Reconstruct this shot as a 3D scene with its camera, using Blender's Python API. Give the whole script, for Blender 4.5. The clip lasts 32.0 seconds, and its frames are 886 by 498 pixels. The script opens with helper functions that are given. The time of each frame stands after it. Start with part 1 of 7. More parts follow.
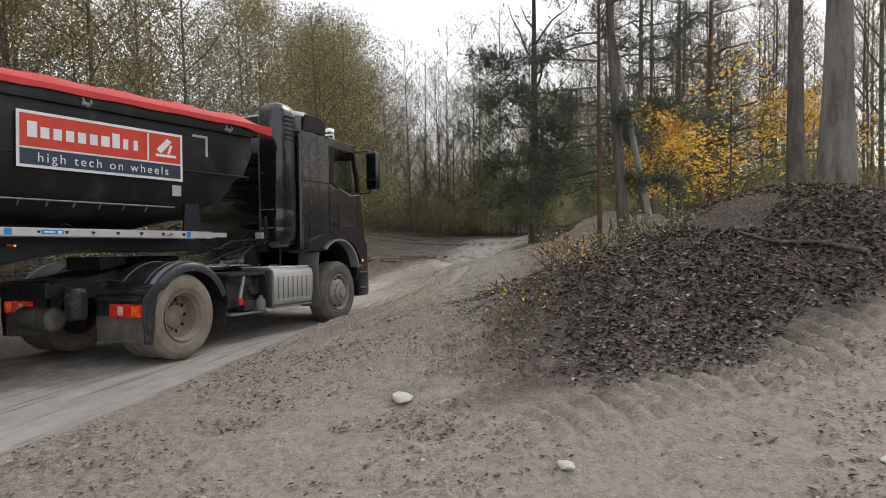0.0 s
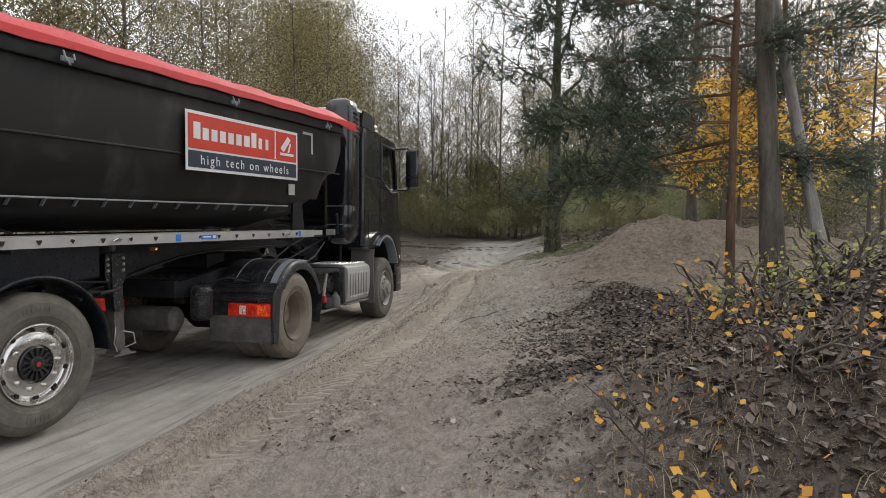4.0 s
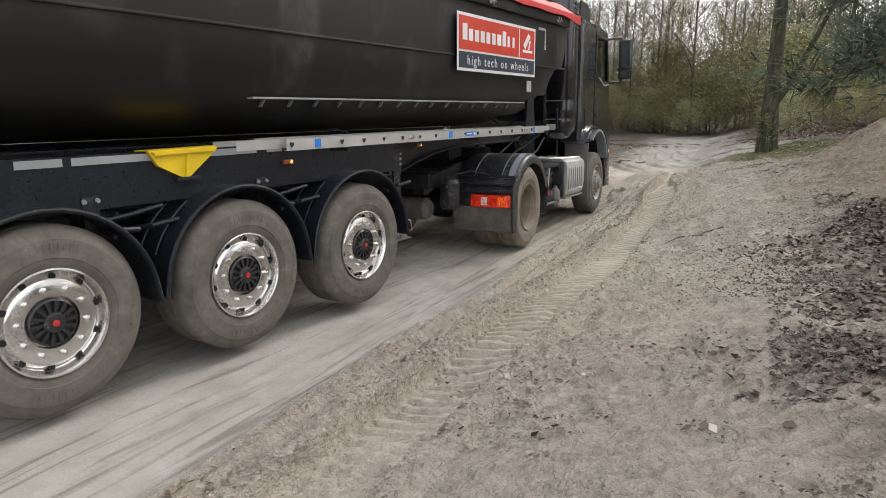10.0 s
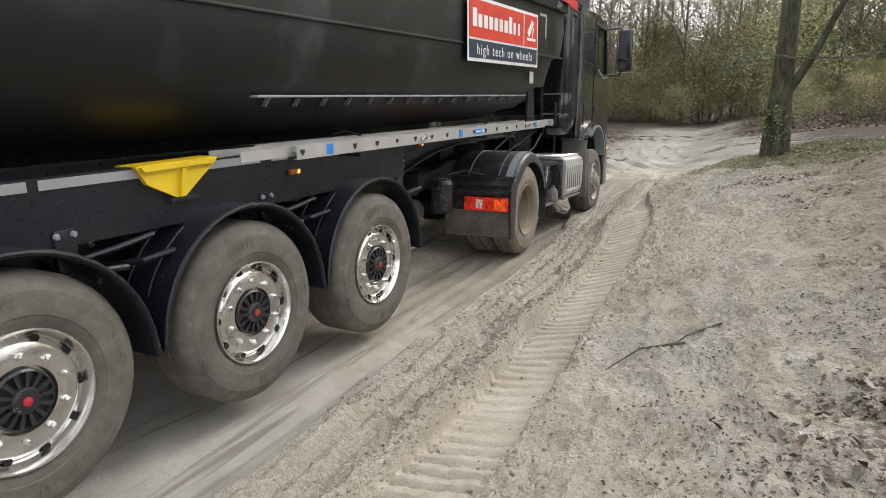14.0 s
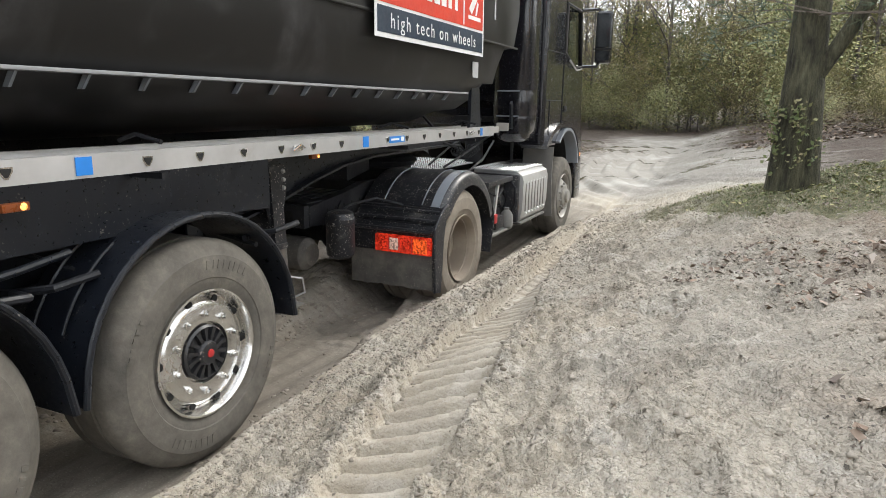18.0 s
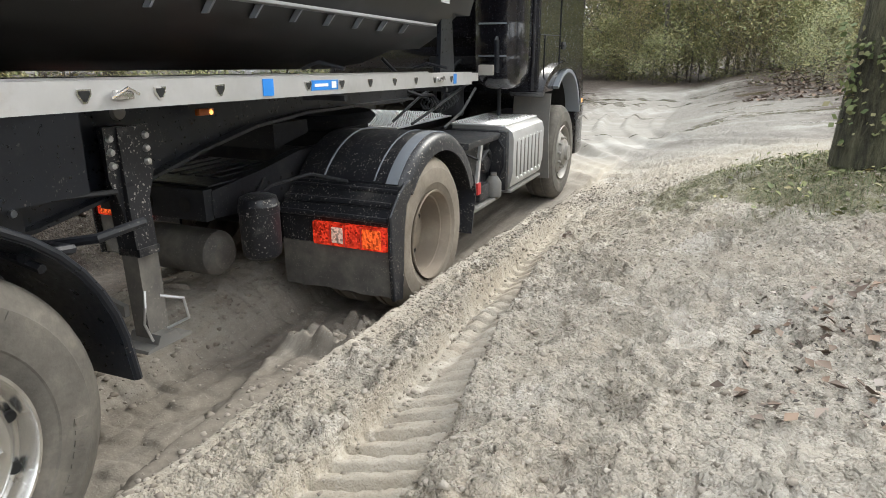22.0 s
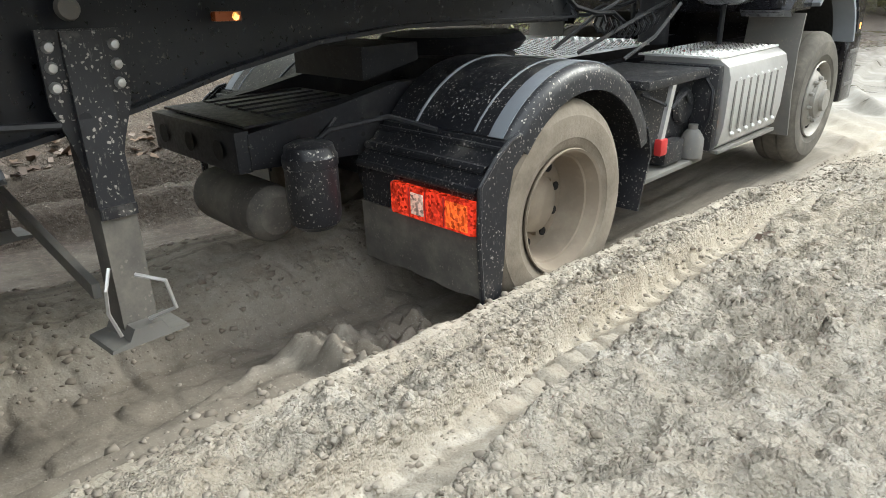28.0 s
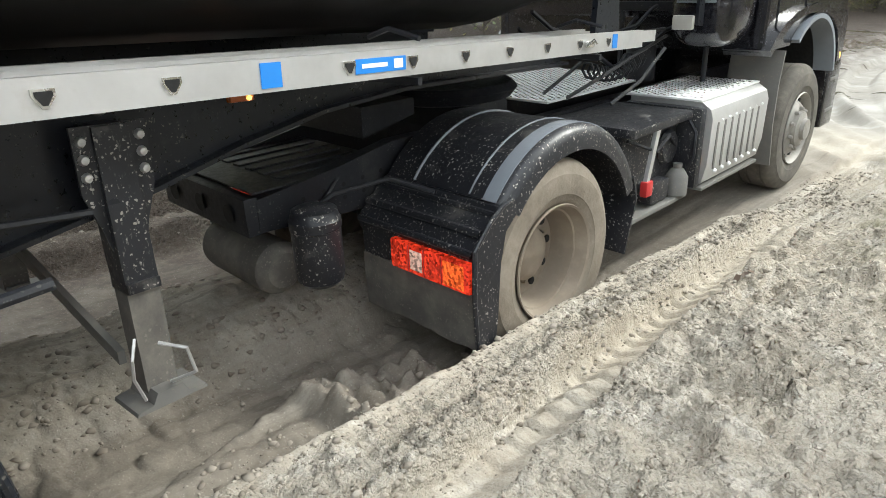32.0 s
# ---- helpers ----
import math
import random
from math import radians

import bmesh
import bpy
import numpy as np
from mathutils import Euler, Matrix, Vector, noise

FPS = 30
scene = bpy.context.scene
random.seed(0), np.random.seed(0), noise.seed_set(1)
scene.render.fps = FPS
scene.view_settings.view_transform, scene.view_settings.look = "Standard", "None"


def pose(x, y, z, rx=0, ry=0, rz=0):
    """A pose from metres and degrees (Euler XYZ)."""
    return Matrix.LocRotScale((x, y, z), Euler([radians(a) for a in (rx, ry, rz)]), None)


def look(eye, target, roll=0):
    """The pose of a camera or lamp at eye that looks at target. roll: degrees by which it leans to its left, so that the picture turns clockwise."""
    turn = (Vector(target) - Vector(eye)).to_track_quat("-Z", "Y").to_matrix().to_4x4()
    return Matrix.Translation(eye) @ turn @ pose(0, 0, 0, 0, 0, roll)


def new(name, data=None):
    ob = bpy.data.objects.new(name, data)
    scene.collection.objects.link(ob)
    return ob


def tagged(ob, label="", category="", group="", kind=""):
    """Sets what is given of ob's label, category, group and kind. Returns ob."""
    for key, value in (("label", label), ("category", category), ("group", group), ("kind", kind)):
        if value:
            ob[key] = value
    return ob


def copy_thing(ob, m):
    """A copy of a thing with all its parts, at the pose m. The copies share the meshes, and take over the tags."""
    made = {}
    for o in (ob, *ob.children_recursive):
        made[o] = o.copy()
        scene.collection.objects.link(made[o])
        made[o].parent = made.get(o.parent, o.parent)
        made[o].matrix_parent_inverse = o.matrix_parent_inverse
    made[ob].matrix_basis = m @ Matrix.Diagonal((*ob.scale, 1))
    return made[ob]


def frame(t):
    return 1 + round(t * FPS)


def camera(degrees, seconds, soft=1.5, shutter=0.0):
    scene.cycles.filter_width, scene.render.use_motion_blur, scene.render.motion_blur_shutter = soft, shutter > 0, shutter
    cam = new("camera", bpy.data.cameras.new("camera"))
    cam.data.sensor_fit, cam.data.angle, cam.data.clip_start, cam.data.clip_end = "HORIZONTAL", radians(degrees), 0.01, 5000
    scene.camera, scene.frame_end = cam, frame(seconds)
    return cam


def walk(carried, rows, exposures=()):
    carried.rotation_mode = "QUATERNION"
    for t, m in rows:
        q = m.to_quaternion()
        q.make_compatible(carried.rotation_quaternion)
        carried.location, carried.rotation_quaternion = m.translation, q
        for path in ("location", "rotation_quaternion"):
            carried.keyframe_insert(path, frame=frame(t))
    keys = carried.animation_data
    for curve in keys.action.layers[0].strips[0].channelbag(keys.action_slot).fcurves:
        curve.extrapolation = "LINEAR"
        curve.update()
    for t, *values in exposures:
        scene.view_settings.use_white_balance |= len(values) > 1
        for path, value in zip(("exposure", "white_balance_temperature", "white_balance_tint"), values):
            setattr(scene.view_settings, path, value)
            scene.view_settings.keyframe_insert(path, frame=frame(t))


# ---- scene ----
cam = camera(68.71, 32.0, soft=0.9)
walk(cam, [
    (0, pose(5.513, -21.275, 1.502, 88.19, 1.53, 12.01)),
    (0.5, pose(5.467, -20.549, 1.482, 88.06, 1.38, 11.90)),
    (1, pose(5.294, -19.817, 1.488, 88.16, 1.19, 11.84)),
    (1.5, pose(5.153, -19.214, 1.491, 88.17, 0.96, 11.76)),
    (2, pose(4.995, -18.577, 1.507, 88.19, 1.05, 11.62)),
    (2.5, pose(4.842, -17.922, 1.541, 88.36, 0.94, 11.53)),
    (4.5, pose(4.213, -16.551, 1.581, 88.11, -0.53, 10.98)),
    (5, pose(3.985, -16.162, 1.614, 88.29, -0.49, 10.87)),
    (5.5, pose(3.877, -15.878, 1.613, 88.65, -0.32, 10.83)),
    (6, pose(3.785, -15.804, 1.590, 88.95, -0.17, 10.75)),
    (6.5, pose(3.746, -15.822, 1.593, 89.03, -0.02, 14.23)),
    (7, pose(3.790, -15.840, 1.585, 88.79, -0.15, 25.52)),
    (7.5, pose(3.827, -15.843, 1.580, 88.76, -0.24, 26.34)),
    (8, pose(3.843, -15.839, 1.578, 88.74, -0.18, 26.28)),
    (8.5, pose(3.856, -15.834, 1.581, 88.80, -0.08, 26.24)),
    (9, pose(3.860, -15.829, 1.574, 87.96, -0.03, 26.18)),
    (9.5, pose(3.853, -15.803, 1.572, 82.09, -0.05, 26.00)),
    (10, pose(3.826, -15.742, 1.627, 78.86, 0.04, 25.85)),
    (10.5, pose(3.802, -15.497, 1.648, 78.33, 0.32, 25.91)),
    (11, pose(3.728, -15.195, 1.674, 78.30, 0.20, 25.69)),
    (11.5, pose(3.577, -14.760, 1.670, 77.91, 0.19, 25.63)),
    (12, pose(3.541, -14.242, 1.691, 77.81, 0.45, 25.57)),
    (12.5, pose(3.522, -13.598, 1.744, 77.75, 0.17, 25.46)),
    (13, pose(3.575, -12.979, 1.740, 77.82, 0.25, 25.38)),
    (13.5, pose(3.568, -12.399, 1.782, 77.80, 0.13, 25.26)),
    (14, pose(3.577, -11.812, 1.785, 77.59, 0.03, 25.28)),
    (14.5, pose(3.599, -11.233, 1.815, 77.77, 0.09, 25.09)),
    (16.5, pose(3.684, -7.540, 1.656, 77.55, -0.15, 25.32)),
    (17, pose(3.670, -6.985, 1.642, 77.71, -0.05, 25.23)),
    (17.5, pose(3.631, -6.509, 1.672, 78.02, -0.03, 25.13)),
    (18, pose(3.516, -6.132, 1.661, 78.13, -0.25, 25.06)),
    (18.5, pose(3.425, -5.786, 1.649, 78.28, -0.17, 24.95)),
    (19, pose(3.388, -5.482, 1.677, 78.49, -0.31, 24.88)),
    (19.5, pose(3.381, -5.252, 1.674, 78.05, -0.17, 24.82)),
    (20, pose(3.314, -5.018, 1.659, 75.82, -0.29, 24.64)),
    (20.5, pose(3.221, -4.777, 1.633, 74.91, -0.40, 24.52)),
    (21, pose(3.167, -4.423, 1.587, 74.55, -0.07, 24.44)),
    (21.5, pose(3.100, -4.154, 1.565, 73.91, -0.50, 24.31)),
    (22, pose(3.079, -3.887, 1.576, 74.06, -0.17, 24.22)),
    (22.5, pose(3.119, -3.576, 1.577, 74.03, -0.13, 24.14)),
    (23, pose(3.091, -3.327, 1.601, 73.93, -0.25, 24.06)),
    (23.5, pose(3.049, -3.040, 1.610, 73.90, -0.56, 23.96)),
    (24, pose(3.033, -2.825, 1.588, 73.90, -0.69, 23.80)),
    (24.5, pose(2.979, -2.654, 1.565, 73.95, -0.57, 23.82)),
    (26.5, pose(2.967, -2.524, 1.497, 71.56, -0.19, 28.19)),
    (27, pose(3.014, -2.480, 1.420, 72.02, 0.37, 43.31)),
    (27.5, pose(3.057, -2.432, 1.408, 71.48, 0.39, 46.28)),
    (28, pose(3.054, -2.430, 1.412, 69.19, 0.17, 46.02)),
    (28.5, pose(3.052, -2.429, 1.431, 68.66, 0.24, 45.97)),
    (29, pose(3.050, -2.434, 1.452, 68.63, 0.32, 45.89)),
    (29.5, pose(3.052, -2.431, 1.496, 68.57, 0.41, 45.81)),
    (30, pose(3.076, -2.423, 1.578, 68.61, 0.44, 45.81)),
    (30.5, pose(3.099, -2.435, 1.657, 68.65, 0.65, 45.69)),
    (31, pose(3.103, -2.443, 1.678, 68.63, 0.66, 45.62)),
    (31.5, pose(3.116, -2.452, 1.702, 68.62, 0.79, 45.53)),
    (32, pose(3.096, -2.477, 1.708, 68.50, 0.58, 45.35)),
], exposures=[(0, -0.20, 6500, 10), (2, -0.05, 6500, 10), (4, -0.08, 6500, 10), (6, 0.0, 6450, 9), (7, 0.33, 6450, 9), (8, 0.44, 6450, 9), (9, 0.48, 6500, 9), (10, 0.46, 6550, 9), (13, 0.62, 6550, 9), (16.5, 0.90, 6450, 8), (20, 1.12, 6400, 7), (24.5, 1.2, 6350, 5), (28, 1.38, 6300, 3), (32, 1.35, 6300, 3)])

# ---- light: an overcast late-autumn afternoon ----
world = bpy.data.worlds.new("overcast_sky")
scene.world = world
world.use_nodes = True
wn = world.node_tree
wn.nodes.clear()
sky = wn.nodes.new("ShaderNodeTexSky")
sky.sky_type = "NISHITA"
sky.sun_disc = False
sky.sun_elevation = radians(37)
sky.sun_rotation = radians(28.6)
sky.dust_density = 4.0
grey = wn.nodes.new("ShaderNodeMix")
grey.data_type = "RGBA"
grey.inputs[0].default_value = 0.8
grey.inputs[7].default_value = (9.9, 10.0, 10.3, 1)
bg = wn.nodes.new("ShaderNodeBackground")
bg.inputs[1].default_value = 0.15
wo = wn.nodes.new("ShaderNodeOutputWorld")
wn.links.new(sky.outputs[0], grey.inputs[6])
wn.links.new(grey.outputs[2], bg.inputs[0])
wn.links.new(bg.outputs[0], wo.inputs[0])
sun = new("sun", bpy.data.lights.new("sun", "SUN"))
sun.data.energy = 1.3
sun.data.angle = radians(16)
sun.data.color = (1.0, 0.96, 0.9)
sun.matrix_world = look((6, 11, 9.5), (0, 0, 0))
scene.view_settings.exposure = 0.0

# ---- building kit ----
class Shape:
    """Collects vertices and faces of one part."""

    def __init__(self):
        self.v, self.f = [], []

    def add(self, verts, faces):
        n = len(self.v)
        self.v += [tuple(p) for p in verts]
        self.f += [tuple(i + n for i in q) for q in faces]
        return self

    def box(self, x0, x1, y0, y1, z0, z1, b=0.0):
        if b <= 0:
            v = [(x, y, z) for z in (z0, z1) for y in (y0, y1) for x in (x0, x1)]
            return self.add(v, [(0, 2, 3, 1), (4, 5, 7, 6), (0, 1, 5, 4), (2, 6, 7, 3), (0, 4, 6, 2), (1, 3, 7, 5)])
        bm = bmesh.new()
        bmesh.ops.create_cube(bm, size=1.0, matrix=Matrix.LocRotScale(((x0 + x1) / 2, (y0 + y1) / 2, (z0 + z1) / 2), None, (x1 - x0, y1 - y0, z1 - z0)))
        bmesh.ops.bevel(bm, geom=bm.edges[:], offset=b, segments=2, affect="EDGES", profile=0.6)
        return self.bm(bm)

    def bm(self, bm):
        bm.verts.index_update()
        self.add([v.co for v in bm.verts], [[v.index for v in f.verts] for f in bm.faces])
        bm.free()
        return self

    def loft(self, rings, closed=True, caps=True):
        """Skin between rings of equal length."""
        n = len(rings[0])
        v = [p for r in rings for p in r]
        f = []
        m = n if closed else n - 1
        for i in range(len(rings) - 1):
            for j in range(m):
                a, b = i * n + j, i * n + (j + 1) % n
                f.append((a, b, b + n, a + n))
        if caps:
            f.append(tuple(range(n - 1, -1, -1)))
            f.append(tuple((len(rings) - 1) * n + j for j in range(n)))
        return self.add(v, f)

    def tube(self, pts, r, n=10, caps=True):
        """A round tube along points; r a number or one for each point."""
        pts = [Vector(p) for p in pts]
        rs = r if isinstance(r, (list, tuple)) else [r] * len(pts)
        rings = []
        side = None
        for i, p in enumerate(pts):
            d = (pts[min(i + 1, len(pts) - 1)] - pts[max(i - 1, 0)]).normalized()
            if side is None:
                side = d.orthogonal().normalized()
            side = (side - d * side.dot(d)).normalized()
            up = d.cross(side)
            rings.append([p + rs[i] * (math.cos(2 * math.pi * k / n) * side + math.sin(2 * math.pi * k / n) * up) for k in range(n)])
        return self.loft(rings, True, caps)

    def lathe(self, profile, c, n=32, axis="x"):
        """Turn (radius, offset) pairs round an axis through c."""
        rings = []
        for r, o in profile:
            ring = []
            for k in range(n):
                a = 2 * math.pi * k / n
                u, w = r * math.cos(a), r * math.sin(a)
                q = (o, u, w) if axis == "x" else (w, o, u) if axis == "y" else (u, w, o)
                ring.append((c[0] + q[0], c[1] + q[1], c[2] + q[2]))
            rings.append(ring)
        return self.loft(rings, True, False)

    def prism(self, poly, a, b, axis="x"):
        """A polygon in the plane across axis, from a to b along it."""
        def at(u, w, t):
            return (t, u, w) if axis == "x" else (u, t, w) if axis == "y" else (u, w, t)
        return self.loft([[at(u, w, a) for u, w in poly], [at(u, w, b) for u, w in poly]])

    def strip(self, line, a, b, thick, axis="x"):
        """A sheet that follows a line in the plane across axis, with thickness."""
        n = len(line)
        off = []
        for i, (u, w) in enumerate(line):
            du = line[min(i + 1, n - 1)][0] - line[max(i - 1, 0)][0]
            dw = line[min(i + 1, n - 1)][1] - line[max(i - 1, 0)][1]
            s = thick / max(1e-6, math.hypot(du, dw))
            off.append((u - dw * s, w + du * s))
        return self.prism(list(line) + off[::-1], a, b, axis)

    def move(self, m):
        self.v = [tuple(m @ Vector(p)) for p in self.v]
        return self

    def mesh(self, name, mat, smooth=35):
        me = bpy.data.meshes.new(name)
        me.from_pydata(self.v, [], self.f)
        me.validate()
        bm = bmesh.new()
        bm.from_mesh(me)
        bmesh.ops.recalc_face_normals(bm, faces=bm.faces[:])
        bm.to_mesh(me)
        bm.free()
        if smooth:
            me.shade_smooth()
            me.set_sharp_from_angle(angle=radians(smooth))
        me.materials.append(mat)
        return me


def part(name, shape, mat, parent, label="", smooth=35):
    ob = new(name, shape.mesh(name, mat, smooth))
    ob.parent = parent
    if label:
        tagged(ob, label)
    return ob


def again(ob, m):
    """The same part once more on its thing, sharing the mesh."""
    made = {}
    for o in (ob, *ob.children_recursive):
        made[o] = o.copy()
        scene.collection.objects.link(made[o])
        made[o].parent = made.get(o.parent, o.parent)
    made[ob].matrix_basis = m
    return made[ob]


def arc(cy, cz, r, a0, a1, n=14):
    return [(cy + r * math.cos(radians(a0 + (a1 - a0) * i / n)), cz + r * math.sin(radians(a0 + (a1 - a0) * i / n))) for i in range(n + 1)]


def fast_mesh(name, verts, faces, mat, smooth=True):
    """A large mesh from arrays: faces all with the same number of corners."""
    me = bpy.data.meshes.new(name)
    verts = np.asarray(verts, dtype=np.float32)
    faces = np.asarray(faces, dtype=np.int32)
    k = faces.shape[1]
    me.vertices.add(len(verts))
    me.vertices.foreach_set("co", verts.reshape(-1))
    me.loops.add(faces.size)
    me.loops.foreach_set("vertex_index", faces.reshape(-1))
    me.polygons.add(len(faces))
    me.polygons.foreach_set("loop_start", np.arange(0, faces.size, k, dtype=np.int32))
    me.update(calc_edges=True)
    me.validate()
    if smooth:
        me.shade_smooth()
    me.materials.append(mat)
    return me

# ---- materials ----
def material(name, build):
    m = bpy.data.materials.new(name)
    m.use_nodes = True
    nt = m.node_tree
    b = nt.nodes["Principled BSDF"]
    build(nt, b)
    return m


def coords(nt, kind="Object"):
    return nt.nodes.new("ShaderNodeTexCoord").outputs[kind]


def noise_tex(nt, vec, scale, detail=4.0, rough=0.6, dist=0.0):
    n = nt.nodes.new("ShaderNodeTexNoise")
    n.inputs["Scale"].default_value = scale
    n.inputs["Detail"].default_value = detail
    n.inputs["Roughness"].default_value = rough
    n.inputs["Distortion"].default_value = dist
    nt.links.new(vec, n.inputs["Vector"])
    return n.outputs["Fac"]


def ramp(nt, fac, stops):
    r = nt.nodes.new("ShaderNodeValToRGB")
    el = r.color_ramp.elements
    while len(el) < len(stops):
        el.new(0.5)
    for e, (p, c) in zip(el, stops):
        e.position = p
        e.color = (*c, 1) if len(c) == 3 else c
    nt.links.new(fac, r.inputs[0])
    return r.outputs[0]


def g(v):
    return (v, v, v)


def mix(nt, fac, a, b, mode="MIX"):
    m = nt.nodes.new("ShaderNodeMix")
    m.data_type = "RGBA"
    m.blend_type = mode
    for sock, val in ((m.inputs[0], fac), (m.inputs[6], a), (m.inputs[7], b)):
        if isinstance(val, (int, float)):
            sock.default_value = val
        elif isinstance(val, tuple):
            sock.default_value = (*val, 1)
        else:
            nt.links.new(val, sock)
    return m.outputs[2]


def bump(nt, b, height, strength=0.3, dist=0.01):
    n = nt.nodes.new("ShaderNodeBump")
    n.inputs["Strength"].default_value = strength
    n.inputs["Distance"].default_value = dist
    nt.links.new(height, n.inputs["Height"])
    nt.links.new(n.outputs[0], b.inputs["Normal"])


def paint(name, col, rough=0.35, metal=0.0, mud=0.0, mudcol=(0.36, 0.31, 0.25), coat=0.0, spots=0.0, grain=40.0, spec=0.5, relief=0.08):
    """A coloured surface with fine wear, patches of dried mud and splashes."""
    def build(nt, b):
        c = coords(nt)
        n1 = noise_tex(nt, c, 3.0, 5)
        n2 = noise_tex(nt, c, grain, 3)
        base = mix(nt, ramp(nt, n1, [(0.3, g(0.0)), (0.75, g(1.0))]), tuple(x * 0.86 for x in col), tuple(min(1, x * 1.12 + 0.003) for x in col))
        r = ramp(nt, n2, [(0.3, g(max(0.03, rough - 0.08))), (0.7, g(rough + 0.1))])
        if mud > 0:
            n3 = noise_tex(nt, c, 5.0, 8, 0.7)
            f = ramp(nt, n3, [(0.62 - 0.25 * mud, g(0.0)), (0.85 - 0.2 * mud, g(min(1.0, 0.35 + mud)))])
            base = mix(nt, f, base, mudcol)
            r = mix(nt, f, r, g(0.9))
        if spots > 0:
            v = nt.nodes.new("ShaderNodeTexVoronoi")
            v.inputs["Scale"].default_value = 56.0
            n4 = noise_tex(nt, c, 6.0, 3)
            nz = nt.nodes.new("ShaderNodeTexNoise")
            nz.inputs["Scale"].default_value = 70.0
            nt.links.new(c, nz.inputs["Vector"])
            nt.links.new(mix(nt, 0.02, c, nz.outputs["Color"]), v.inputs["Vector"])
            f1 = ramp(nt, mix(nt, 0.42, v.outputs["Distance"], noise_tex(nt, c, 19.0, 4)), [(0.295, g(1.0)), (0.345, g(0.0))])
            f2 = ramp(nt, n4, [(0.60 - 0.2 * spots, g(0.0)), (0.66 - 0.15 * spots, g(1.0))])
            f = mix(nt, 1.0, f1, f2, "MULTIPLY")
            base = mix(nt, f, base, mudcol)
            r = mix(nt, f, r, g(0.9))
            run = nt.nodes.new("ShaderNodeMapping")
            run.inputs["Scale"].default_value = (1.0, 1.0, 0.35)
            nt.links.new(c, run.inputs[0])
            fine = noise_tex(nt, run.outputs[0], 105.0, 3, 0.7)
            f = mix(nt, 1.0, ramp(nt, fine, [(0.66 - 0.03 * spots, g(0.0)), (0.70 - 0.03 * spots, g(0.5))]), ramp(nt, n4, [(0.42, g(0.15)), (0.58, g(1.0))]), "MULTIPLY")
            base = mix(nt, f, base, mudcol)
        nt.links.new(base, b.inputs["Base Color"])
        nt.links.new(r, b.inputs["Roughness"])
        b.inputs["Metallic"].default_value = metal
        b.inputs["Specular IOR Level"].default_value = spec
        b.inputs["Coat Weight"].default_value = coat
        bump(nt, b, n2, relief, 0.004)
    return material(name, build)


def glow(name, col, strength, base):
    """A lit lens: faceted, with brighter and duller cells."""
    def build(nt, b):
        c = coords(nt)
        v = nt.nodes.new("ShaderNodeTexVoronoi")
        v.inputs["Scale"].default_value = 75.0
        nt.links.new(c, v.inputs["Vector"])
        n = noise_tex(nt, c, 22.0, 3)
        f = mix(nt, 0.55, n, v.outputs["Color"])
        nt.links.new(ramp(nt, f, [(0.30, tuple(x * 0.35 for x in base)), (0.62, base)]), b.inputs["Base Color"])
        b.inputs["Roughness"].default_value = 0.15
        nt.links.new(ramp(nt, f, [(0.30, tuple(x * 0.12 for x in col)), (0.52, tuple(x * 0.5 for x in col)), (0.72, col)]), b.inputs["Emission Color"])
        b.inputs["Emission Strength"].default_value = strength
        bump(nt, b, v.outputs["Distance"], 0.4, 0.005)
    return material(name, build)


def body_build(nt, b):
    """Dull black paint with wiped, cloudy dust films and faint rain streaks."""
    c = coords(nt)
    mp = nt.nodes.new("ShaderNodeMapping")
    mp.inputs["Scale"].default_value = (1.0, 1.0, 0.45)
    nt.links.new(c, mp.inputs[0])
    cloud = noise_tex(nt, mp.outputs[0], 1.5, 3, 0.5, 1.6)
    fine = noise_tex(nt, c, 9.0, 5, 0.65)
    film = mix(nt, 1.0, ramp(nt, cloud, [(0.50, g(0.0)), (0.66, g(1.0))]), ramp(nt, fine, [(0.35, g(0.25)), (0.65, g(1.0))]), "MULTIPLY")
    nt.links.new(mix(nt, film, (0.0105, 0.010, 0.0098), (0.045, 0.044, 0.045)), b.inputs["Base Color"])
    nt.links.new(mix(nt, film, g(0.46), g(0.6)), b.inputs["Roughness"])
    b.inputs["Specular IOR Level"].default_value = 0.36
    b.inputs["Coat Weight"].default_value = 0.04
    b.inputs["Coat Roughness"].default_value = 0.35
    bump(nt, b, noise_tex(nt, c, 1.1, 2), 0.05, 0.02)


M_BODY = material("black_body_paint", body_build)
M_DARK = paint("dark_blue_black_paint", (0.007, 0.009, 0.014), 0.33, mud=0.02, mudcol=(0.13, 0.12, 0.105), spots=0.2, spec=0.45)
M_SPLASH = paint("splashed_black_plastic", (0.012, 0.013, 0.017), 0.38, mud=0.16, mudcol=(0.34, 0.32, 0.29), spots=1.45, spec=0.5)
M_FRAME = paint("black_chassis_steel", (0.013, 0.014, 0.018), 0.5, mud=0.3, mudcol=(0.085, 0.082, 0.078), spots=0.6, spec=0.35)
M_CAB = paint("black_cab_paint", (0.010, 0.010, 0.014), 0.2, coat=0.6, mud=0.05)
M_RED = paint("red_tarpaulin", (0.55, 0.018, 0.02), 0.42, mud=0.0)
M_SIGNRED = paint("red_sign_film", (0.62, 0.045, 0.02), 0.4)
M_SIGNBLUE = paint("navy_sign_film", (0.02, 0.035, 0.06), 0.4)
M_WHITE = paint("white_film", (0.78, 0.78, 0.78), 0.4)
M_GREYFILM = paint("grey_sticker", (0.45, 0.45, 0.46), 0.45)
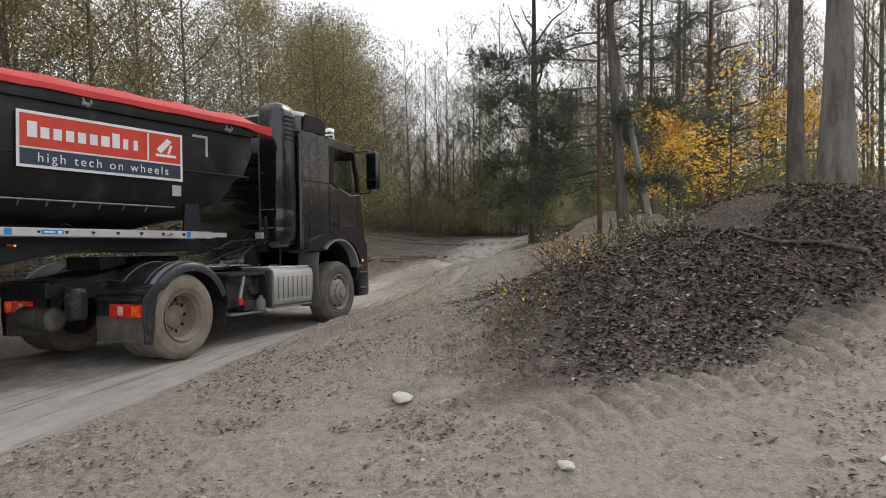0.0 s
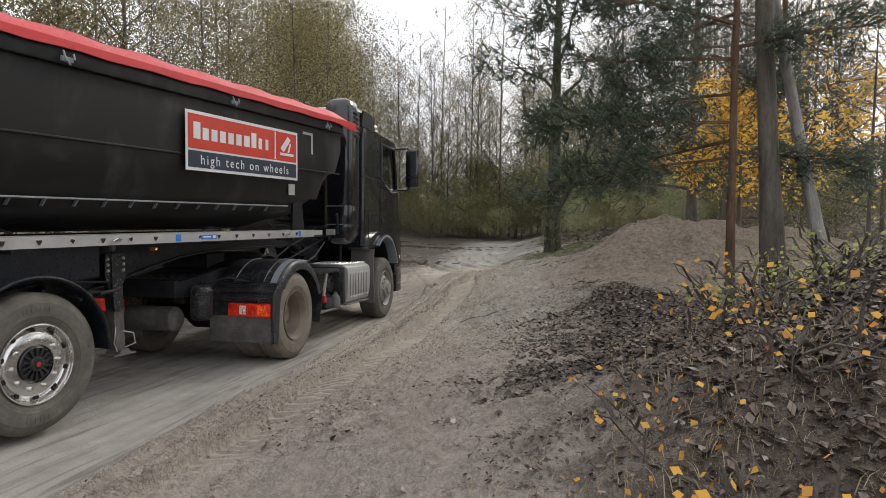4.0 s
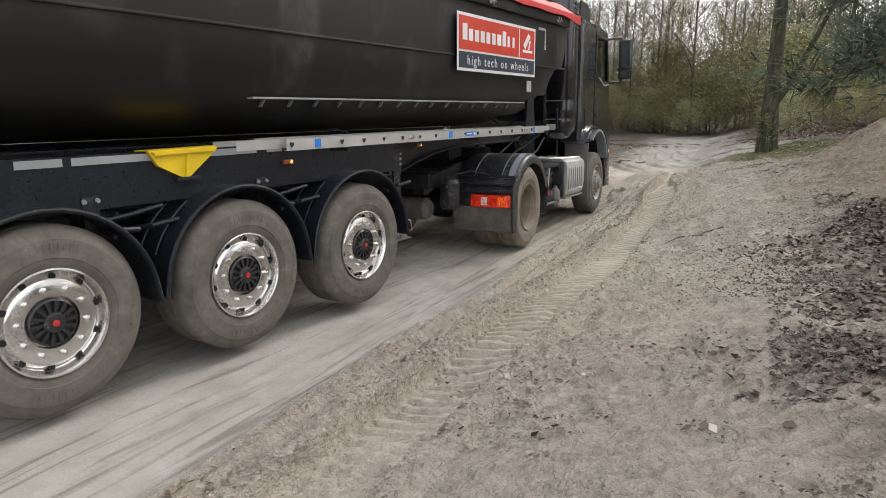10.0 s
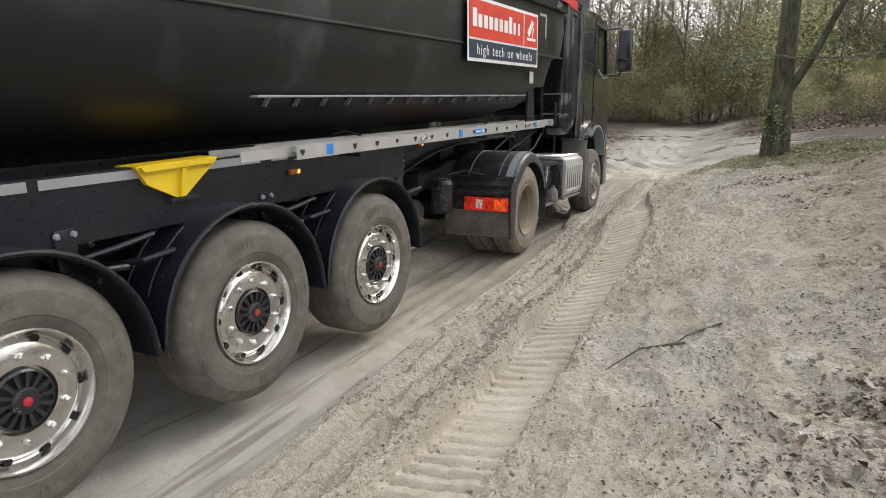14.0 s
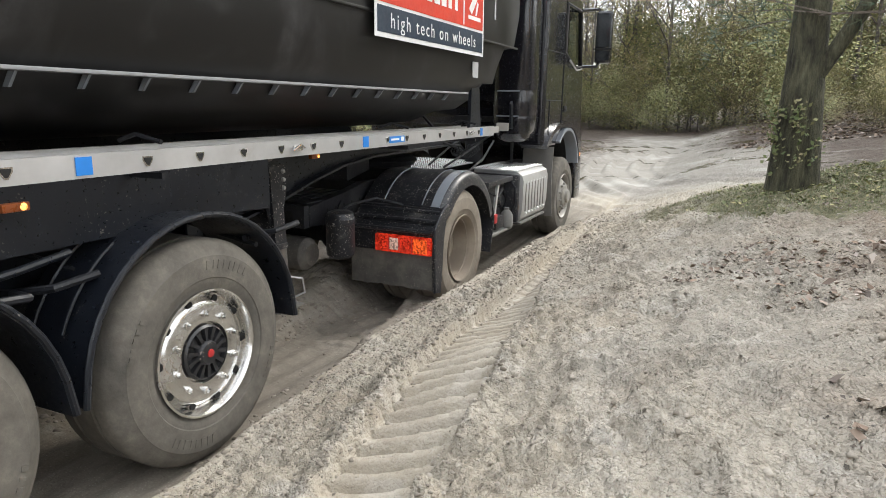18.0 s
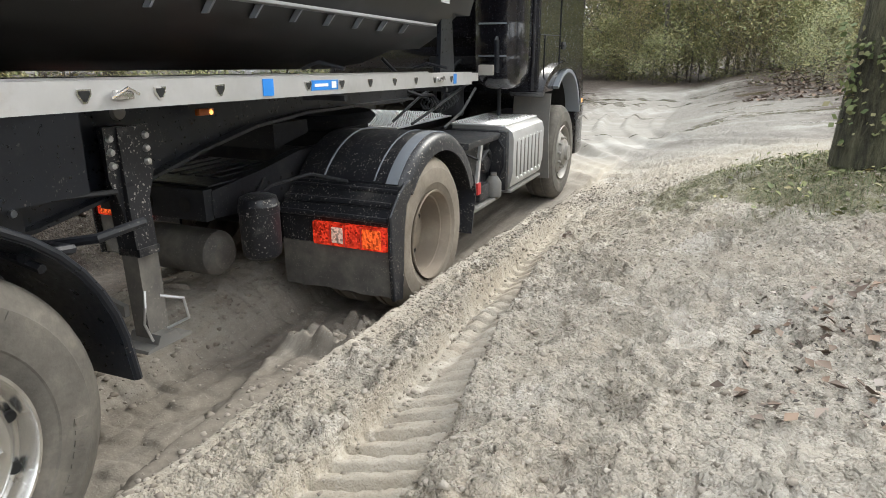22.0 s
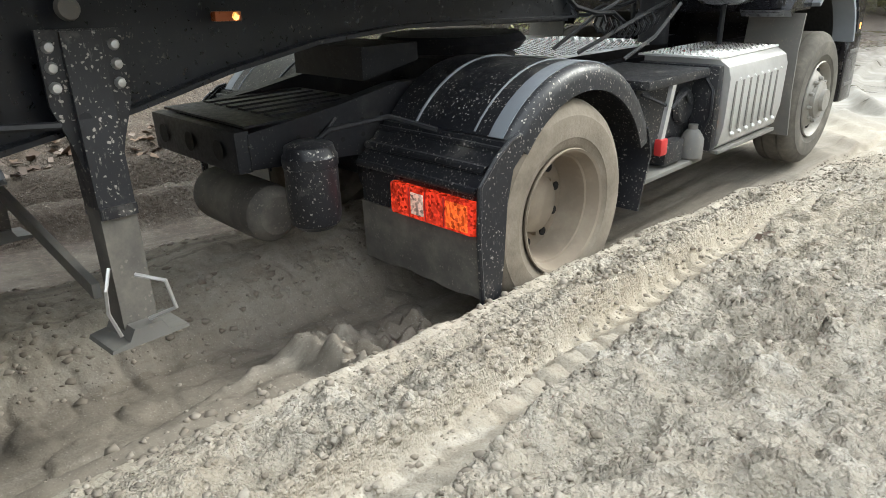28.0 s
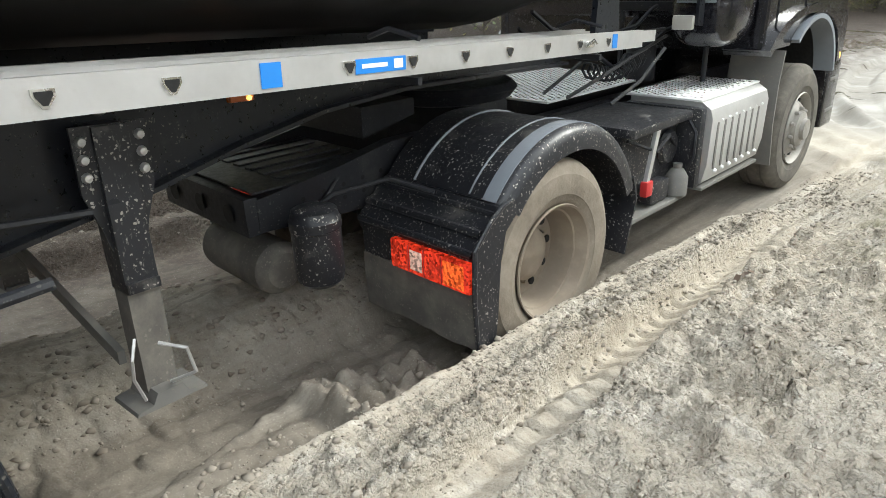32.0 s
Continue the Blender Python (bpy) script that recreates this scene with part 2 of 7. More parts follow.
M_ALU = paint("brushed_aluminium", (0.56, 0.555, 0.55), 0.42, 0.65, mud=0.06)
M_BLUE = paint("blue_plastic_film", (0.02, 0.20, 0.62), 0.4)
M_CHROME = paint("polished_alloy", (0.72, 0.71, 0.69), 0.20, 0.95, grain=6.0, mud=0.22, mudcol=(0.36, 0.33, 0.28), relief=0.25)
M_STEELRIM = paint("mud_coated_steel_rim", (0.22, 0.18, 0.138), 0.8, 0.0, mud=0.6, mudcol=(0.31, 0.265, 0.205))
M_HUB = paint("black_hub_cover", (0.02, 0.02, 0.022), 0.4, mud=0.15, spots=0.3)
M_HOLE = paint("dark_hole", (0.006, 0.006, 0.006), 0.8)
M_YELLOW = paint("yellow_plastic", (0.72, 0.50, 0.015), 0.4, mud=0.05)
# near-white base holds the sky's reflection in the plate
M_PLATE = paint("checker_plate", (0.86, 0.86, 0.85), 0.36, 0.25, mud=0.05)
M_CAP = paint("red_hub_cap", (0.45, 0.03, 0.03), 0.4)
M_TANKW = paint("grimy_white_plastic", (0.5, 0.48, 0.44), 0.5, mud=0.5)
M_GREYEDGE = paint("grey_worn_edge", (0.22, 0.24, 0.27), 0.45)
M_TAIL = glow("lit_tail_lamp", (1.0, 0.06, 0.02), 0.36, (0.42, 0.016, 0.014))
M_TAILW = glow("clear_reverse_lens", (1.0, 0.45, 0.3), 0.22, (0.7, 0.6, 0.55))
M_TAILO = glow("lit_orange_lens", (1.0, 0.13, 0.02), 0.55, (0.6, 0.07, 0.02))
M_AMBER = glow("amber_marker_lens", (1.0, 0.42, 0.10), 2.2, (0.6, 0.16, 0.02))
M_AMBERDULL = paint("dull_amber_plastic", (0.30, 0.075, 0.015), 0.3)


def tyre_build(nt, b):
    c = coords(nt)
    n1 = noise_tex(nt, c, 5.0, 7, 0.7)
    n2 = noise_tex(nt, c, 70.0, 3)
    base = ramp(nt, n1, [(0.30, (0.065, 0.060, 0.052)), (0.55, (0.125, 0.113, 0.096)), (0.78, (0.22, 0.197, 0.165))])
    nt.links.new(base, b.inputs["Base Color"])
    b.inputs["Roughness"].default_value = 0.92
    bump(nt, b, n2, 0.25, 0.006)


M_TYRE = material("muddy_rubber", tyre_build)


def glass_build(nt, b):
    b.inputs["Base Color"].default_value = (0.55, 0.58, 0.58, 1)
    b.inputs["Roughness"].default_value = 0.02
    b.inputs["Transmission Weight"].default_value = 1.0
    b.inputs["IOR"].default_value = 1.2


M_GLASS = material("tinted_cab_glass", glass_build)

# dusty reflectors; the same grey paints the sky glint on the rub strip
M_REFLECT_GLINT = paint("dusty_reflector_film", (0.27, 0.275, 0.285), 0.5, mud=0.2)
M_FLAP = paint("mud_coated_rubber", (0.085, 0.079, 0.072), 0.7, mud=0.75, mudcol=(0.19, 0.174, 0.152), spots=0.8)
M_DUSTRIM = paint("dusty_steel_rim", (0.30, 0.285, 0.26), 0.55, 0.3, mud=0.45, mudcol=(0.22, 0.195, 0.16))
M_GRIME = paint("grimy_grey_plastic", (0.16, 0.155, 0.145), 0.6, mud=0.4, mudcol=(0.24, 0.215, 0.18), spots=0.8)
M_MIRROR = paint("mirror_glass", (0.05, 0.053, 0.055), 0.12, 1.0)
M_SEAT = paint("dark_grey_seat_cloth", (0.03, 0.03, 0.034), 0.8)


def muddy_build(nt, b):
    c = coords(nt)
    n1 = noise_tex(nt, c, 4.0, 7, 0.7)
    n2 = noise_tex(nt, c, 60.0, 4)
    nt.links.new(ramp(nt, n1, [(0.30, (0.13, 0.108, 0.082)), (0.55, (0.21, 0.18, 0.142)), (0.78, (0.29, 0.257, 0.21))]), b.inputs["Base Color"])
    b.inputs["Roughness"].default_value = 0.85
    bump(nt, b, n2, 0.35, 0.008)


M_MUDTYRE = material("mud_caked_rubber", muddy_build)

# ---- the ground: one sheet with ruts, ridges, a sand heap and a leaf mound ----
def vnoise(x, y, seed=0):
    xi, yi = np.floor(x), np.floor(y)
    fx, fy = x - xi, y - yi
    fx, fy = fx * fx * (3 - 2 * fx), fy * fy * (3 - 2 * fy)

    def h(a, b):
        s = np.sin(a * 127.1 + b * 311.7 + seed * 74.7) * 43758.5453
        return s - np.floor(s)
    return (h(xi, yi) * (1 - fx) + h(xi + 1, yi) * fx) * (1 - fy) + (h(xi, yi + 1) * (1 - fx) + h(xi + 1, yi + 1) * fx) * fy - 0.5


def fbm(x, y, scale, octaves=4, seed=0):
    out, a = 0.0, 1.0
    for k in range(octaves):
        out = out + a * vnoise(x * scale, y * scale, seed + k * 7)
        scale, a = scale * 2.03, a * 0.5
    return out


def cells(x, y, size, seed=0, jitter=0.85):
    """Distance to the nearest scattered point and that point's own random value."""
    u, w = x / size, y / size
    ui, wi = np.floor(u), np.floor(w)
    best = np.full(np.shape(u), 9.0)
    who = np.zeros(np.shape(u))
    near_u, near_w = np.zeros(np.shape(u)), np.zeros(np.shape(u))
    for du in (-1, 0, 1):
        for dw in (-1, 0, 1):
            a, b = ui + du, wi + dw
            h = np.sin(a * 127.1 + b * 311.7 + seed * 57.3) * 43758.5453
            h1 = h - np.floor(h)
            h = np.sin(a * 269.5 + b * 183.3 + seed * 31.1) * 24634.6345
            h2 = h - np.floor(h)
            pu, pw = a + 0.5 + (h1 - 0.5) * jitter - u, b + 0.5 + (h2 - 0.5) * jitter - w
            d = np.hypot(pu, pw)
            near = d < best
            best = np.where(near, d, best)
            near_u, near_w = np.where(near, pu, near_u), np.where(near, pw, near_w)
            who = np.where(near, (h1 * 7.31 + h2 * 3.17) % 1.0, who)
    return best, who, near_u, near_w


def step(a, b, v):
    t = np.clip((v - a) / (b - a), 0, 1)
    return t * t * (3 - 2 * t)


def gauss(x, y, cx, cy, sx, sy, turn=0.0):
    c, s = math.cos(radians(turn)), math.sin(radians(turn))
    u, w = (x - cx) * c + (y - cy) * s, -(x - cx) * s + (y - cy) * c
    return np.exp(-0.5 * ((u / sx) ** 2 + (w / sy) ** 2))


def old_track(y):
    """Centre of the old tyre track beside the rut."""
    return np.interp(y, (-22, -14, -9.4, -7, -5.3, -3.6, -2.5, -1.4, -0.45, 1.0, 4.0), (2.9, 2.25, 2.40, 2.36, 2.40, 2.27, 2.13, 2.04, 1.89, 1.80, 1.9))


def track_half(y):
    """Half its width, narrowing where the rut's shoulder has slumped into it."""
    return np.interp(y, (-9, -5.3, -3.6, -2.5, -1.4, -0.45, 1.0), (0.24, 0.21, 0.24, 0.21, 0.16, 0.14, 0.12))


def ground(x, y):
    x, y = np.asarray(x, float), np.asarray(y, float)
    warp = 0.10 * fbm(x, y, 0.9, 2, 3)
    xs = x + warp
    # broad lie of the land
    z = 0.02 * step(-25, 8, y)
    z = z + 0.32 * step(1.0, 4.0, xs) * step(-20, -12, y) + 0.17 * step(1.3, 3.2, xs) * step(-7.5, -2.0, y) + 0.33 * gauss(x, y, 5.0, -6.6, 0.75, 1.4)
    z = z + 0.35 * step(3.2, 7.0, x) * step(-3, 3, y)
    z = z + 0.85 * step(5, 24, y) + 0.75 * step(4, 10, x) * step(13, 24, y) + 0.9 * step(-3, -11, x) * step(-30, -5, y)
    z = z + 0.7 * step(5, 16, x) * step(14, 32, y) + 0.5 * step(20, 40, y) + 1.2 * step(7, 25, x) * step(-16, -6, y)
    z = z + 5.0 * step(40, 120, np.hypot(x, y))
    # the sand heap and the leaf mound
    heap = 0.78 * gauss(x, y, 6.15, -2.9, 0.85, 1.7, 10) + 0.62 * gauss(x, y, 7.6, -2.6, 1.1, 1.6, 0) + 0.55 * gauss(x, y, 9.3, -2.4, 1.3, 1.7) + 0.32 * gauss(x, y, 4.9, 1.9, 1.3, 1.3)
    heap = heap + 0.30 * gauss(x, y, 4.9, -4.2, 1.3, 1.5, 30)
    heap = heap * (1 + 0.5 * fbm(x, y, 0.8, 4, 27)) + 0.10 * np.clip(heap, 0, 1) * fbm(x, y, 2.3, 3, 28)
    mound = 1.62 * gauss(x, y, 8.3, -12.2, 2.0, 1.7, 12) + 0.35 * gauss(x, y, 5.5, -13.9, 0.75, 0.8)
    z = z + heap + mound
    # clods heaped between and beside the ruts
    band = step(1.37, 1.42, x) * step(1.80, 1.62, x)
    z = z + (0.05 + 0.03 * step(-5, -1, y)) * band * (0.6 + 1.0 * fbm(x, y, 1.6, 3, 21)) * step(-16, -12.5, y) * step(6, 2, y)
    mid = step(0.62, 0.20, np.abs(x + 0.02))
    z = z + (0.05 + 0.17 * step(-6, -1, y)) * mid * step(4, 1.5, y) * (0.85 + 0.6 * fbm(x, y, 1.1, 3, 22))
    # wall of the cut on the right of the rut
    z = z + 0.15 * step(1.345, 1.41, x + 0.35 * warp + 0.05 * fbm(x, y, 3.1, 3, 24)) * step(-5.5, -2.5, y) * step(3.5, 1.5, y)
    # terraced edge on the far side of the ruts
    edge_y = step(-6.5, -4.5, y) * step(5.0, 3.0, y)
    z = z + edge_y * (0.13 * step(-1.58, -1.64, x + 0.06 * fbm(x, y, 2.3, 3, 33)) - 0.11 * step(0.13, 0.07, np.abs(x + 1.92 + 0.08 * fbm(x, y, 0.8, 2, 34))) + 0.08 * step(-2.08, -2.14, x + 0.07 * fbm(x, y, 2.1, 3, 35)))
    # wheel ruts under the lorry: flat, wet and wide on the approach
    floor_z = np.interp(y, (-30, -13, -9, -7, -4, -2.4, -1.2, 0.8, 2.4, 3.5, 5.0, 8.0), (-0.02, -0.03, -0.03, 0.0, 0.03, 0.0, -0.07, -0.07, 0.03, 0.10, 0.11, 0.12))
    wob = 0.05 * np.sin(y * 0.9) + 0.05 * fbm(x * 0 + y, y * 0, 0.6, 2, 11)
    inside = np.maximum(step(0.42, 0.62, x - 0.4 * wob) * step(1.405, 1.35, x - 0.2 * wob), step(0.55, 0.42, np.abs(x + 1.0 - wob)))
    apron = step(-7.0, -9.5, y) * step(1.62, 1.35, xs) * step(-2.7, -2.2, x)
    inside = np.maximum(inside, apron) * step(9, 6, y)
    z = z + inside * (floor_z + 0.02 * fbm(x, y, 1.1, 2, 13) + (0.004 + 0.008 * step(-9, -6, y)) * np.sin(x * 34 + 2.0 * fbm(x * 0, y, 0.7, 2, 14)) * (0.4 + fbm(x, y, 0.9, 2, 15)) - z)
    # mud pushed up behind the driven wheel: a smeared ledge and broken lumps
    ragged = 0.10 * fbm(x, y, 2.6, 3, 17)
    ledge = step(0.86, 1.0, x + 0.5 * ragged + 0.25 * (y + 1.5)) * step(1.40, 1.34, x) * step(-2.75, -2.45, y + ragged) * step(-1.08, -1.22, y + ragged)
    crumble = step(0.84, 1.0, x + ragged) * step(1.40, 1.34, x) * step(-1.34, -1.16, y + ragged) * step(-0.52, -0.62, y + ragged)
    f1, own, pu, pw = cells(x + 0.05 * fbm(x, y, 7.0, 2, 18), y + 0.05 * fbm(x, y, 7.0, 2, 19), 0.12, 18)
    lump = (0.45 + 0.75 * own + 0.25 * (np.sin(own * 40) * pu + np.cos(own * 40) * pw)) * np.sqrt(np.clip(1 - (f1 / 0.66) ** 2, 0, 1)) + 0.5 * fbm(x, y, 14.0, 3, 23)
    spoil = np.maximum(ledge, crumble)
    z = z + 0.13 * ledge * (1.0 + 0.25 * (y + 2.0)) + crumble * (0.06 + 0.10 * lump)
    # dry flakes along the foot of the centre ridge
    f1, own, pu, pw = cells(x * 0.8, y, 0.11, 19)
    flake = step(0.62, 0.50, np.abs(x - 0.48 - ragged)) * step(-2.9, -2.2, y) * step(1.5, 0.8, y)
    z = z + 0.025 * flake * own * step(0.6, 0.45, f1)
    # old tyre track with tread bars
    c, hw = old_track(y) + 0.02 * np.sin(y * 1.3), track_half(y)
    d = x - c + 0.03 * fbm(x, y, 3.0, 2, 6)
    on = step(-15.0, -12.5, y) * step(2.6, 0.6, y)
    groove = step(hw + 0.03, hw - 0.01, np.abs(d))
    z = z - 0.125 * groove * on
    z = z + 0.05 * on * (step(hw - 0.02, hw + 0.04, np.abs(d)) * step(hw + 0.22, hw + 0.05, np.abs(d))) * (0.8 + 0.9 * fbm(x, y, 1.3, 2, 8))
    z = z + 0.085 * on * step(-hw - 0.26, -hw - 0.08, d) * step(-hw + 0.01, -hw - 0.03, d) * step(-5.5, -7.5, y) * (0.6 + 1.2 * fbm(x, y, 0.9, 2, 10))
    phase = (y * 7.8 - 0.9 * d - 3.0 * d * d) + 0.5 * fbm(x, y, 2.0, 3, 5)
    bars = np.abs((phase % 1.0) - 0.5)
    worn = np.clip(0.75 + 1.3 * fbm(x, y, 0.8, 2, 9), 0.15, 1.2) * (1 - 0.5 * step(-1.6, -0.9, y))
    z = z + 0.075 * groove * on * step(0.08, 0.15, bars) * (0.75 + 0.5 * (phase % 1.0)) * worn
    # a second, fainter track across the approach
    d2 = np.abs(x - (3.05 + 0.13 * (y + 8)))
    on2 = step(-13, -10, y) * step(-3.5, -6, y)
    z = z - 0.05 * step(0.3, 0.2, d2) * on2 * (0.6 + fbm(x, y, 0.9, 2, 26))
    # a tread print across the gravel
    along, across = (x - 5.0) * 0.857 + (y + 16.9) * 0.515, -(x - 5.0) * 0.515 + (y + 16.9) * 0.857
    print_on = step(0.36, 0.28, np.abs(across)) * step(-0.5, 0.5, along) * step(6.0, 4.5, along)
    lugs = np.abs(((along * 5.2 + 1.2 * np.abs(across) + 0.5 * fbm(x, y, 1.5, 2, 25)) % 1.0) - 0.5)
    z = z + print_on * (0.055 * step(0.14, 0.28, lugs) - 0.03)
    # curving tracks in the clearing
    for k, (cx, r) in enumerate(((9.0, 9.2), (9.0, 9.75), (9.0, 10.6), (9.0, 11.1), (8.0, 7.0), (8.0, 7.6))):
        rr = np.abs(np.hypot(x - cx, y - 12.5) - r)
        z = z + (0.04 * step(0.14, 0.26, rr) * step(0.46, 0.28, rr) - 0.06 * step(0.26, 0.12, rr)) * step(3.6, 5.5, y) * step(22, 16, y) * (0.6 + fbm(x, y, 0.5, 2, 29))
    # roughness at several sizes: crumbs, hollows and foot-worn lumps
    smooth_rut = inside * (1 - np.clip(spoil * 1.5, 0, 1))
    churn = step(1.35, 1.60, x) * step(9, 6, x) + step(-1.4, -1.9, x) + 0.25 * step(0.55, 0.40, np.abs(x)) + np.clip(spoil, 0, 1) * step(1.5, 1.3, x)
    near = (1 - 0.93 * smooth_rut) * step(60, 25, np.abs(x))
    loose = churn * (0.55 + 0.30 * step(-15, -12, y) + 0.25 * step(-10, -4, y)) * (1 - 0.6 * step(4, 8, y))
    bare = 1 - 0.9 * groove * on
    bare = bare * (1 - 0.25 * step(1.38, 1.46, x) * step(1.84, 1.70, x) * step(-14, -9, y)) * (1 - 0.7 * ledge)
    z = z + near * (0.05 * fbm(x, y, 1.3, 3, 31) + 0.04 * fbm(x, y, 4.0, 3, 41) * loose * bare)
    # broken angular lumps of four sizes, in drifts
    wx, wy = x + 0.04 * fbm(x, y, 9.0, 2, 58), y + 0.04 * fbm(x, y, 9.0, 2, 59)
    drift = step(-0.15, 0.25, fbm(x, y, 1.1, 3, 55))
    fine_drift = 0.35 + 0.65 * step(-0.2, 0.2, fbm(x, y, 3.2, 2, 56))
    for size, tall, seed in ((0.19, 0.010, 91), (0.10, 0.020, 92), (0.062, 0.028, 93), (0.040, 0.026, 94)):
        f1, own, pu, pw = cells(wx, wy, size, seed)
        tilt = (np.sin(own * 61.0) * pu + np.cos(own * 61.0) * pw) * 0.7
        lump = tall * ((own - 0.40) + tilt) * step(0.64, 0.50, f1) - 0.35 * tall * step(0.50, 0.66, f1)
        amount = drift if size > 0.09 else fine_drift
        z = z + near * bare * loose * (0.30 + 0.70 * amount) * lump * (0.3 + 0.7 * step(-1.2, 0.3, x))
    # hollows trodden into the loose ground
    f1, own, pu, pw = cells(x + 0.1 * fbm(x, y, 3.0, 2, 96), y * 0.75 + 0.1 * fbm(x, y, 3.0, 2, 97), 0.42, 95)
    tread = (own < 0.5) * near * bare * loose
    z = z - 0.032 * tread * step(0.34, 0.20, f1) + 0.014 * tread * step(0.28, 0.36, f1) * step(0.50, 0.38, f1)
    # long scrapes along the rut's shoulder
    shoulder = step(1.50, 1.60, x) * step(2.05, 1.9, x) * step(-16, -12.5, y) * step(4, 2, y)
    z = z + 0.030 * shoulder * np.sin(x * 38 + 3.0 * fbm(y * 0.5, x * 0, 0.8, 2, 66)) * (0.5 + fbm(x, y, 0.8, 2, 67))
    # furrows on the far verge
    verge = step(-1.6, -2.2, x) * step(-12, -8, x) * step(-8, -5, y) * step(8, 4, y)
    z = z + 0.11 * verge * np.sin(x * 13.0 + 1.8 * fbm(x, y, 0.5, 2, 68)) * (0.7 + 0.8 * fbm(x, y, 0.9, 2, 69))
    return z


def rolled_smooth(x, y):
    """How far wheels have pressed the surface smooth: 1 in the old track and on the smeared ledge."""
    c, hw = old_track(y) + 0.02 * np.sin(y * 1.3), track_half(y)
    d = x - c + 0.03 * fbm(x, y, 3.0, 2, 6)
    track = step(hw + 0.03, hw - 0.01, np.abs(d)) * step(-15.0, -12.5, y) * step(2.6, 0.6, y)
    ledge = step(0.86, 1.0, x + 0.25 * (y + 1.5)) * step(1.40, 1.34, x) * step(-2.75, -2.45, y) * step(-1.08, -1.22, y)
    return np.maximum(track, ledge)


def height(x, y):
    return float(ground(np.array([x]), np.array([y]))[0])


def spaced(lo, hi, zones, coarse):
    """Coordinates from lo to hi: fine inside the zones, growing coarser outside."""
    out, v = [], lo
    while v < hi:
        s = coarse
        for a, b, fine in zones:
            d = max(a - v, v - b, 0)
            s = min(s, fine + 0.12 * d)
        out.append(v)
        v += s
    out.append(hi)
    return np.array(out)


def ground_build(nt, b):
    c = coords(nt)
    sep = nt.nodes.new("ShaderNodeSeparateXYZ")
    nt.links.new(c, sep.inputs[0])
    n1 = noise_tex(nt, c, 0.35, 5, 0.6)
    n2 = noise_tex(nt, c, 2.2, 6, 0.65)
    n3 = noise_tex(nt, c, 22.0, 6, 0.7)
    n4 = noise_tex(nt, c, 130.0, 3, 0.6)
    n5 = noise_tex(nt, c, 13.0, 8, 0.75, 0.6)
    sand = ramp(nt, n2, [(0.3, (0.37, 0.322, 0.253)), (0.5, (0.44, 0.392, 0.316)), (0.72, (0.51, 0.464, 0.388))])
    mud = ramp(nt, n2, [(0.3, (0.28, 0.258, 0.225)), (0.5, (0.335, 0.313, 0.277)), (0.7, (0.40, 0.38, 0.345))])
    soil = ramp(nt, n3, [(0.3, (0.035, 0.026, 0.020)), (0.55, (0.095, 0.071, 0.055)), (0.75, (0.18, 0.14, 0.112))])
    base = mix(nt, ramp(nt, n1, [(0.48, g(0.0)), (0.66, g(0.55))]), sand, mud)
    # turned-up damp earth among the dry sand
    n6 = noise_tex(nt, c, 1.7, 9, 0.74, 0.3)
    base = mix(nt, ramp(nt, n6, [(0.50, g(0.0)), (0.62, g(0.3))]), base, (0.34, 0.275, 0.205))
    # pale patches trodden bare
    bare_patch = ramp(nt, noise_tex(nt, c, 2.9, 3, 0.5, 0.8), [(0.60, g(0.0)), (0.66, g(0.55))])
    base = mix(nt, bare_patch, base, (0.56, 0.52, 0.455))
    # damp and dry crumbs
    base = mix(nt, ramp(nt, n5, [(0.39, g(0.2)), (0.45, g(0.0))]), base, (0.22, 0.185, 0.145))
    base = mix(nt, ramp(nt, n3, [(0.54, g(0.0)), (0.64, g(0.35))]), base, (0.54, 0.50, 0.44))

    def band(sock, a, b_, lo=0.0, hi=1.0):
        m = nt.nodes.new("ShaderNodeMapRange")
        m.interpolation_type = "SMOOTHSTEP"
        for i, v in enumerate((a, b_, lo, hi)):
            m.inputs[i + 1].default_value = v
        nt.links.new(sock, m.inputs[0])
        return m.outputs[0]

    def times(*f):
        out = f[0]
        for k in f[1:]:
            m = nt.nodes.new("ShaderNodeMath")
            m.operation = "MULTIPLY"
            for i, v in enumerate((out, k)):
                if isinstance(v, (int, float)):
                    m.inputs[i].default_value = v
                else:
                    nt.links.new(v, m.inputs[i])
            out = m.outputs[0]
        return out

    X, Y, Z = sep.outputs
    # dark soil of the wood: leaf mound, left verge, beyond the clearing
    edge = nt.nodes.new("ShaderNodeMath")
    edge.operation = "ADD"
    wob = nt.nodes.new("ShaderNodeMath")
    wob.operation = "MULTIPLY_ADD"
    wob.inputs[1].default_value = 3.0
    wob.inputs[2].default_value = -1.5
    nt.links.new(n2, wob.inputs[0])
    nt.links.new(X, edge.inputs[0])
    nt.links.new(wob.outputs[0], edge.inputs[1])
    E = edge.outputs[0]
    skew = nt.nodes.new("ShaderNodeMath")
    skew.operation = "MULTIPLY_ADD"
    skew.inputs[1].default_value = -0.5
    nt.links.new(E, skew.inputs[0])
    nt.links.new(Y, skew.inputs[2])
    mound = times(band(E, 3.9, 5.2), band(skew.outputs[0], -19.4, -18.5), band(Y, -5.8, -7.4))
    # reaches in beneath the lorry, where it also paints some of its shade
    left = times(band(E, 0.1, -1.9), 0.9)
    far = times(band(Y, 18.0, 22.0), 1.0)
    right = band(E, 9.0, 11.0)
    back = times(band(E, 4.0, 5.4), band(Y, 1.6, 3.2))
    bank = times(band(E, 2.2, 3.4), band(Y, 12.2, 13.6))
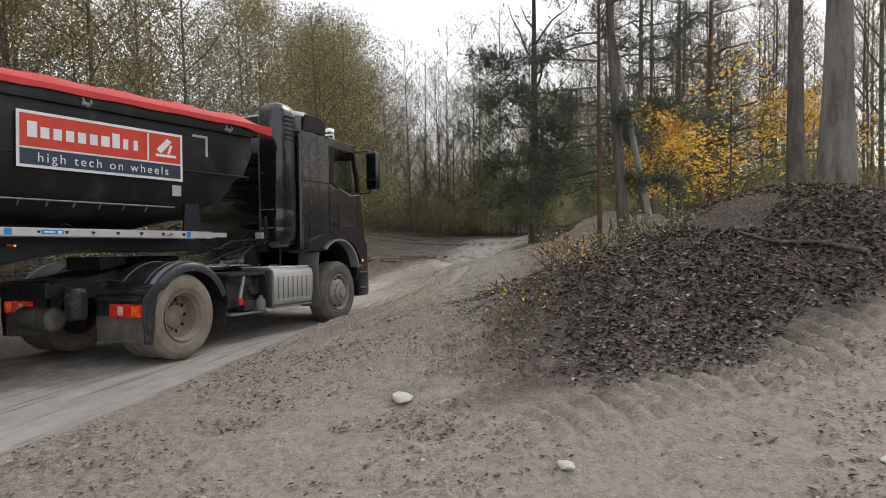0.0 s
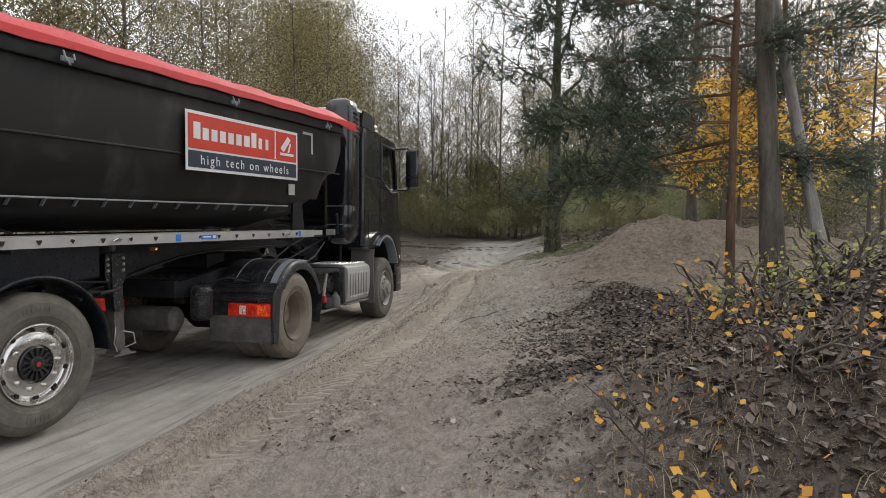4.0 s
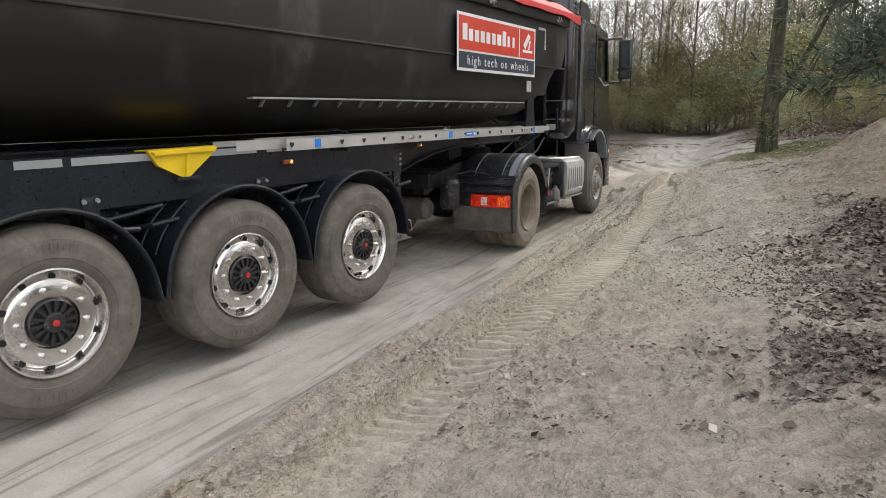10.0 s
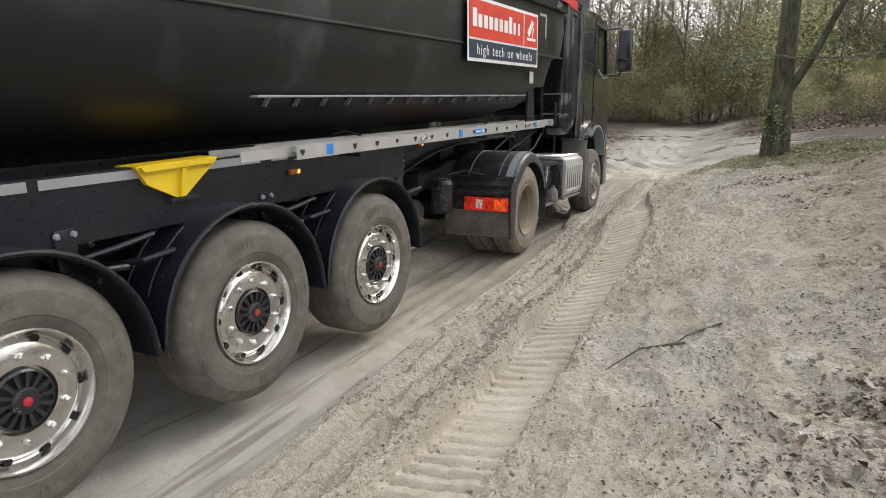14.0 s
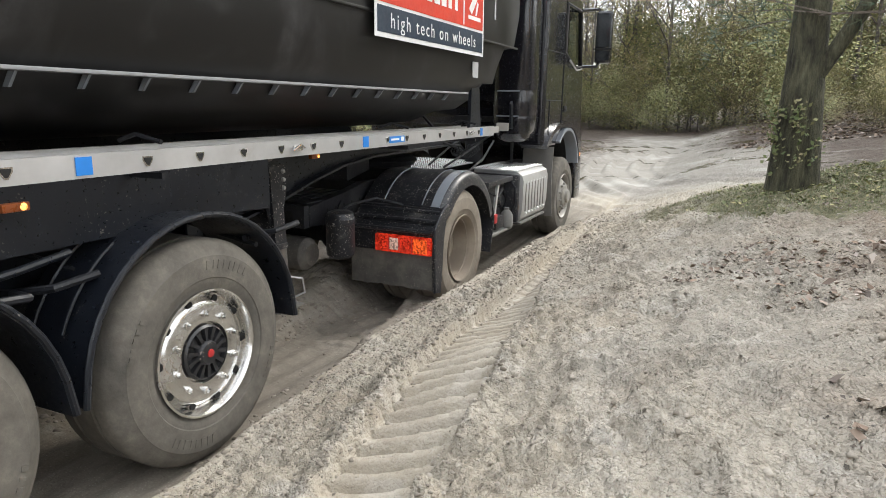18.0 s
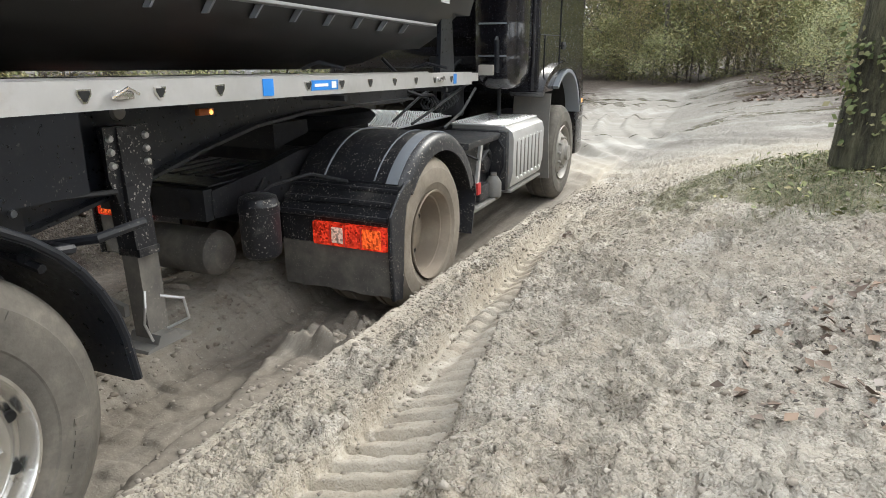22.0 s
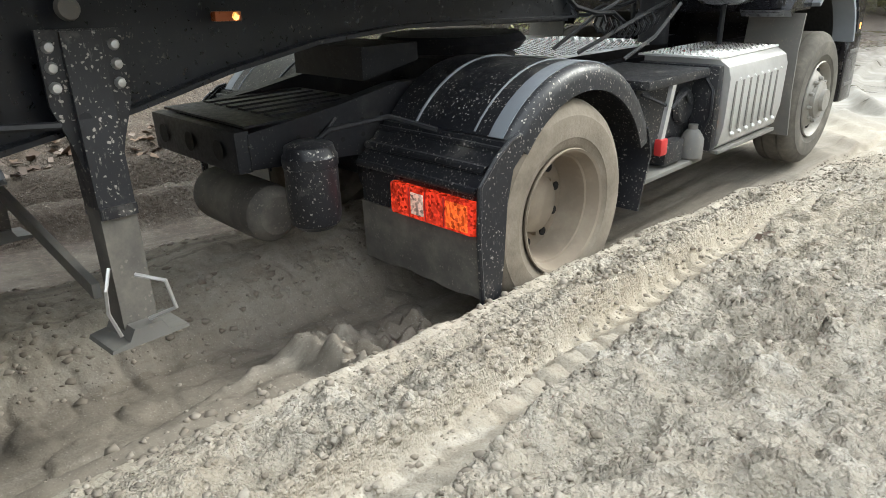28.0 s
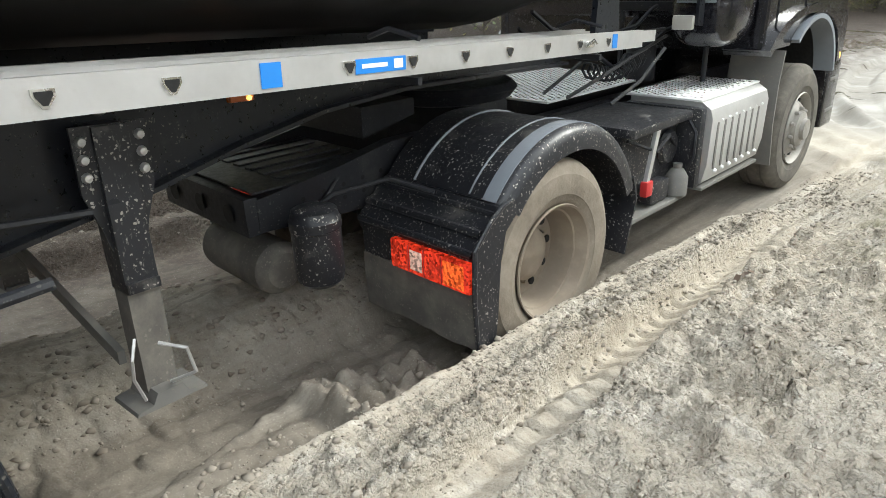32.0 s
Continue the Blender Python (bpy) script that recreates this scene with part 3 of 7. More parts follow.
    # wet mud in the wheel ruts, its colour also darkened for shade beneath the lorry
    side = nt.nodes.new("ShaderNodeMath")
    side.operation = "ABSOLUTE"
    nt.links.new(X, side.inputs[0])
    wet_shaded_rut = times(band(side.outputs[0], 1.42, 1.35), band(side.outputs[0], 0.36, 0.56), band(Y, -9.0, -5.0), band(Y, 6.0, 4.5), 0.85)
    base = mix(nt, wet_shaded_rut, base, ramp(nt, n2, [(0.3, (0.17, 0.146, 0.116)), (0.5, (0.23, 0.20, 0.163)), (0.7, (0.31, 0.276, 0.23))]))
    approach = times(band(Y, -8.0, -13.0), 0.75)
    base = mix(nt, approach, base, ramp(nt, n5, [(0.35, (0.15, 0.12, 0.10)), (0.5, (0.30, 0.255, 0.215)), (0.65, (0.40, 0.35, 0.30))]))
    # the clearing: pale dried mud with dark wet streaks
    mp = nt.nodes.new("ShaderNodeMapping")
    mp.inputs["Scale"].default_value = (0.22, 1.0, 1.0)
    nt.links.new(c, mp.inputs[0])
    streak = noise_tex(nt, mp.outputs[0], 0.9, 6, 0.62, 0.4)
    open_mud = times(band(Y, 5.0, 7.5), 0.85)
    base = mix(nt, open_mud, base, ramp(nt, streak, [(0.36, (0.12, 0.109, 0.094)), (0.46, (0.22, 0.203, 0.178)), (0.56, (0.31, 0.293, 0.265)), (0.66, (0.45, 0.432, 0.40))]))
    # browner earth in the sand heap
    heap = times(band(E, 3.6, 5.0), band(Y, -7.5, -5.5), band(Y, 1.5, 0.0), 0.95)
    base = mix(nt, heap, base, ramp(nt, n5, [(0.35, (0.12, 0.09, 0.065)), (0.5, (0.23, 0.18, 0.133)), (0.65, (0.33, 0.27, 0.21))]))
    # thin turf under the tree
    away = nt.nodes.new("ShaderNodeVectorMath")
    away.operation = "DISTANCE"
    flat = nt.nodes.new("ShaderNodeCombineXYZ")
    nt.links.new(X, flat.inputs[0])
    nt.links.new(Y, flat.inputs[1])
    nt.links.new(flat.outputs[0], away.inputs[0])
    away.inputs[1].default_value = (4.7, 2.2, 0.0)
    ragged = nt.nodes.new("ShaderNodeMath")
    nt.links.new(away.outputs["Value"], ragged.inputs[0])
    nt.links.new(wob.outputs[0], ragged.inputs[1])
    turf = times(band(ragged.outputs[0], 2.5, 1.8), 0.9)
    base = mix(nt, turf, base, ramp(nt, n3, [(0.35, (0.07, 0.075, 0.035)), (0.5, (0.14, 0.14, 0.07)), (0.68, (0.24, 0.215, 0.13))]))
    pale_rut = times(band(side.outputs[0], 1.62, 1.46), band(Y, -6.5, -9.5), 0.85)
    base = mix(nt, pale_rut, base, ramp(nt, n2, [(0.3, (0.27, 0.252, 0.226)), (0.5, (0.345, 0.326, 0.297)), (0.7, (0.41, 0.392, 0.362))]))
    # damp earth plus the shade beneath the parked lorry, both mixed into the colour
    damp_shade = times(band(X, 1.42, 1.35), band(X, -2.2, -1.4), band(Y, -6.0, -3.0), band(Y, 4.5, 3.0), 0.55)
    base = mix(nt, damp_shade, base, ramp(nt, n5, [(0.36, (0.11, 0.094, 0.075)), (0.55, (0.19, 0.166, 0.137))]))
    along = nt.nodes.new("ShaderNodeMapping")
    along.inputs["Scale"].default_value = (5.0, 0.35, 1.0)
    nt.links.new(c, along.inputs[0])
    drag = noise_tex(nt, along.outputs[0], 1.3, 7, 0.65, 1.1)
    rolled = times(band(side.outputs[0], 1.62, 1.40), band(Y, 6.0, 4.0))
    base = mix(nt, times(rolled, ramp(nt, drag, [(0.36, g(0.7)), (0.47, g(0.0))])), base, (0.135, 0.118, 0.098))
    base = mix(nt, times(rolled, ramp(nt, drag, [(0.55, g(0.0)), (0.72, g(0.35))])), base, (0.40, 0.377, 0.34))
    for f in (mound, left, far, right, back, bank):
        base = mix(nt, f, base, soil)
    speck = times(ramp(nt, n4, [(0.34, g(1.0)), (0.42, g(0.0))]), 0.5)
    base = mix(nt, speck, base, (0.16, 0.13, 0.10))
    pale = times(ramp(nt, n4, [(0.62, g(0.0)), (0.70, g(1.0))]), 0.5)
    base = mix(nt, pale, base, (0.56, 0.53, 0.48))
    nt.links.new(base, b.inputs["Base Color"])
    # wet sheen where the ground lies low in the clearing
    wet = times(band(Y, 5.5, 7.5), band(Y, 22.0, 18.0), ramp(nt, streak, [(0.44, g(1.0)), (0.52, g(0.0))]))
    puddle = times(band(Y, 7.0, 9.0), band(Y, 21.0, 18.0), band(X, -9.0, -6.0), ramp(nt, streak, [(0.42, g(1.0)), (0.45, g(0.0))]))
    nt.links.new(mix(nt, puddle, mix(nt, wet, g(0.92), g(0.45)), g(0.10)), b.inputs["Roughness"])
    crumbs = nt.nodes.new("ShaderNodeTexVoronoi")
    crumbs.inputs["Scale"].default_value = 38.0
    warp = nt.nodes.new("ShaderNodeMix")
    warp.data_type = "RGBA"
    warp.inputs[0].default_value = 0.03
    nz = nt.nodes.new("ShaderNodeTexNoise")
    nz.inputs["Scale"].default_value = 30.0
    nt.links.new(c, nz.inputs["Vector"])
    nt.links.new(c, warp.inputs[6])
    nt.links.new(nz.outputs["Color"], warp.inputs[7])
    nt.links.new(warp.outputs[2], crumbs.inputs["Vector"])
    rut = nt.nodes.new("ShaderNodeMath")
    rut.operation = "ABSOLUTE"
    nt.links.new(X, rut.inputs[0])
    loose = band(rut.outputs[0], 1.4, 1.6, 0.10, 1.0)

    def total(*f):
        out = f[0]
        for k in f[1:]:
            m = nt.nodes.new("ShaderNodeMath")
            nt.links.new(out, m.inputs[0])
            nt.links.new(k, m.inputs[1])
            out = m.outputs[0]
        return out

    small = nt.nodes.new("ShaderNodeTexVoronoi")
    small.inputs["Scale"].default_value = 95.0
    nt.links.new(warp.outputs[2], small.inputs["Vector"])
    patchy = ramp(nt, n2, [(0.38, g(0.35)), (0.58, g(1.0))])
    hsum = total(times(n3, 0.5), times(n4, 0.25), times(n5, 0.45), times(crumbs.outputs["Distance"], -1.15, patchy), times(small.outputs["Distance"], -0.5))
    dry = nt.nodes.new("ShaderNodeMath")
    dry.operation = "SUBTRACT"
    dry.inputs[0].default_value = 1.0
    nt.links.new(puddle, dry.inputs[1])
    worn = nt.nodes.new("ShaderNodeAttribute")
    worn.attribute_name = "pressed"
    rough_left = nt.nodes.new("ShaderNodeMath")
    rough_left.operation = "MULTIPLY_ADD"
    rough_left.inputs[1].default_value = -0.78
    rough_left.inputs[2].default_value = 1.0
    nt.links.new(worn.outputs["Fac"], rough_left.inputs[0])
    bump(nt, b, times(hsum, loose, dry.outputs[0], rough_left.outputs[0]), 1.0, 0.020)


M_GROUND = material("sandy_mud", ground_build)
gx = spaced(-140, 140, [(1.30, 3.7, 0.0125), (-0.8, 1.30, 0.016), (-2.6, 7.5, 0.045), (-6.0, 9.0, 0.12)], 6.0)
gy = spaced(-140, 160, [(-9.0, 1.6, 0.0145), (-13.2, -9.0, 0.021), (-20.5, 2.5, 0.042), (2.5, 21.0, 0.10)], 6.0)
GX, GY = np.meshgrid(gx, gy)
GZ = ground(GX, GY)
nx, ny = len(gx), len(gy)
ii = (np.arange(ny - 1)[:, None] * nx + np.arange(nx - 1)[None, :]).reshape(-1)
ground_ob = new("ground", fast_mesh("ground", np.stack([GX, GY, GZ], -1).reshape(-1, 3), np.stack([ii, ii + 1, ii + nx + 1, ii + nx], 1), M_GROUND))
pressed = ground_ob.data.attributes.new("pressed", "FLOAT", "POINT")
pressed.data.foreach_set("value", rolled_smooth(GX, GY).astype(np.float32).reshape(-1))
tagged(ground_ob, "churned pale sandy mud with tyre ruts and leaf litter", "ground", kind="structure")

# ---- the tipper semi-trailer (its own space: y forward, driven axle of the tractor at y = 0) ----
def tyre_shape(r, w, rim, n=72):
    s = Shape()
    h = w / 2
    s.lathe([(rim, -h + 0.02), (rim + 0.03, -h), (r * 0.66, -h - 0.004), (r * 0.67, -h - 0.009), (r * 0.80, -h - 0.012), (r * 0.86, -h - 0.008), (r * 0.87, -h - 0.003), (r - 0.045, -h + 0.005), (r - 0.012, -h + 0.03), (r, -h + 0.055), (r, -w * 0.2), (r - 0.014, -w * 0.19), (r - 0.014, -w * 0.16), (r, -w * 0.15),
             (r, w * 0.15), (r - 0.014, w * 0.16), (r - 0.014, w * 0.19), (r, w * 0.2), (r, h - 0.055), (r - 0.012, h - 0.03), (r - 0.045, h - 0.005), (r * 0.87, h + 0.003), (r * 0.86, h + 0.008), (r * 0.80, h + 0.012), (r * 0.67, h + 0.009), (r * 0.66, h + 0.004), (rim + 0.03, h), (rim, h - 0.02)], (0, 0, 0), n)
    return s


def ring_of(parent, name, mesh, count, x, radius, start):
    """Alike small parts set round a wheel, on one mesh."""
    for k in range(count):
        ob = new(name, mesh)
        ob.parent = parent
        ob.matrix_basis = Matrix.Rotation(start + 2 * math.pi * k / count, 4, "X") @ Matrix.Translation((x, radius, 0))


def alloy_wheel(parent, side, r=0.53, w=0.37):
    """A single wheel: muddy tyre, bright alloy rim with vents and bolts, black hub cover."""
    wheel = part("wheel", tyre_shape(r, w, 0.292), M_TYRE, parent, "mud-covered black tyre")
    rim = Shape()
    o = w / 2
    rim.lathe([(0.298, o - 0.015), (0.300, o + 0.004), (0.290, o + 0.006), (0.281, o - 0.012), (0.270, o - 0.05), (0.262, o - 0.055), (0.240, o - 0.03), (0.225, o - 0.022), (0.145, o - 0.022), (0.140, o - 0.06), (0.02, o - 0.06)], (0, 0, 0), 56)
    rim.lathe([(0.298, -o + 0.015), (0.285, -o + 0.02), (0.270, 0.0), (0.262, o - 0.055)], (0, 0, 0), 40)
    part("rim", rim, M_CHROME, wheel, "polished alloy rim with mud streaks")
    dot = Shape().lathe([(0.0, 0.0), (0.017, 0.0), (0.019, -0.006)], (0, 0, 0), 12).mesh("vent_hole", M_HOLE)
    nut = Shape().lathe([(0.0, 0.03), (0.010, 0.03), (0.012, 0.012), (0.017, 0.010), (0.018, 0.0)], (0, 0, 0), 8).mesh("wheel_nut", M_CHROME)
    ring_of(wheel, "vent_hole", dot, 10, o - 0.030, 0.252, 0.0)
    ring_of(wheel, "wheel_nut", nut, 10, o - 0.022, 0.185, 0.3)
    hub = Shape()
    hub.lathe([(0.128, o - 0.06), (0.130, o - 0.022), (0.120, o - 0.012), (0.112, o - 0.03), (0.062, o - 0.03), (0.056, o + 0.0), (0.05, o + 0.008), (0.0, o + 0.01)], (0, 0, 0), 40)
    part("hub_cover", hub, M_HUB, wheel, "black finned hub cover")
    fin = Shape().prism([(-0.034, -0.006), (0.034, -0.011), (0.034, 0.011), (-0.034, 0.006)], 0.0, 0.028).mesh("fin", M_HUB)
    ring_of(wheel, "fin", fin, 14, o - 0.034, 0.086, 0.1)
    part("hub_cap", Shape().lathe([(0.020, o + 0.004), (0.019, o + 0.014), (0.0, o + 0.017)], (0, 0, 0), 16), M_CAP, wheel, "small dull red cap")
    letters = Shape()
    for start, count in ((0.35, 8), (0.35 + math.pi, 8), (1.95, 5), (1.95 + math.pi, 5)):
        for k in range(count):
            a = start + k * 0.085
            m = Matrix.Rotation(a, 4, "X") @ Matrix.Translation((o + 0.008, 0.415 if count == 8 else 0.44, 0))
            w_ = 0.010 if k % 3 else 0.006
            letters.add([m @ Vector(p) for p in Shape().box(0.0, 0.006, -0.02 if count == 8 else -0.012, 0.02 if count == 8 else 0.012, -w_, w_).v], Shape().box(0, 1, 0, 1, 0, 1).f)
    tagged(part("sidewall_bars", letters, M_TYRE, wheel, "raised maker's marks on the sidewall", smooth=0), kind="stuff")
    return wheel


trailer = tagged(new("tipper_trailer"), "black half-pipe tipper trailer with red tarpaulin, standing in mud", "trailer")


def half_pipe(scale=1.0, top=2.90):
    right = [(1.25, top), (1.25, 2.30), (1.235, 2.12), (1.18, 1.94), (1.07, 1.79), (0.92, 1.68), (0.72, 1.60), (0.45, 1.56)]
    pts = [(x * scale, z) for x, z in right]
    return pts + [(-x, z) for x, z in reversed(pts)]


FRONT, REAR = 1.33, -7.5
body = Shape()
rings = []
for y, lift in ((REAR, 0.0), (0.0, 0.0), (0.50, 0.14), (0.90, 0.38), (1.18, 0.72), (FRONT, 1.05)):
    ring = []
    for x, z in half_pipe():
        zz = max(z, 1.56 + lift) if lift else z
        k = 1.0 if z > 2.2 else 1.0 - 0.10 * lift
        ring.append((x * k, y, zz))
    rings.append(ring)
body.loft(rings, False, False)
inner = [[(x * 0.985, y + (0.02 if i == 0 else -0.02 if i == len(rings) - 1 else 0), z + 0.02 if z < 2.2 else z) for x, y, z in r] for i, r in enumerate(rings)]
body.loft(inner, False, False)
body.add([rings[-1][i] for i in range(16)], [tuple(range(16))])
body_ob = part("tipper_body", body, M_BODY, trailer, "glossy black half-pipe steel body")
part("tailgate", Shape().prism([(-1.25, 2.9), (-1.25, 2.2), (-1.05, 1.78), (-0.45, 1.55), (0.45, 1.55), (1.05, 1.78), (1.25, 2.2), (1.25, 2.9)], REAR - 0.08, REAR, "y"), M_BODY, trailer)
for sx in (-1, 1):
    part("top_rail", Shape().box(min(sx * 1.20, sx * 1.30), max(sx * 1.20, sx * 1.30), REAR - 0.08, FRONT, 2.84, 2.98, 0.015), M_BODY, trailer)
    part("side_seam", Shape().box(min(sx * 1.249, sx * 1.262), max(sx * 1.249, sx * 1.262), REAR, 1.28, 2.285, 2.305, 0.005), M_BODY, trailer)
    # lip catching the sky: its glint is painted as a paler colour
    lip = Shape().box(min(sx * 1.10, sx * 1.17), max(sx * 1.10, sx * 1.17), -4.2, 0.20, 1.83, 1.845, 0.004)
    part("rub_strip", lip, M_REFLECT_GLINT, trailer, "thin steel strip with tabs, sky glint painted pale")
    for k in range(15):
        y = -4.06 + k * 0.28
        part("tab", Shape().prism([(sx * 1.10, 1.828), (sx * 1.135, 1.828), (sx * 1.09, 1.775), (sx * 1.06, 1.775)], y - 0.006, y + 0.006, "y"), M_GREYEDGE, trailer)
# tarpaulin: a shallow red hood with a hem over both sides
hood = Shape()
rg = []
for i in range(41):
    y = REAR - 0.1 + (FRONT + 0.30 - REAR + 0.1) * i / 40
    sag = 0.012 * math.sin(i * 1.9) - 0.05 * max(0, i - 38)
    rg.append([(-1.335, y, 2.955 + sag * 0.6), (-1.33, y, 3.02), (-1.24, y, 3.11 + sag), (-0.7, y, 3.22 + sag), (0, y, 3.27 + sag), (0.7, y, 3.22 + sag), (1.24, y, 3.11 + sag), (1.33, y, 3.02), (1.335, y, 2.955 + sag * 0.6),
               (1.315, y, 2.955 + sag * 0.6), (1.31, y, 3.0), (0, y, 3.23 + sag), (-1.31, y, 3.0), (-1.315, y, 2.955 + sag * 0.6)])
hood.loft(rg)
part("tarpaulin", hood, M_RED, trailer, "taut red tarpaulin with folded hem")
for sx in (-1, 1):
    for y in (-6.6, -4.85, -2.88, -0.95, 0.9):
        hook = Shape().box(sx * 1.30 - 0.01, sx * 1.30 + 0.02, y - 0.05, y + 0.05, 2.86, 2.90, 0.004).tube([(sx * 1.32, y - 0.04, 2.94), (sx * 1.34, y - 0.03, 2.87), (sx * 1.32, y + 0.02, 2.84)], 0.008, 6).tube([(sx * 1.32, y + 0.05, 2.93), (sx * 1.34, y + 0.04, 2.88)], 0.008, 6)
        part("tarp_hook", hook, M_GREYEDGE, trailer, "small metal tarpaulin hook")
# sign on both sides
for sx in (-1, 1):
    def face(a, b, z0, z1, o, t=0.002):
        x = sx * (1.2535 + o)
        return Shape().box(min(x, x + sx * t), max(x, x + sx * t), a, b, z0, z1)
    sign = part("sign_panel", face(-1.63, 0.23, 2.145, 2.715, 0.03, 0.004), M_WHITE, trailer, "white-edged sign, red above dark blue")
    part("red_field", face(-1.60, 0.20, 2.355, 2.685, 0.035), M_SIGNRED, sign)
    part("blue_field", face(-1.60, 0.20, 2.175, 2.335, 0.035), M_SIGNBLUE, sign)
    for k, w in enumerate((0.11, 0.10, 0.10, 0.10, 0.10, 0.10, 0.11, 0.10, 0.07, 0.06)):
        y = -1.53 + k * 0.125
        part("name_bar", face(y, y + w * 0.85, 2.45, 2.45 + (0.16 if k in (0, 7) else 0.115), 0.038), M_WHITE, sign)
    part("divider", face(-0.235, -0.215, 2.365, 2.675, 0.038), M_WHITE, sign)
    x = sx * (1.2535 + 0.038)
    part("pictogram", Shape().prism([(-0.13, 2.42), (0.14, 2.42), (0.14, 2.45), (-0.13, 2.45)], x, x + sx * 0.002).prism([(-0.06, 2.46), (-0.12, 2.50), (0.02, 2.645), (0.08, 2.61)], x, x + sx * 0.002).prism([(0.02, 2.46), (0.05, 2.46), (0.09, 2.56), (0.06, 2.57)], x, x + sx * 0.002), M_WHITE, sign)
    txt = bpy.data.curves.new("slogan", "FONT")
    txt.body = "high tech on wheels"
    txt.size = 0.135
    txt.space_character = 1.32
    txt.extrude = 0.001
    txt.align_x, txt.align_y = "CENTER", "CENTER"
    t_ob = new("slogan", txt)
    t_ob.data.materials.append(M_WHITE)
    t_ob.parent = sign
    t_ob.matrix_basis = Matrix.Translation((sx * (1.2535 + 0.0385), -0.70, 2.25)) @ Euler((radians(90), 0, radians(90 if sx > 0 else -90))).to_matrix().to_4x4()
    part("sticker", Shape().box(min(sx * 1.232, sx * 1.242), max(sx * 1.232, sx * 1.242), 0.12, 0.24, 1.97, 2.10), M_GREYFILM, trailer)
    part("corner_mark", Shape().box(min(sx * 1.253, sx * 1.257), max(sx * 1.253, sx * 1.257), 0.40, 0.62, 2.73, 2.76).box(min(sx * 1.253, sx * 1.257), max(sx * 1.253, sx * 1.257), 0.59, 0.62, 2.50, 2.73), M_GREYFILM, trailer)
# chassis beams with the raised neck
BEAM_LINE = [(REAR, 0.95), (-6.5, 0.93), (-3.0, 0.93), (-2.3, 1.0), (-1.75, 1.105), (-1.4, 1.195), (-1.0, 1.275), (-0.5, 1.32), (1.0, 1.335)]
for sx in (-1, 1):
    x0 = sx * 0.56
    web = Shape().prism([*BEAM_LINE, (1.0, 1.50), (REAR, 1.50)], x0 - 0.008, x0 + 0.008)
    beam = part("chassis_beam", web, M_DARK, trailer)
    part("lower_flange", Shape().strip(BEAM_LINE, x0 - 0.07, x0 + 0.07, -0.016), M_DARK, beam)
    part("upper_flange", Shape().box(x0 - 0.07, x0 + 0.07, REAR, 1.0, 1.50, 1.516), M_DARK, beam)
    rail_x = sx * 1.0
    part("side_rail", Shape().box(min(rail_x, rail_x + sx * 0.05), max(rail_x, rail_x + sx * 0.05), -7.3, -2.4, 1.18, 1.50), M_DARK, trailer)
for y, half in ((-7.0, 1.0), (-5.6, 1.0), (-4.2, 1.0), (-2.9, 1.0), (-1.9, 0.55)):
    part("cross_member", Shape().box(-half, half, y - 0.06, y + 0.06, 1.2, 1.36, 0.01), M_DARK, trailer)
part("kingpin_plate", Shape().box(-0.55, 0.55, -0.5, 1.0, 1.30, 1.335), M_DARK, trailer)
for y in (-5.74, -4.43, -3.12):
    part("axle", Shape().tube([(-0.95, y, 0.62), (0.95, y, 0.62)], 0.065, 14), M_FRAME, trailer)
    for sx in (-1, 1):
        part("spring_bellows", Shape().lathe([(0.10, 0.0), (0.15, 0.04), (0.15, 0.12), (0.11, 0.15), (0.15, 0.18), (0.15, 0.26), (0.10, 0.30)], (sx * 0.5, y - 0.35, 0.62), 18, "z"), M_FRAME, trailer)
        line = arc(y, 0.62, 0.625, 12, 168, 18)
        line = [(y + 0.635, 0.60)] + line + [(y - 0.635, 0.60)]
        a, b = sorted((sx * 0.84, sx * 1.255))
        fend = part("mudguard", Shape().strip(line, a, b, 0.016), M_DARK, trailer, "curved black plastic mudguard")
        part("rolled_edge", Shape().tube([(sx * 1.255, u, w) for u, w in line], 0.014, 8), M_DARK, fend)
        for oy in (-0.45, 0.45):
            part("stay", Shape().tube([(sx * 0.6, y + oy, 1.12), (sx * 1.2, y + oy * 0.92, 1.07 if abs(oy) < 0.3 else 1.03)], 0.014, 6), M_FRAME, fend)
bolt_mesh = Shape().lathe([(0.0, 0.014), (0.013, 0.012), (0.017, 0.0)], (0, 0, 0), 8).mesh("bolt", M_GREYEDGE)
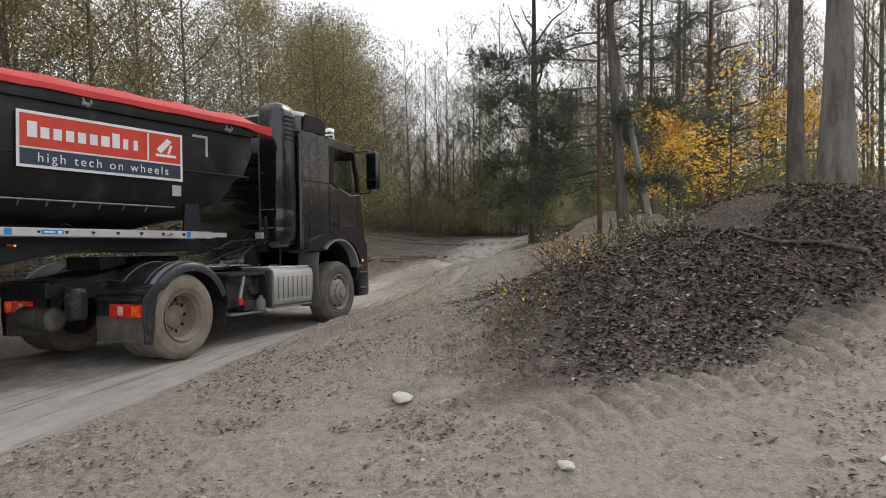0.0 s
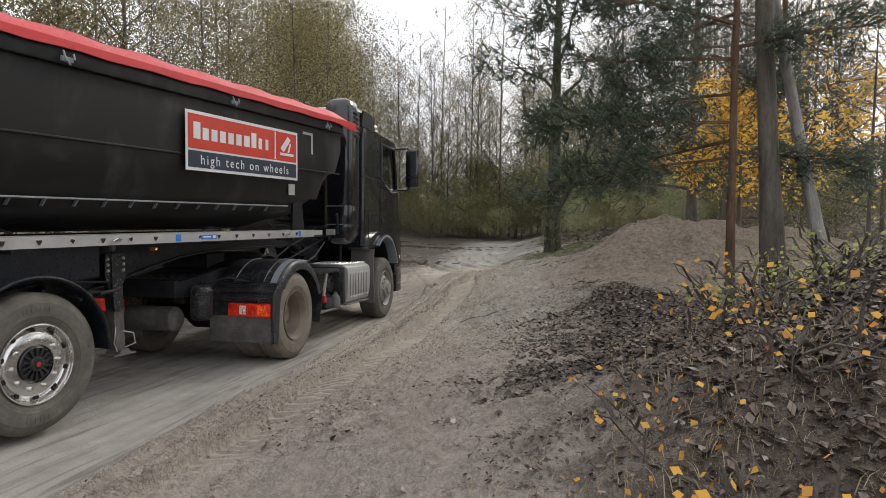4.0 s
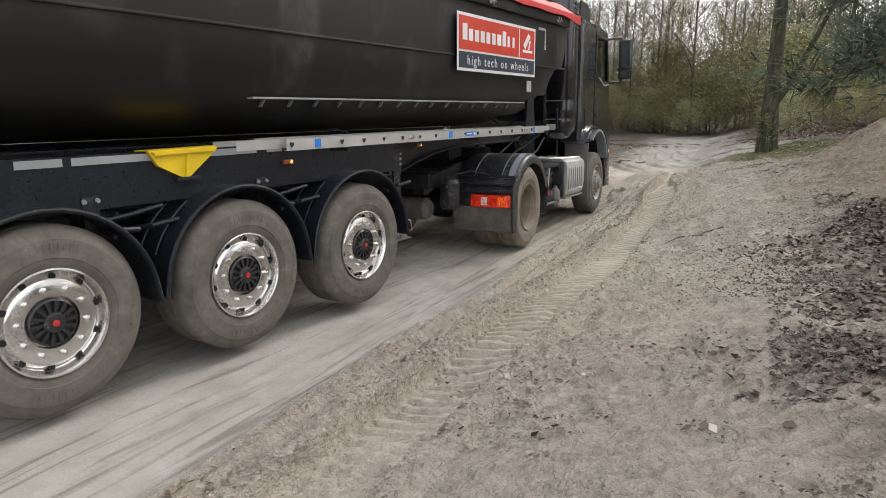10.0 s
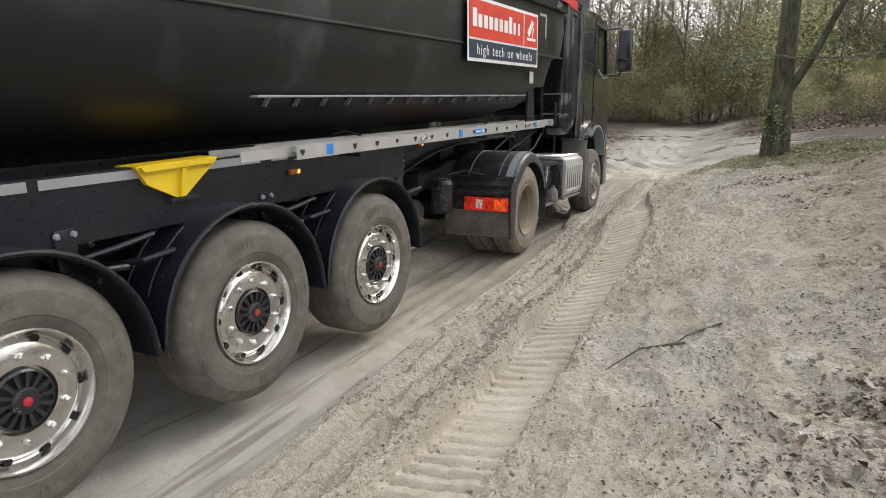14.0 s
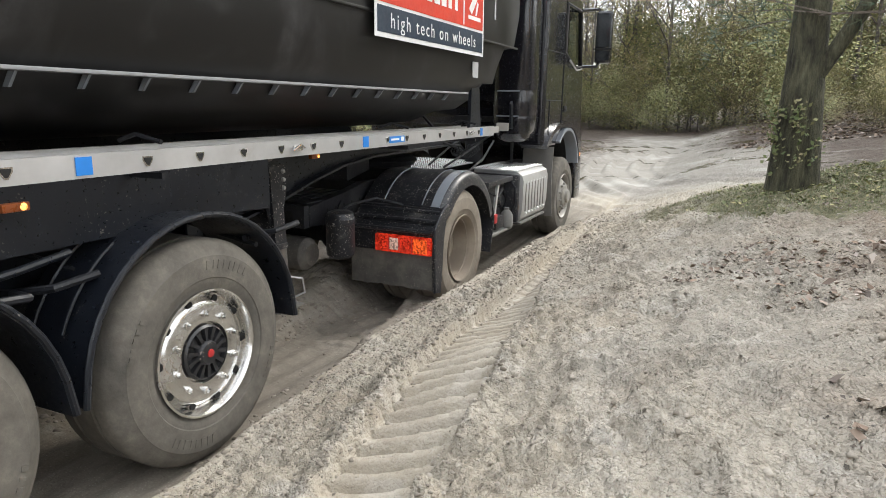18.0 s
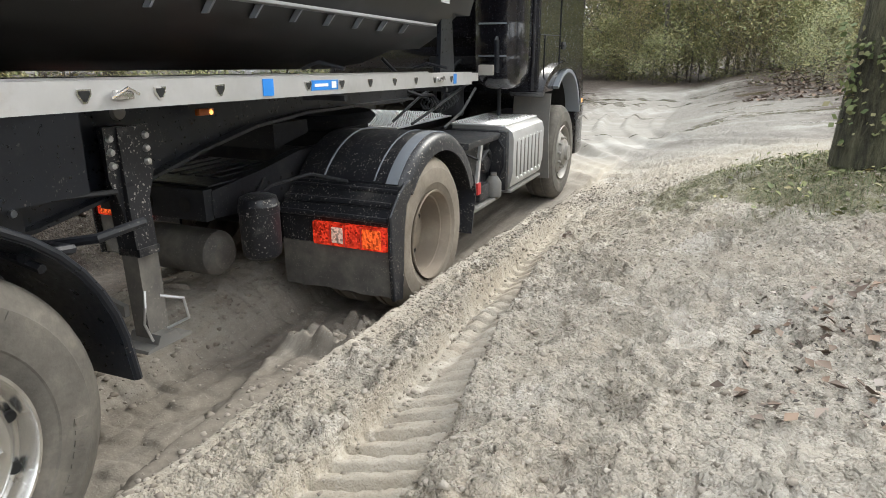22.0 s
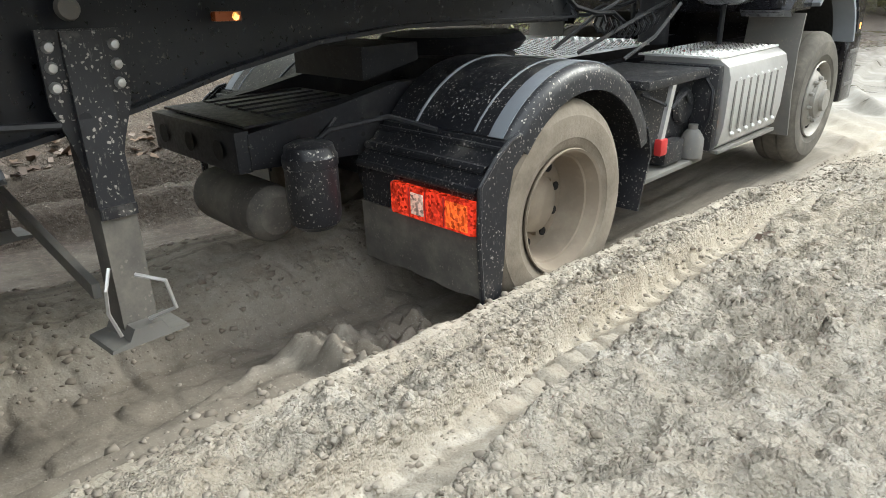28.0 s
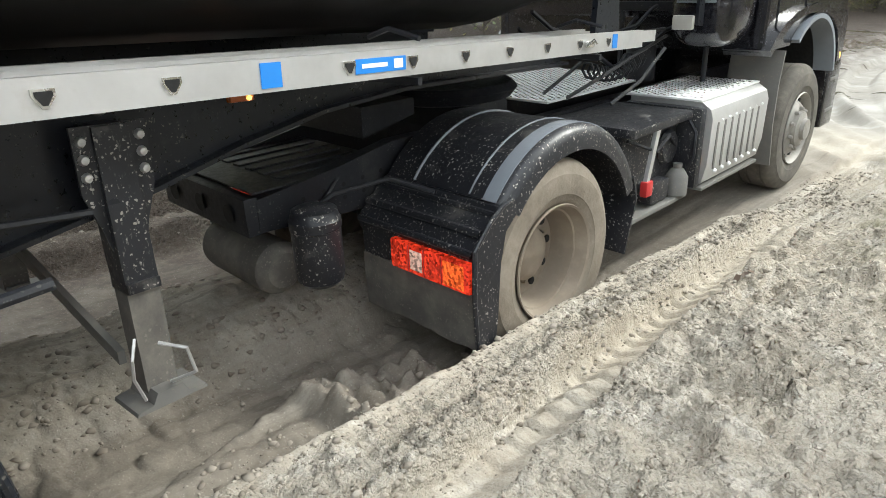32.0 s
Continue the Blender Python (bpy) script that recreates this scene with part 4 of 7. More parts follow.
for sx in (-1, 1):
    for yc in (-6.4, -5.08, -3.78, -2.5):
        plate = part("hanger_bracket", Shape().box(*sorted((sx * 0.64, sx * 0.66)), yc - 0.13, yc + 0.13, 0.72, 1.22, 0.006), M_DARK, trailer)
        for by in (-0.09, 0.0, 0.09):
            for bz in (1.16, 1.08):
                ob = new("bolt", bolt_mesh)
                ob.parent = plate
                ob.matrix_basis = Matrix.Translation((sx * 0.662, yc + by, bz)) @ (Matrix.Identity(4) if sx > 0 else Matrix.Rotation(math.pi, 4, "Z"))
        part("guard_arm", Shape().tube([(sx * 0.66, yc, 1.0), (sx * 0.95, yc, 1.02), (sx * 1.12, yc + 0.05, 1.05), (sx * 1.14, yc + 0.22, 1.07)], 0.017, 8), M_FRAME, plate)
        part("guard_arm", Shape().tube([(sx * 0.95, yc, 1.02), (sx * 1.12, yc - 0.05, 1.04), (sx * 1.14, yc - 0.22, 1.06)], 0.017, 8), M_FRAME, plate)
        part("air_pipe", Shape().tube([(sx * 0.7, yc - 0.5, 1.10), (sx * 0.72, yc - 0.1, 1.14), (sx * 0.7, yc + 0.5, 1.09)], 0.012, 6), M_FRAME, plate)
for sx in (-1, 1):
    for yc, wheel_y in ((-6.4, -5.74), (-5.08, -4.43), (-3.78, -3.12)):
        arm = part("guard_bracket", Shape().tube([(sx * 1.04, yc - 0.30, 1.10), (sx * 1.07, yc - 0.05, 1.13), (sx * 1.07, yc + 0.16, 1.16)], 0.016, 8).box(*sorted((sx * 1.02, sx * 1.06)), yc - 0.34, yc - 0.24, 1.06, 1.26, 0.008), M_DARK, trailer, "black guard bracket with bolts")
        for by, bz in ((-0.33, 1.235), (-0.25, 1.235), (-0.33, 1.15), (-0.25, 1.12)):
            ob = new("bolt", bolt_mesh)
            ob.parent = arm
            ob.matrix_basis = Matrix.Translation((sx * 1.061, yc + by, bz)) @ (Matrix.Identity(4) if sx > 0 else Matrix.Rotation(math.pi, 4, "Z"))
        for xx in (0.95, 1.12):
            part("strap", Shape().tube([(sx * xx, u, w) for u, w in arc(wheel_y, 0.62, 0.652, 122, 158, 6)], 0.008, 6), M_DARK, arm)
trailer_wheels = []
first = alloy_wheel(trailer, 1)
first.matrix_basis = Matrix.Translation((1.06, -3.12, 0.60))
trailer_wheels.append(first)
for k, (y, sx, zz) in enumerate(((-4.43, 1, 0.615), (-5.74, 1, 0.635), (-3.12, -1, 0.60), (-4.43, -1, 0.615), (-5.74, -1, 0.635))):
    m = Matrix.Translation((sx * 1.06, y, zz)) @ (Matrix.Rotation(math.pi, 4, "Z") if sx < 0 else Matrix.Identity(4))
    trailer_wheels.append(again(first, m))
# aluminium ladder stowed flat along the side
def ladder_rail(xx):
    z0, z1, t, d = 1.457, 1.543, 0.004, 0.026
    return Shape().prism([(xx + t, z0), (xx + t, z1), (xx - d, z1), (xx - d, z1 - t), (xx, z1 - t), (xx, z0 + t), (xx - d, z0 + t), (xx - d, z0)], -3.93, 0.72, "y")


lad = part("ladder", ladder_rail(1.24), M_ALU, trailer, "aluminium ladder stowed along the side")
lad.matrix_basis = Matrix.Translation((0, -0.05, 0))
part("inner_rail", ladder_rail(0.90), M_ALU, lad)
for k in range(16):
    y = -3.88 + k * 0.28
    part("rung", Shape().tube([(0.90, y, 1.50), (1.24, y, 1.50)], 0.016, 8), M_ALU, lad)
    if abs(y + 1.64) < 0.05 or abs(y + 3.6) < 0.05:
        continue
    part("rung_end", Shape().prism([(y - 0.024, 1.519), (y + 0.024, 1.519), (y + 0.024, 1.504), (y + 0.007, 1.479), (y - 0.007, 1.479), (y - 0.024, 1.504)], 1.244, 1.248), M_CHROME, lad)
    part("rung_hole", Shape().prism([(y - 0.018, 1.514), (y + 0.018, 1.514), (y + 0.018, 1.505), (y + 0.005, 1.485), (y - 0.005, 1.485), (y - 0.018, 1.505)], 1.2485, 1.2495), M_HOLE, lad)
part("lower_section", Shape().box(1.19, 1.195, -4.35, 1.0, 1.475, 1.535), M_ALU, lad)
part("lower_section", Shape().box(0.95, 0.955, -4.35, 1.0, 1.475, 1.535), M_ALU, lad)
for y in (-2.35, 0.12):
    part("latch", Shape().box(1.244, 1.262, y - 0.035, y + 0.035, 1.485, 1.515, 0.006).tube([(1.262, y - 0.05, 1.49), (1.275, y, 1.52), (1.262, y + 0.05, 1.50)], 0.005, 6), M_CHROME, lad)
for y, w in ((-1.64, 0.066), (0.39, 0.05), (-3.6, 0.066)):
    part("blue_tag", Shape().box(1.244, 1.2475, y - w / 2, y + w / 2, 1.468, 1.534), M_BLUE, lad)
tag = part("maker_label", Shape().box(1.244, 1.2465, -1.335, -1.115, 1.478, 1.522), M_BLUE, lad)
part("label_bar", Shape().box(1.2466, 1.2475, -1.31, -1.20, 1.494, 1.507), M_WHITE, lad)
part("label_block", Shape().box(1.2466, 1.2475, -1.17, -1.13, 1.486, 1.515), M_WHITE, lad)
for y in (-3.2, -1.0, 0.3):
    part("ladder_bracket", Shape().box(1.0, 1.24, y - 0.05, y - 0.03, 1.42, 1.445).tube([(1.24, y - 0.04, 1.57), (1.1, y - 0.04, 1.60), (1.0, y - 0.04, 1.57)], 0.01, 6), M_FRAME, lad)
# yellow wheel chock in its holder, reflectors, markers
for sx in (-1, 1):
    ch = Shape().prism([(-4.99, 1.505), (-4.46, 1.515), (-4.49, 1.48), (-4.64, 1.37), (-4.70, 1.325), (-4.76, 1.325), (-4.93, 1.41)], sx * 0.93, sx * 1.08)
    chock = part("wheel_chock", ch, M_YELLOW, trailer, "yellow plastic wheel chock")
    part("ridge", Shape().prism([(-4.97, 1.50), (-4.48, 1.51), (-4.50, 1.485), (-4.95, 1.475)], *sorted((sx * 1.08, sx * 1.10))), M_YELLOW, chock)
    part("ridge", Shape().prism([(-4.72, 1.475), (-4.69, 1.475), (-4.715, 1.33), (-4.745, 1.33)], *sorted((sx * 1.08, sx * 1.10))), M_YELLOW, chock)
    part("holder", Shape().box(*sorted((sx * 0.92, sx * 1.085)), -4.80, -4.62, 1.30, 1.325, 0.004), M_FRAME, chock)
    for y0, y1 in ((-6.9, -6.0), (-5.75, -5.5), (-5.45, -4.1), (-4.0, -3.85)):
        part("reflector_strip", Shape().box(min(sx * 1.051, sx * 1.055), max(sx * 1.051, sx * 1.055), y0, y1, 1.445, 1.49), M_REFLECT_GLINT, trailer)
    for y, xm, zm in ((-3.80, 1.05, 1.36), (-1.40, 0.635, 1.37), (-6.1, 1.05, 1.36)):
        marker = part("side_marker", Shape().box(min(sx * xm, sx * (xm + 0.03)), max(sx * xm, sx * (xm + 0.03)), y - 0.055, y + 0.045, zm - 0.016, zm + 0.016, 0.005), M_AMBERDULL, trailer, "lit amber side marker")
        part("lit_lens", Shape().lathe([(0.0, sx * 0.006), (0.010, sx * 0.005), (0.014, 0.0)], (sx * (xm + 0.03), y + 0.022, zm), 12), M_AMBER, marker)
# landing legs with bolted plates
for sx in (-1, 1):
    x = sx * 0.70
    def ring(cx, h, z):
        return [(sx * (cx - h), -1.95, z), (sx * (cx + h), -1.95, z), (sx * (cx + h), -1.84, z), (sx * (cx - h), -1.84, z)]
    leg = part("landing_leg", Shape().loft([ring(0.665, 0.052, 0.82), ring(0.655, 0.055, 0.90), ring(0.63, 0.058, 1.34)]), M_SPLASH, trailer, "black landing leg splashed with mud")
    part("foot", Shape().prism([(-2.02, 0.392), (-1.76, 0.392), (-1.765, 0.405), (-1.83, 0.412), (-1.85, 0.45), (-1.94, 0.45), (-1.96, 0.412), (-2.015, 0.405)], x - 0.09, x + 0.08), M_GRIME, leg)
    part("inner_leg", Shape().loft([ring(0.685, 0.042, 0.43), ring(0.675, 0.044, 0.62), ring(0.665, 0.046, 0.83)]), M_FLAP, leg, "lower leg tube grey with mud")
    part("collar", Shape().loft([ring(0.667, 0.06, 0.80), ring(0.667, 0.06, 0.835)]), M_SPLASH, leg)
    xb = sx * 0.672
    part("bracket", Shape().prism([(-2.01, 1.345), (-1.78, 1.345), (-1.78, 1.14), (-1.82, 1.02), (-1.85, 0.90), (-1.94, 0.90), (-1.97, 1.02), (-2.01, 1.14)], xb - 0.006, xb + 0.006), M_SPLASH, leg)
    for by in (-1.985, -1.805):
        for bz in (1.30, 1.245, 1.19):
            part("bolt", Shape().lathe([(0.0, sx * 0.016), (0.012, sx * 0.014), (0.018, 0.0)], (xb + sx * 0.006, by, bz), 10), M_ALU, leg)
    part("round_boss", Shape().lathe([(0.0, sx * 0.02), (0.030, sx * 0.018), (0.036, 0.0)], (xb - sx * 0.03, -1.90, 1.40), 16), M_GRIME, leg)
    part("grip", Shape().tube([(x + sx * 0.06, -1.90, 0.62), (x + sx * 0.13, -1.84, 0.60), (x + sx * 0.13, -1.82, 0.50), (x + sx * 0.06, -1.88, 0.46)], 0.007, 8), M_ALU, leg, "bent wire handle")
    part("chain", Shape().tube([(x + sx * 0.05, -1.97, 0.66), (x + sx * 0.075, -2.0, 0.60), (x + sx * 0.06, -2.0, 0.52), (x + sx * 0.075, -1.98, 0.44)], 0.006, 5), M_ALU, leg)
part("cross_shaft", Shape().tube([(-0.70, -1.93, 1.10), (0.70, -1.93, 1.10)], 0.02, 8), M_FRAME, trailer)
part("strut", Shape().prism([(0.64, 0.53), (0.64, 0.58), (-0.64, 0.90), (-0.64, 0.85)], -1.99, -1.965, "y"), M_GRIME, trailer, "flat diagonal brace between the legs")
part("hinge_lug", Shape().prism([(0.35, 1.52), (0.62, 1.52), (0.55, 2.0), (0.45, 2.05), (0.38, 2.0)], 1.10, 1.13), M_DARK, trailer)

# ---- the tractor unit ----
tractor = tagged(new("truck_tractor"), "black two-axle truck tractor, muddy, tail lamps lit", "truck")


def dual_wheel(parent):
    """Twin driven wheel: two muddy tyres, the outer rim deeply dished."""
    w = part("wheel", tyre_shape(0.525, 0.285, 0.292), M_MUDTYRE, parent, "mud-caked driven tyre")
    inner = part("inner_tyre", tyre_shape(0.525, 0.285, 0.292, 48), M_MUDTYRE, w)
    inner.matrix_basis = Matrix.Translation((-0.325, 0, 0))
    o = 0.1425
    rim = Shape().lathe([(0.290, o - 0.02), (0.303, o + 0.002), (0.300, o + 0.010), (0.288, o + 0.004), (0.276, o - 0.03), (0.268, o - 0.06), (0.258, o - 0.065), (0.252, o - 0.16), (0.238, o - 0.20), (0.145, o - 0.215), (0.140, o - 0.16), (0.085, o - 0.13), (0.0, o - 0.125)], (0, 0, 0), 56)
    part("rim", rim, M_STEELRIM, w, "deep steel rim coated with mud")
    dot = Shape().lathe([(0.0, 0.0), (0.022, 0.0), (0.024, -0.01)], (0, 0, 0), 12).mesh("vent_hole", M_HOLE)
    nut = Shape().lathe([(0.0, 0.03), (0.012, 0.03), (0.017, 0.01), (0.018, 0.0)], (0, 0, 0), 8).mesh("wheel_nut", M_STEELRIM)
    ring_of(w, "vent_hole", dot, 10, o - 0.199, 0.205, 0.0)
    ring_of(w, "wheel_nut", nut, 10, o - 0.212, 0.165, 0.3)
    return w


def steer_wheel(parent):
    w = part("wheel", tyre_shape(0.525, 0.32, 0.292), M_TYRE, parent, "muddy steered tyre")
    o = 0.16
    rim = Shape().lathe([(0.290, o - 0.02), (0.302, o), (0.296, o + 0.008), (0.284, o - 0.005), (0.270, o - 0.06), (0.245, o - 0.065), (0.205, o - 0.02), (0.150, o + 0.0), (0.145, o + 0.03), (0.09, o + 0.045), (0.085, o + 0.075), (0.0, o + 0.08)], (0, 0, 0), 48)
    part("rim", rim, M_DUSTRIM, w, "dusty steel rim with round vents")
    dot = Shape().lathe([(0.0, 0.004), (0.026, 0.002), (0.028, -0.01)], (0, 0, 0), 12).mesh("vent_hole", M_HOLE)
    nut = Shape().lathe([(0.0, 0.03), (0.012, 0.03), (0.017, 0.01), (0.018, 0.0)], (0, 0, 0), 8).mesh("wheel_nut", M_DUSTRIM)
    ring_of(w, "vent_hole", dot, 10, o - 0.044, 0.228, 0.0)
    ring_of(w, "wheel_nut", nut, 10, o - 0.006, 0.168, 0.3)
    return w


HALF_TURN = Matrix.Rotation(math.pi, 4, "Z")
wd = dual_wheel(tractor)
wd.matrix_basis = Matrix.Translation((1.09, 0, 0.5))
wd2 = again(wd, Matrix.Translation((-1.09, 0, 0.5)) @ HALF_TURN)
wf = steer_wheel(tractor)
wf.matrix_basis = Matrix.Translation((1.07, 3.46, 0.56))
wf2 = again(wf, Matrix.Translation((-1.07, 3.46, 0.56)) @ HALF_TURN)
part("rear_axle", Shape().tube([(-0.9, 0, 0.5), (0.9, 0, 0.5)], 0.09, 14).lathe([(0.0, -0.2), (0.14, -0.19), (0.2, -0.1), (0.2, 0.1), (0.14, 0.2), (0, 0.22)], (0, 0, 0.5), 20), M_FRAME, tractor)
part("front_axle", Shape().box(-0.9, 0.9, 3.38, 3.54, 0.42, 0.56, 0.02), M_FRAME, tractor)
for sx in (-1, 1):
    x = sx * 0.42
    rail = Shape().prism([(-1.14, 0.80), (-0.55, 0.76), (0.2, 0.72), (4.1, 0.72), (4.1, 0.98), (0.9, 0.98), (0.3, 1.06), (-0.32, 1.07), (-0.67, 1.01), (-1.14, 0.955)], x - 0.004, x + 0.004)
    rail.strip([(-1.14, 0.955), (-0.67, 1.01), (-0.32, 1.07), (0.3, 1.06), (0.9, 0.98), (4.1, 0.98)], min(x, x - sx * 0.075), max(x, x - sx * 0.075), -0.008).box(min(x, x - sx * 0.075), max(x, x - sx * 0.075), 0.2, 4.1, 0.72, 0.728)
    rail_ob = part("frame_rail", rail, M_FRAME, tractor, "black perforated frame rail")
    for k in range(11):
        y = -0.9 + k * 0.12
        for z in (0.90 + 0.08 * k / 10, 0.84 + 0.05 * k / 10):
            part("rail_hole", Shape().lathe([(0.0, 0.0), (0.012, 0.0)], (x + sx * 0.0055, y, z), 10), M_HOLE, rail_ob)
part("end_member", Shape().box(-0.42, 0.42, -1.20, -1.13, 0.79, 0.97, 0.01), M_FRAME, tractor, "black end cross member with large holes")
for x in (-0.28, 0.0, 0.28):
    part("lightening_hole", Shape().lathe([(0.0, 0.0), (0.045, 0.0)], (x, -1.2115, 0.88), 16, "y"), M_HOLE, tractor)
deck_ob = part("deck_plate", Shape().box(-0.40, 0.40, -1.14, -0.35, 0.975, 0.985), M_FRAME, tractor)
for k in range(6):
    part("deck_rib", Shape().box(-0.36 + k * 0.12, -0.30 + k * 0.12, -0.95, -0.4, 0.985, 0.995), M_FRAME, deck_ob)
part("fifth_wheel", Shape().lathe([(0.0, 1.24), (0.42, 1.24), (0.46, 1.20), (0.42, 1.15), (0.3, 1.12), (0, 1.12)], (0, 0.5, 0), 32, "z").prism([(-0.42, 1.24), (-0.05, 1.24), (-0.05, 1.15), (-0.42, 1.08)], -0.3, 0.3).box(-0.35, 0.35, 0.3, 0.7, 0.98, 1.14, 0.02), M_FRAME, tractor, "greasy black coupling plate")
part("air_tank", Shape().lathe([(0.0, -0.33), (0.09, -0.32), (0.135, -0.27), (0.14, -0.22), (0.14, 0.22), (0.135, 0.27), (0.09, 0.32), (0.0, 0.33)], (0.02, -1.0, 0.54), 24), M_FLAP, tractor, "mud-coated compressed-air tank")
can = part("air_dryer", Shape().lathe([(0.0, 0.0), (0.08, 0.005), (0.108, 0.03), (0.115, 0.07), (0.115, 0.28), (0.120, 0.285), (0.120, 0.325), (0.112, 0.335), (0.104, 0.37), (0.07, 0.385), (0.0, 0.385)], (0.58, -0.95, 0.53), 28, "z"), M_SPLASH, tractor, "black canister splashed with mud")
part("air_line", Shape().tube([(0.53, -0.92, 0.88), (0.60, -0.85, 0.95), (0.70, -0.6, 0.98), (0.9, -0.5, 0.93)], 0.012, 6).tube([(0.46, -0.85, 0.84), (0.42, -0.7, 0.95), (0.3, -0.4, 1.02)], 0.011, 6), M_FRAME, tractor)
# rear mudguards, flaps and lamps
for sx in (-1, 1):
    a, b = sorted((sx * 0.45, sx * 1.245))
    hood_line = arc(0.12, 0.50, 0.655, 20, 142, 22)
    section = [(sx * 0.45, 0.0), (sx * 0.46, 0.012), (sx * 1.17, 0.02), (sx * 1.215, 0.012), (sx * 1.24, -0.012), (sx * 1.25, -0.05), (sx * 1.252, -0.105), (sx * 1.236, -0.105), (sx * 1.23, -0.05), (sx * 1.205, -0.012), (sx * 0.46, -0.012)]
    rings = [[(x, 0.12 + (0.655 + o) * math.cos(radians(20 + 122 * i / 22)), 0.50 + (0.655 + o) * math.sin(radians(20 + 122 * i / 22))) for x, o in section] for i in range(23)]
    top = part("mudguard", Shape().loft(rings), M_SPLASH, tractor, "black plastic mudguard splashed with mud")
    part("grey_edge", Shape().strip(arc(0.12, 0.50, 0.6755, 24, 142, 22), *sorted((sx * 1.115, sx * 1.195)), 0.004), M_GREYEDGE, top, "grey worn edge strip")
    for xx in (0.66, 1.03):
        part("rib", Shape().tube([(sx * xx, u, w) for u, w in arc(0.12, 0.50, 0.672, 30, 141, 18)], 0.007, 6), M_GREYEDGE, top)
    part("front_skirt", Shape().strip(arc(0.12, 0.50, 0.655, 26, 12, 4) + [(0.735, 0.55), (0.70, 0.44), (0.67, 0.33)], *sorted((sx * 0.72, sx * 1.25)), -0.014), M_SPLASH, top)
    back = part("rear_panel", Shape().prism([(-0.385, 0.915), (-0.425, 0.905), (-0.44, 0.875), (-0.475, 0.865), (-0.50, 0.835), (-0.535, 0.822), (-0.555, 0.785), (-0.585, 0.765), (-0.60, 0.735), (-0.585, 0.72), (-0.585, 0.525), (-0.565, 0.52), (-0.55, 0.70), (-0.47, 0.80), (-0.37, 0.89)], a, b), M_SPLASH, tractor, "black lamp carrier splashed with mud")
    for py, pz, pr in ((-0.455, 0.877, 0.016), (-0.545, 0.812, 0.02), (-0.605, 0.735, 0.018)):
        part("carrier_tube", Shape().tube([(sx * 0.46, py, pz), (sx * 1.0, py - 0.002, pz + 0.003), (sx * 1.225, py, pz)], pr, 10), M_SPLASH, back)
    part("end_cap", Shape().prism([(-0.36, 0.935), (-0.43, 0.92), (-0.52, 0.86), (-0.615, 0.76), (-0.62, 0.52), (-0.60, 0.24), (-0.50, 0.215), (-0.475, 0.40), (-0.455, 0.66), (-0.42, 0.80), (-0.34, 0.87)], *sorted((sx * 1.235, sx * 1.262))), M_SPLASH, back)
    part("edge_bead", Shape().tube([(sx * 1.258, u, w) for u, w in ((-0.37, 0.935), (-0.43, 0.925), (-0.525, 0.865), (-0.622, 0.765), (-0.627, 0.52), (-0.607, 0.24))], 0.011, 8), M_SPLASH, back)
    for by in (0.52, 0.74, 0.98, 1.18):
        part("clip", Shape().box(*sorted((sx * (by - 0.014), sx * (by + 0.014))), -0.60, -0.575, 0.70, 0.745, 0.004), M_SPLASH, back)
    lamp = part("tail_lamp", Shape().box(*sorted((sx * 0.70, sx * 1.222)), -0.622, -0.58, 0.542, 0.692, 0.014), M_TAIL, tractor, "lit red tail lamp")
    part("clear_lens", Shape().box(*sorted((sx * 0.84, sx * 0.925)), -0.6245, -0.60, 0.565, 0.668, 0.006), M_TAILW, lamp)
    part("amber_lens", Shape().box(*sorted((sx * 1.06, sx * 1.19)), -0.6245, -0.60, 0.556, 0.676, 0.006), M_TAILO, lamp, "bright orange lens")
    for lx in (0.83, 0.935, 1.05):
        part("lens_divider", Shape().box(*sorted((sx * (lx - 0.003), sx * (lx + 0.003))), -0.6235, -0.60, 0.55, 0.685), M_CAP, lamp)
    flap = Shape()
    n = 10
    f0 = [(a + (b - a) * i / n, -0.585 - 0.008 * math.sin(i * 1.1), 0.545) for i in range(n + 1)]
    f1 = [(a + (b - a) * i / n, -0.58 - 0.006 * math.sin(i * 0.9 + 1), 0.40) for i in range(n + 1)]
    f2 = [(a + (b - a) * i / n, -0.572 - 0.008 * math.sin(i * 0.9 + 1), 0.245 + 0.006 * math.sin(i * 2.3)) for i in range(n + 1)]
    flap.loft([[*q, *[(p[0], p[1] - 0.009, p[2]) for p in q[::-1]]] for q in (f0, f1, f2)])
    part("mud_flap", flap, M_FLAP, tractor, "hanging rubber mud flap, grey with mud")
# silver side box with ribs and checker-plate lid
box = Shape().prism([(0.62, 0.44), (1.13, 0.44), (1.19, 0.49), (1.215, 0.62), (1.22, 0.92), (1.20, 0.985), (1.14, 1.025), (0.62, 1.03)], 1.74, 2.70, "y")
box_ob = part("side_box", box, M_ALU, tractor, "silver ribbed side box with checker-plate lid")
for k in range(7):
    y = 1.84 + k * 0.115
    part("groove", Shape().box(1.216, 1.2225, y - 0.013, y + 0.013, 0.57, 0.89, 0.002), M_GRIME, box_ob)
    part("lug", Shape().lathe([(0.0, 0.018), (0.012, 0.014), (0.017, 0.0)], (1.208, y + 0.055, 0.545), 8), M_PLATE, box_ob)
    part("lug", Shape().lathe([(0.0, 0.014), (0.008, 0.012), (0.012, 0.0)], (1.215, y + 0.055, 0.90), 8), M_PLATE, box_ob)
part("bottom_edge", Shape().box(1.10, 1.20, 1.74, 2.70, 0.43, 0.455, 0.006), M_GRIME, box_ob)
